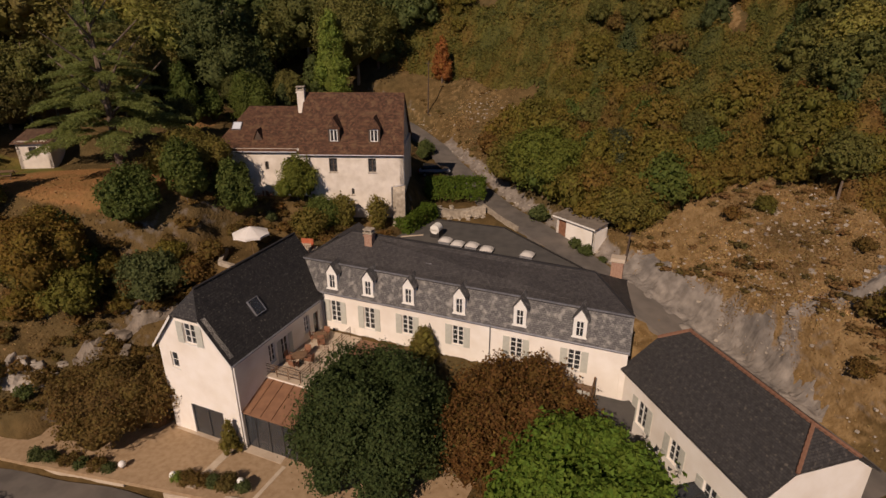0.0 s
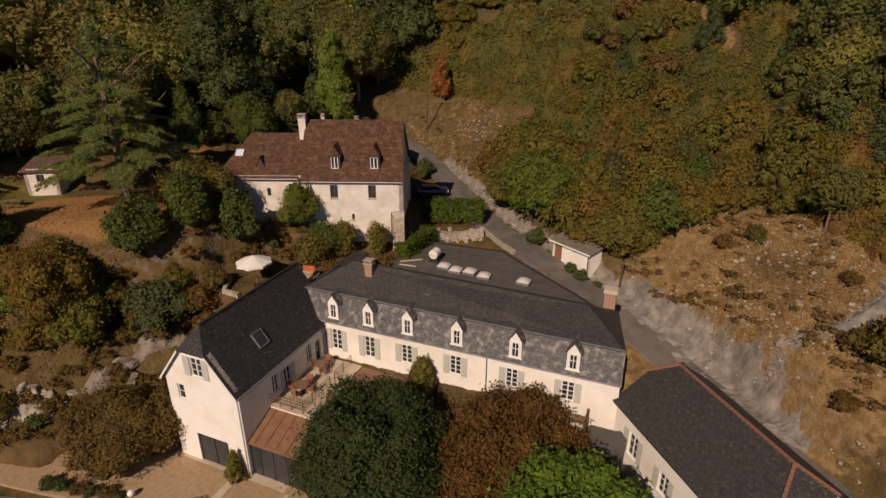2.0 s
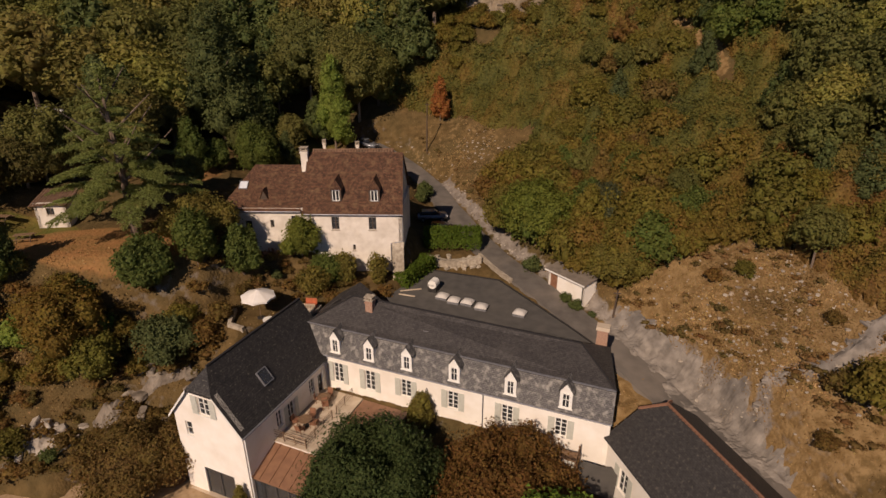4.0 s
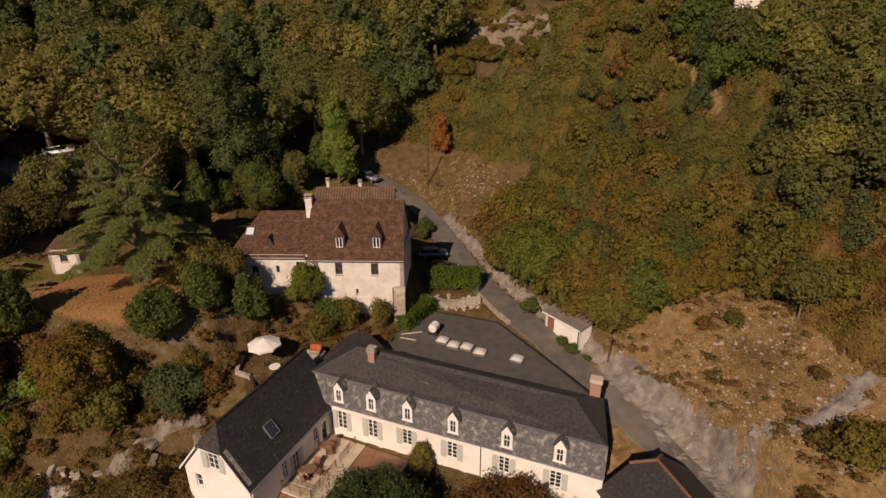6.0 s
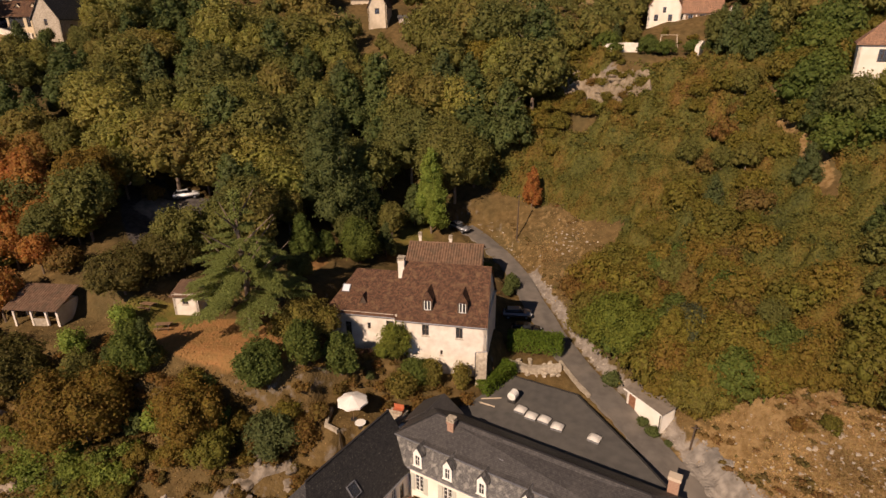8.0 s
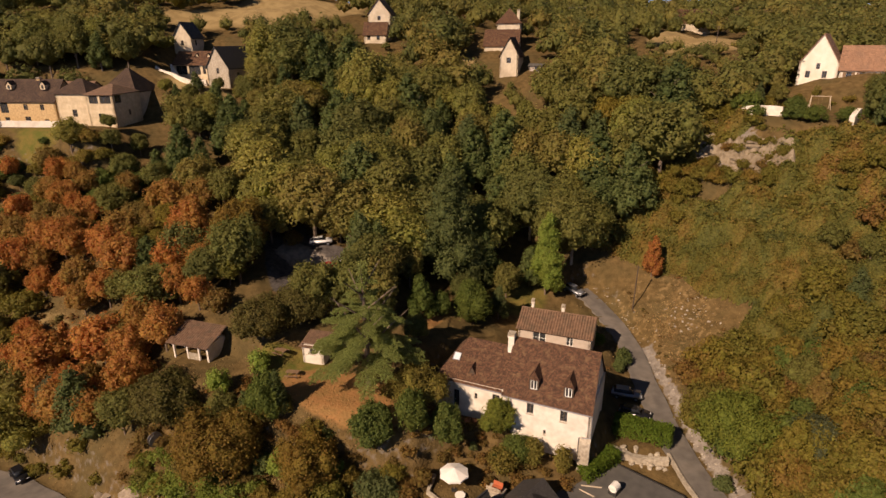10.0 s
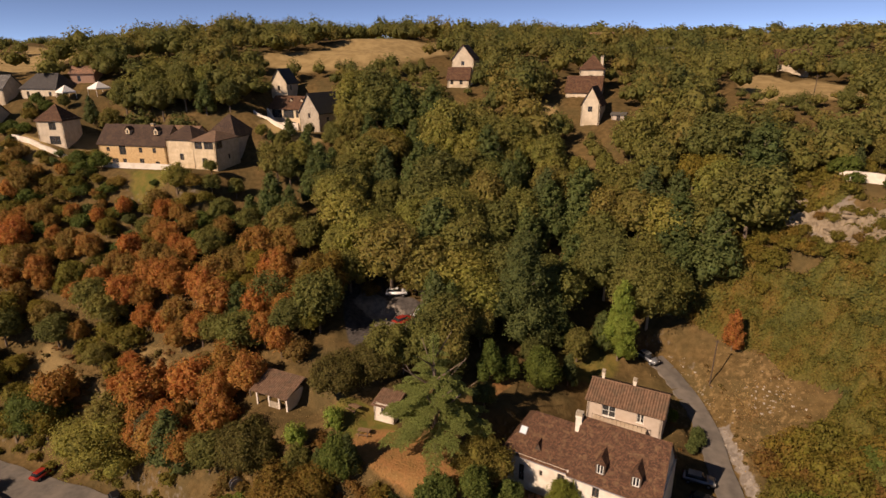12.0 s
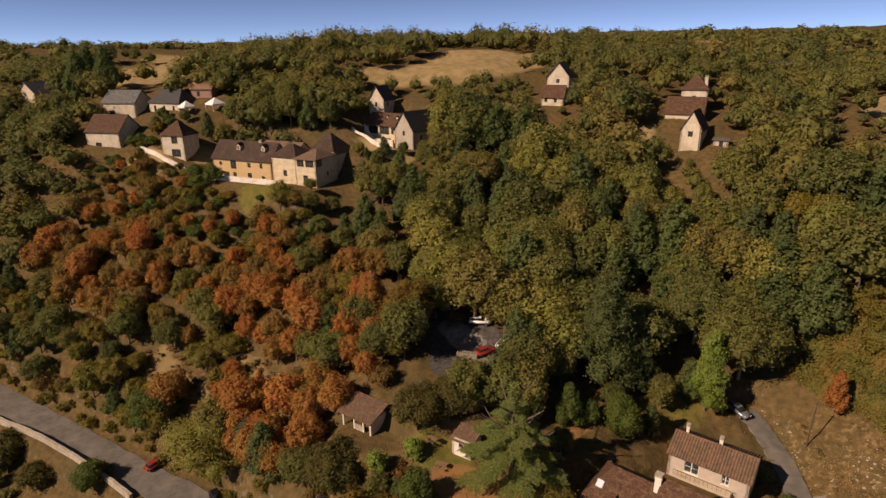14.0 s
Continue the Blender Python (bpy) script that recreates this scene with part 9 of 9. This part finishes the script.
for x, y, k, s in ((-51.6, 50.4, "bright", 1.1), (-48.4, 54.9, "bright", 1.0), (-34.6, 48.8, "shrub", 1.0), (-32.0, 47.4, "bright", 0.8), (-70.6, 49.2, "red", 0.85), (-79.5, 52, "red", 0.9), (-88, 55, "red", 0.9),
                   (-22.4, 47.4, "rust", 0.9), (-21.9, 49.9, "rust", 0.7), (-23.8, 48.8, "rust", 0.8), (-28.4, 46.6, "rust", 0.8), (-30.4, 47.6, "goldscrub", 0.7), (-31.6, 43.6, "yellow", 0.75), (-28.6, 45.2, "goldscrub", 0.6), (-35.8, 43.4, "goldscrub", 0.8), (-39.8, 43.0, "goldscrub", 0.7),
                   (-30.6, 34.0, "shrub", 0.5), (-29.4, 33.8, "shrub", 0.45), (-26.8, 33.2, "shrub", 0.5), (-24.6, 32.8, "shrub", 0.45), (-28.0, 33.6, "rust", 0.4), (-25.6, 33.1, "rust", 0.4),
                   (-19.2, 31.9, "bright", 0.35), (-18.3, 31.7, "rust", 0.4), (-17.3, 31.4, "rust", 0.4), (-16.2, 31.2, "shrub", 0.45), (-15.2, 30.9, "rust", 0.45), (-14.0, 30.6, "shrub", 0.45),
                   (13.9, 56.3, "shrub", 0.55), (14.8, 55.2, "shrub", 0.6), (16.4, 54.2, "shrub", 0.35), (11.0, 62.6, "shrub", 0.9), (-2.4, 82.0, "shrub", 1.0), (-2.9, 80.2, "shrub", 0.7), (-2.6, 84.0, "shrub", 0.8),
                   (33, 34.6, "scrub", 1.2), (36.5, 33, "darkbush", 1.1), (31, 36.4, "rust", 0.7), (34, 29, "rust", 1.2), (29, 33.5, "rust", 0.5), (33, 41.6, "rust", 0.45), (27.4, 51.6, "rust", 0.5), (29.5, 50.2, "scrub", 0.5)):
    put(k, x, y, s)
# low growth on the dry slope
heath = Stuff("bush", 0.55, 1.3, 60, 0.07, 41, 4, 4)
for x, y in scatter(20, 38, 32, 56, 0.85):
    if near_road(x, y)[0] < 4.2 or scrub_edge(x, y) or patch(x, y, 0.25, 22) + 0.35 * rng.normal() < 0.12:
        continue
    s = rng.uniform(0.4, 1.2)
    heath.add(x, y, s, rng.uniform(0, 1), s * 1.2)
for x, y in scatter(-6, 12, 76, 101, 1.1):
    if near_road(x, y)[0] < 3.4 or patch(x, y, 0.2, 23) + 0.3 * rng.normal() < 0.3:
        continue
    heath.add(x, y, rng.uniform(0.4, 1.0), rng.uniform(0, 1))
for cx, cy, rx, ry in ((-104, 49.5, 11, 5), (-87, 56, 10, 5), (-119, 50, 9, 5), (-97, 58, 7, 4)):
    for x, y in scatter(cx - rx, cx + rx, cy - ry, cy + ry, 1.5):
        if rng.random() < 0.65:
            s = rng.uniform(0.8, 2.0)
            heath.add(x, y, s, rng.uniform(0, 1), s * 1.2)
heath.build("slope_heath", "low rusty and golden growth on the dry slopes", "undergrowth", L_HEATH)
# ivy over the left bank
ivy = Stuff("bush", 2.0, 3.8, 800, 0.15, 21)
for x, y in scatter(-60, -39, 38.5, 45.5, 2.0):
    if near_road(x, y)[1] > 5.0:
        ivy.add(x, y, rng.uniform(0.7, 1.2), rng.uniform(0, 1))
ivy.build("bank_creeper", "bright green creeper covering the roadside bank", "creeper", L_IVY)
for p in LOWER_PTS:
    for side in (4.6, 6.6):
        if -200 < p[0] < -44 and rng.random() < 0.75:
            s = rng.uniform(0.35, 0.9)
            scrub_stuff.add(p[0] + rng.uniform(-1.2, 1.2), p[1] + side + rng.uniform(-0.5, 0.9), s, rng.uniform(0, 1), s * 1.1)
scrub_stuff.build("verge_scrub", "dense green and rust scrub along the road and the cliff top", "scrub", L_SCRUB)
ridge_stuff.build("ridge_woods", "green woods along the distant ridge", "woods", L_GREEN)
wood_stuff.build("far_woods", "green autumn woods covering the far hills", "woods", L_GREEN)


# dry grass tufts
def tufts(name, label, spots, n, material, size):
    c, nn, ss = [], [], []
    for cx, cy, rx, ry, share in spots:
        k = int(n * share)
        a, r = rng.uniform(0, 6.283, k), np.abs(rng.normal(0, 0.62, k))
        x, y = cx + np.cos(a) * r * rx, cy + np.sin(a) * r * ry
        keep = np.array([near_road(p, q)[0] > 2.6 for p, q in zip(x, y)])
        x, y = x[keep], y[keep]
        z = np.array([gz(p, q) for p, q in zip(x, y)])
        s = size * rng.uniform(0.5, 1.5, len(x))
        c.append(np.c_[x, y, z + s * 0.5])
        h = rng.uniform(0, 6.283, len(x))
        nn.append(np.c_[np.cos(h), np.sin(h), rng.uniform(0.1, 0.7, len(x))])
        ss.append(s)
    me = quads_mesh(name, np.concatenate(c), np.concatenate(nn), np.concatenate(ss), rng, rng.uniform(0, 1, sum(len(q) for q in ss)), dense=1)
    me.materials.append(material)
    tagged(new(name, me), label, "grass", kind="stuff")


tufts("dry_grass", "tufts of long dry straw-coloured grass on the slopes", [(29, 45, 12, 14, 0.5), (4, 90, 10, 13, 0.05), (-42, 46, 20, 7, 0.14), (24, 60, 10, 6, 0.08), (-100, 55, 45, 12, 0.15)], 70000, L_GRASS, 0.09)


# loose stones and rock outcrops
def boulder(bm, centre, size, r, flat=0.7):
    """An angular rock: a ball cut off by slanting planes and split into ledges."""
    out = bmesh.ops.create_icosphere(bm, subdivisions=3, radius=1.0)
    cuts = [(Vector((r.gauss(0, 1), r.gauss(0, 1), r.gauss(0, 0.6))).normalized(), r.uniform(0.45, 0.8)) for _ in range(11)] + [(Vector((r.uniform(-0.3, 0.3), r.uniform(-0.3, 0.3), 1)).normalized(), 0.5)]
    k, turn = r.uniform(0, 50), Matrix.Rotation(r.uniform(0, 6.3), 3, "Z")
    for v in out["verts"]:
        q = v.co.copy()
        for n, d in cuts:
            over = q.dot(n) - d
            if over > 0:
                q -= n * over
        ledge = 1 + 0.16 * math.sin(q.z * 9 + k) + 0.10 * noise.noise(q * 3.5 + Vector((k, k, k)))
        q = turn @ Vector((q.x * size[0] * ledge, q.y * size[1] * ledge, q.z * size[2] * flat * 1.4))
        v.co = q + Vector(centre)


def outcrop(name, label, spots, material):
    o = tagged(thing(name, label, "rock", Matrix()), kind="structure")
    r = random.Random(len(spots))
    for x, y, s, lift in spots:
        bm = bmesh.new()
        boulder(bm, (x, y, gz(x, y) + lift), (s * r.uniform(0.9, 1.5), s * r.uniform(0.7, 1.1), s * r.uniform(0.8, 1.1)), r)
        part("boulder", bm, material, o)
    return o


def rock_sheet(name, label, line, half, rise, material, seed, step=0.24):
    """A ledged face of bedrock laid over the slope along a line, its ragged rim sunk into the ground."""
    pts = spread([(x, y, 0) for x, y in line], step)
    bm = bmesh.new()
    n = int(2 * half / step)
    rows = []
    for i, p in enumerate(pts):
        d = (pts[min(i + 1, len(pts) - 1)] - pts[max(i - 1, 0)]).normalized()
        side = Vector((-d.y, d.x, 0))
        row = []
        for k in range(n + 1):
            v = -half + k * step
            q = p + side * v + Vector((0.08 * noise.noise(Vector((i * 0.9, k * 0.7, seed))), 0.08 * noise.noise(Vector((k * 0.8, i * 0.6, seed + 5))), 0))
            w = Vector((q.x, q.y, seed))
            edge = half * (0.72 + 0.30 * noise.noise(w * 0.45) + 0.18 * noise.noise(w * 1.3)) - abs(v)
            edge = min(edge, i * step * 0.7, (len(pts) - 1 - i) * step * 0.7)
            lump = 0.5 + 0.55 * noise.noise(w * 0.55) + 0.30 * noise.noise(w * 1.4)
            ledge = rise * (math.floor(lump * 5) / 5 + 0.35 * (lump * 5 % 1) / 5) + 0.10 * noise.noise(w * 3.1) + 0.05 * noise.noise(w * 7.0)
            row.append(bm.verts.new((q.x, q.y, gz(q.x, q.y) + (max(0.02, ledge) * min(1, edge / 0.5) if edge > 0 else -0.35))))
        rows.append(row)
    for a, b in zip(rows, rows[1:]):
        for k in range(n):
            bm.faces.new((a[k], a[k + 1], b[k + 1], b[k]))
    ob = part(name, bm, material)
    return tagged(ob, label, "rock", kind="structure")


rock_sheet("rock_cutting", "grey weathered rock face cut along the drive", [(18.6, 53.4), (20.4, 49.6), (22.4, 45.6), (24.0, 41.4), (25.4, 37.4), (26.8, 33.2)], 2.3, 0.55, M_GREYROCK, 3)
rock_sheet("rock_ledge", "pale rock ledge breaking out of the dry slope", [(27.6, 39.4), (30.5, 38.6), (33.5, 39.0), (37, 40.6)], 0.9, 0.6, M_GREYROCK, 7)
rock_sheet("bank_face", "dark layered rock face in the bank beside the wing", [(-23.6, 46.0), (-26.4, 44.6), (-29.0, 42.6), (-30.8, 40.4)], 0.9, 0.9, M_DARKROCK, 11)
rock_sheet("pale_bank_face", "pale broken rock face above the forecourt", [(-31.6, 39.8), (-34.0, 39.0), (-37.2, 39.6)], 1.0, 0.7, M_PALEROCK, 13)
r3 = random.Random(9)
outcrop("rubble_bank", "rough brown rubble stones below the clipped hedge", [(r3.uniform(-0.6, 5.4), r3.uniform(63.6, 66.0), r3.uniform(0.25, 0.6), r3.uniform(-0.15, 0.25)) for _ in range(26)], M_STONE)
rock_sheet("cliff_face", "pale weathered limestone cliff below the hilltop garden", [(3.0, 125.6), (7.5, 122.0), (12.5, 119.2), (17.0, 117.8), (21.0, 117.6)], 3.4, 2.8, M_CLIFF, 17, 0.34)
r2 = random.Random(5)
outcrop("cliff_rocks", "pale layered limestone cliff below the hilltop garden", [(12 + a, 119.6 - 0.45 * a + b, c, d) for a, b, c, d in [(r2.uniform(-9, 9), r2.uniform(-3.6, 3.6), r2.uniform(0.6, 1.7), r2.uniform(-0.2, 1.1)) for _ in range(24)]], M_CLIFF)
outcrop("bank_rocks", "dark layered rocks in the bank beside the wing", [(-26 + r2.uniform(-3.4, 2.6), 43.6 + r2.uniform(-2.4, 2.6), r2.uniform(0.45, 1.15), r2.uniform(-0.3, 0.1)) for _ in range(16)], M_DARKROCK)
outcrop("white_rocks", "pale broken rocks above the forecourt", [(-34.2 + r2.uniform(-2.2, 2.6), 39.0 + r2.uniform(-1.2, 2.0), r2.uniform(0.35, 0.85), r2.uniform(-0.3, 0.0)) for _ in range(16)], M_PALEROCK)
outcrop("ledge_rocks", "grey rock ledges high on the dry slope", [(29.5 + r2.uniform(-3, 3.5), 46.5 + r2.uniform(-3.5, 3.0), r2.uniform(0.15, 0.42), -0.12) for _ in range(26)], M_ROCK)
outcrop("roadside_rocks", "pale rock face beside the valley road", [(-62 + r2.uniform(-6, 22), 40.6 + r2.uniform(-1, 1.4), r2.uniform(0.5, 1.3), r2.uniform(-0.3, 0.3)) for _ in range(24)], M_ROCK)
outcrop("slope_rocks", "grey rock ledge in the dry slope beside the drive", [(27.2 + k * 0.44 + r2.uniform(-0.5, 0.5), 39.4 - 0.15 * k + 0.012 * k * k + r2.uniform(-0.5, 0.5), r2.uniform(0.25, 0.6), -0.22) for k in range(20)], M_GREYROCK)
stones = bmesh.new()
for _ in range(900):
    k = r2.random()
    if k < 0.2:
        p = DRIVE_PTS[r2.randrange(len(DRIVE_PTS))]
        x, y = p[0] + r2.uniform(2.0, 3.6), p[1] + r2.uniform(-0.5, 1.8)
    elif k < 0.27:
        x, y = 6 + r2.gauss(0, 2.2), 93 + r2.gauss(0, 2.0)
    else:
        x, y = 27.5 + r2.gauss(0, 5), 44 + r2.gauss(0, 5.5)
        if near_road(x, y)[0] < 2.5:
            continue
    s = r2.uniform(0.05, 0.2) * (1 if r2.random() < 0.3 else 0.6)
    m = Matrix.Translation((x, y, gz(x, y) + s * 0.2)) @ Matrix.Rotation(r2.uniform(0, 6), 4, "Z")
    box(stones, -s, s, -s * 0.7, s * 0.7, -s * 0.4, s * 0.5, m)
tagged(part("loose_stones", stones, M_PALEROCK), "loose pale stones strewn along the drive and slope", "stones", kind="stuff")
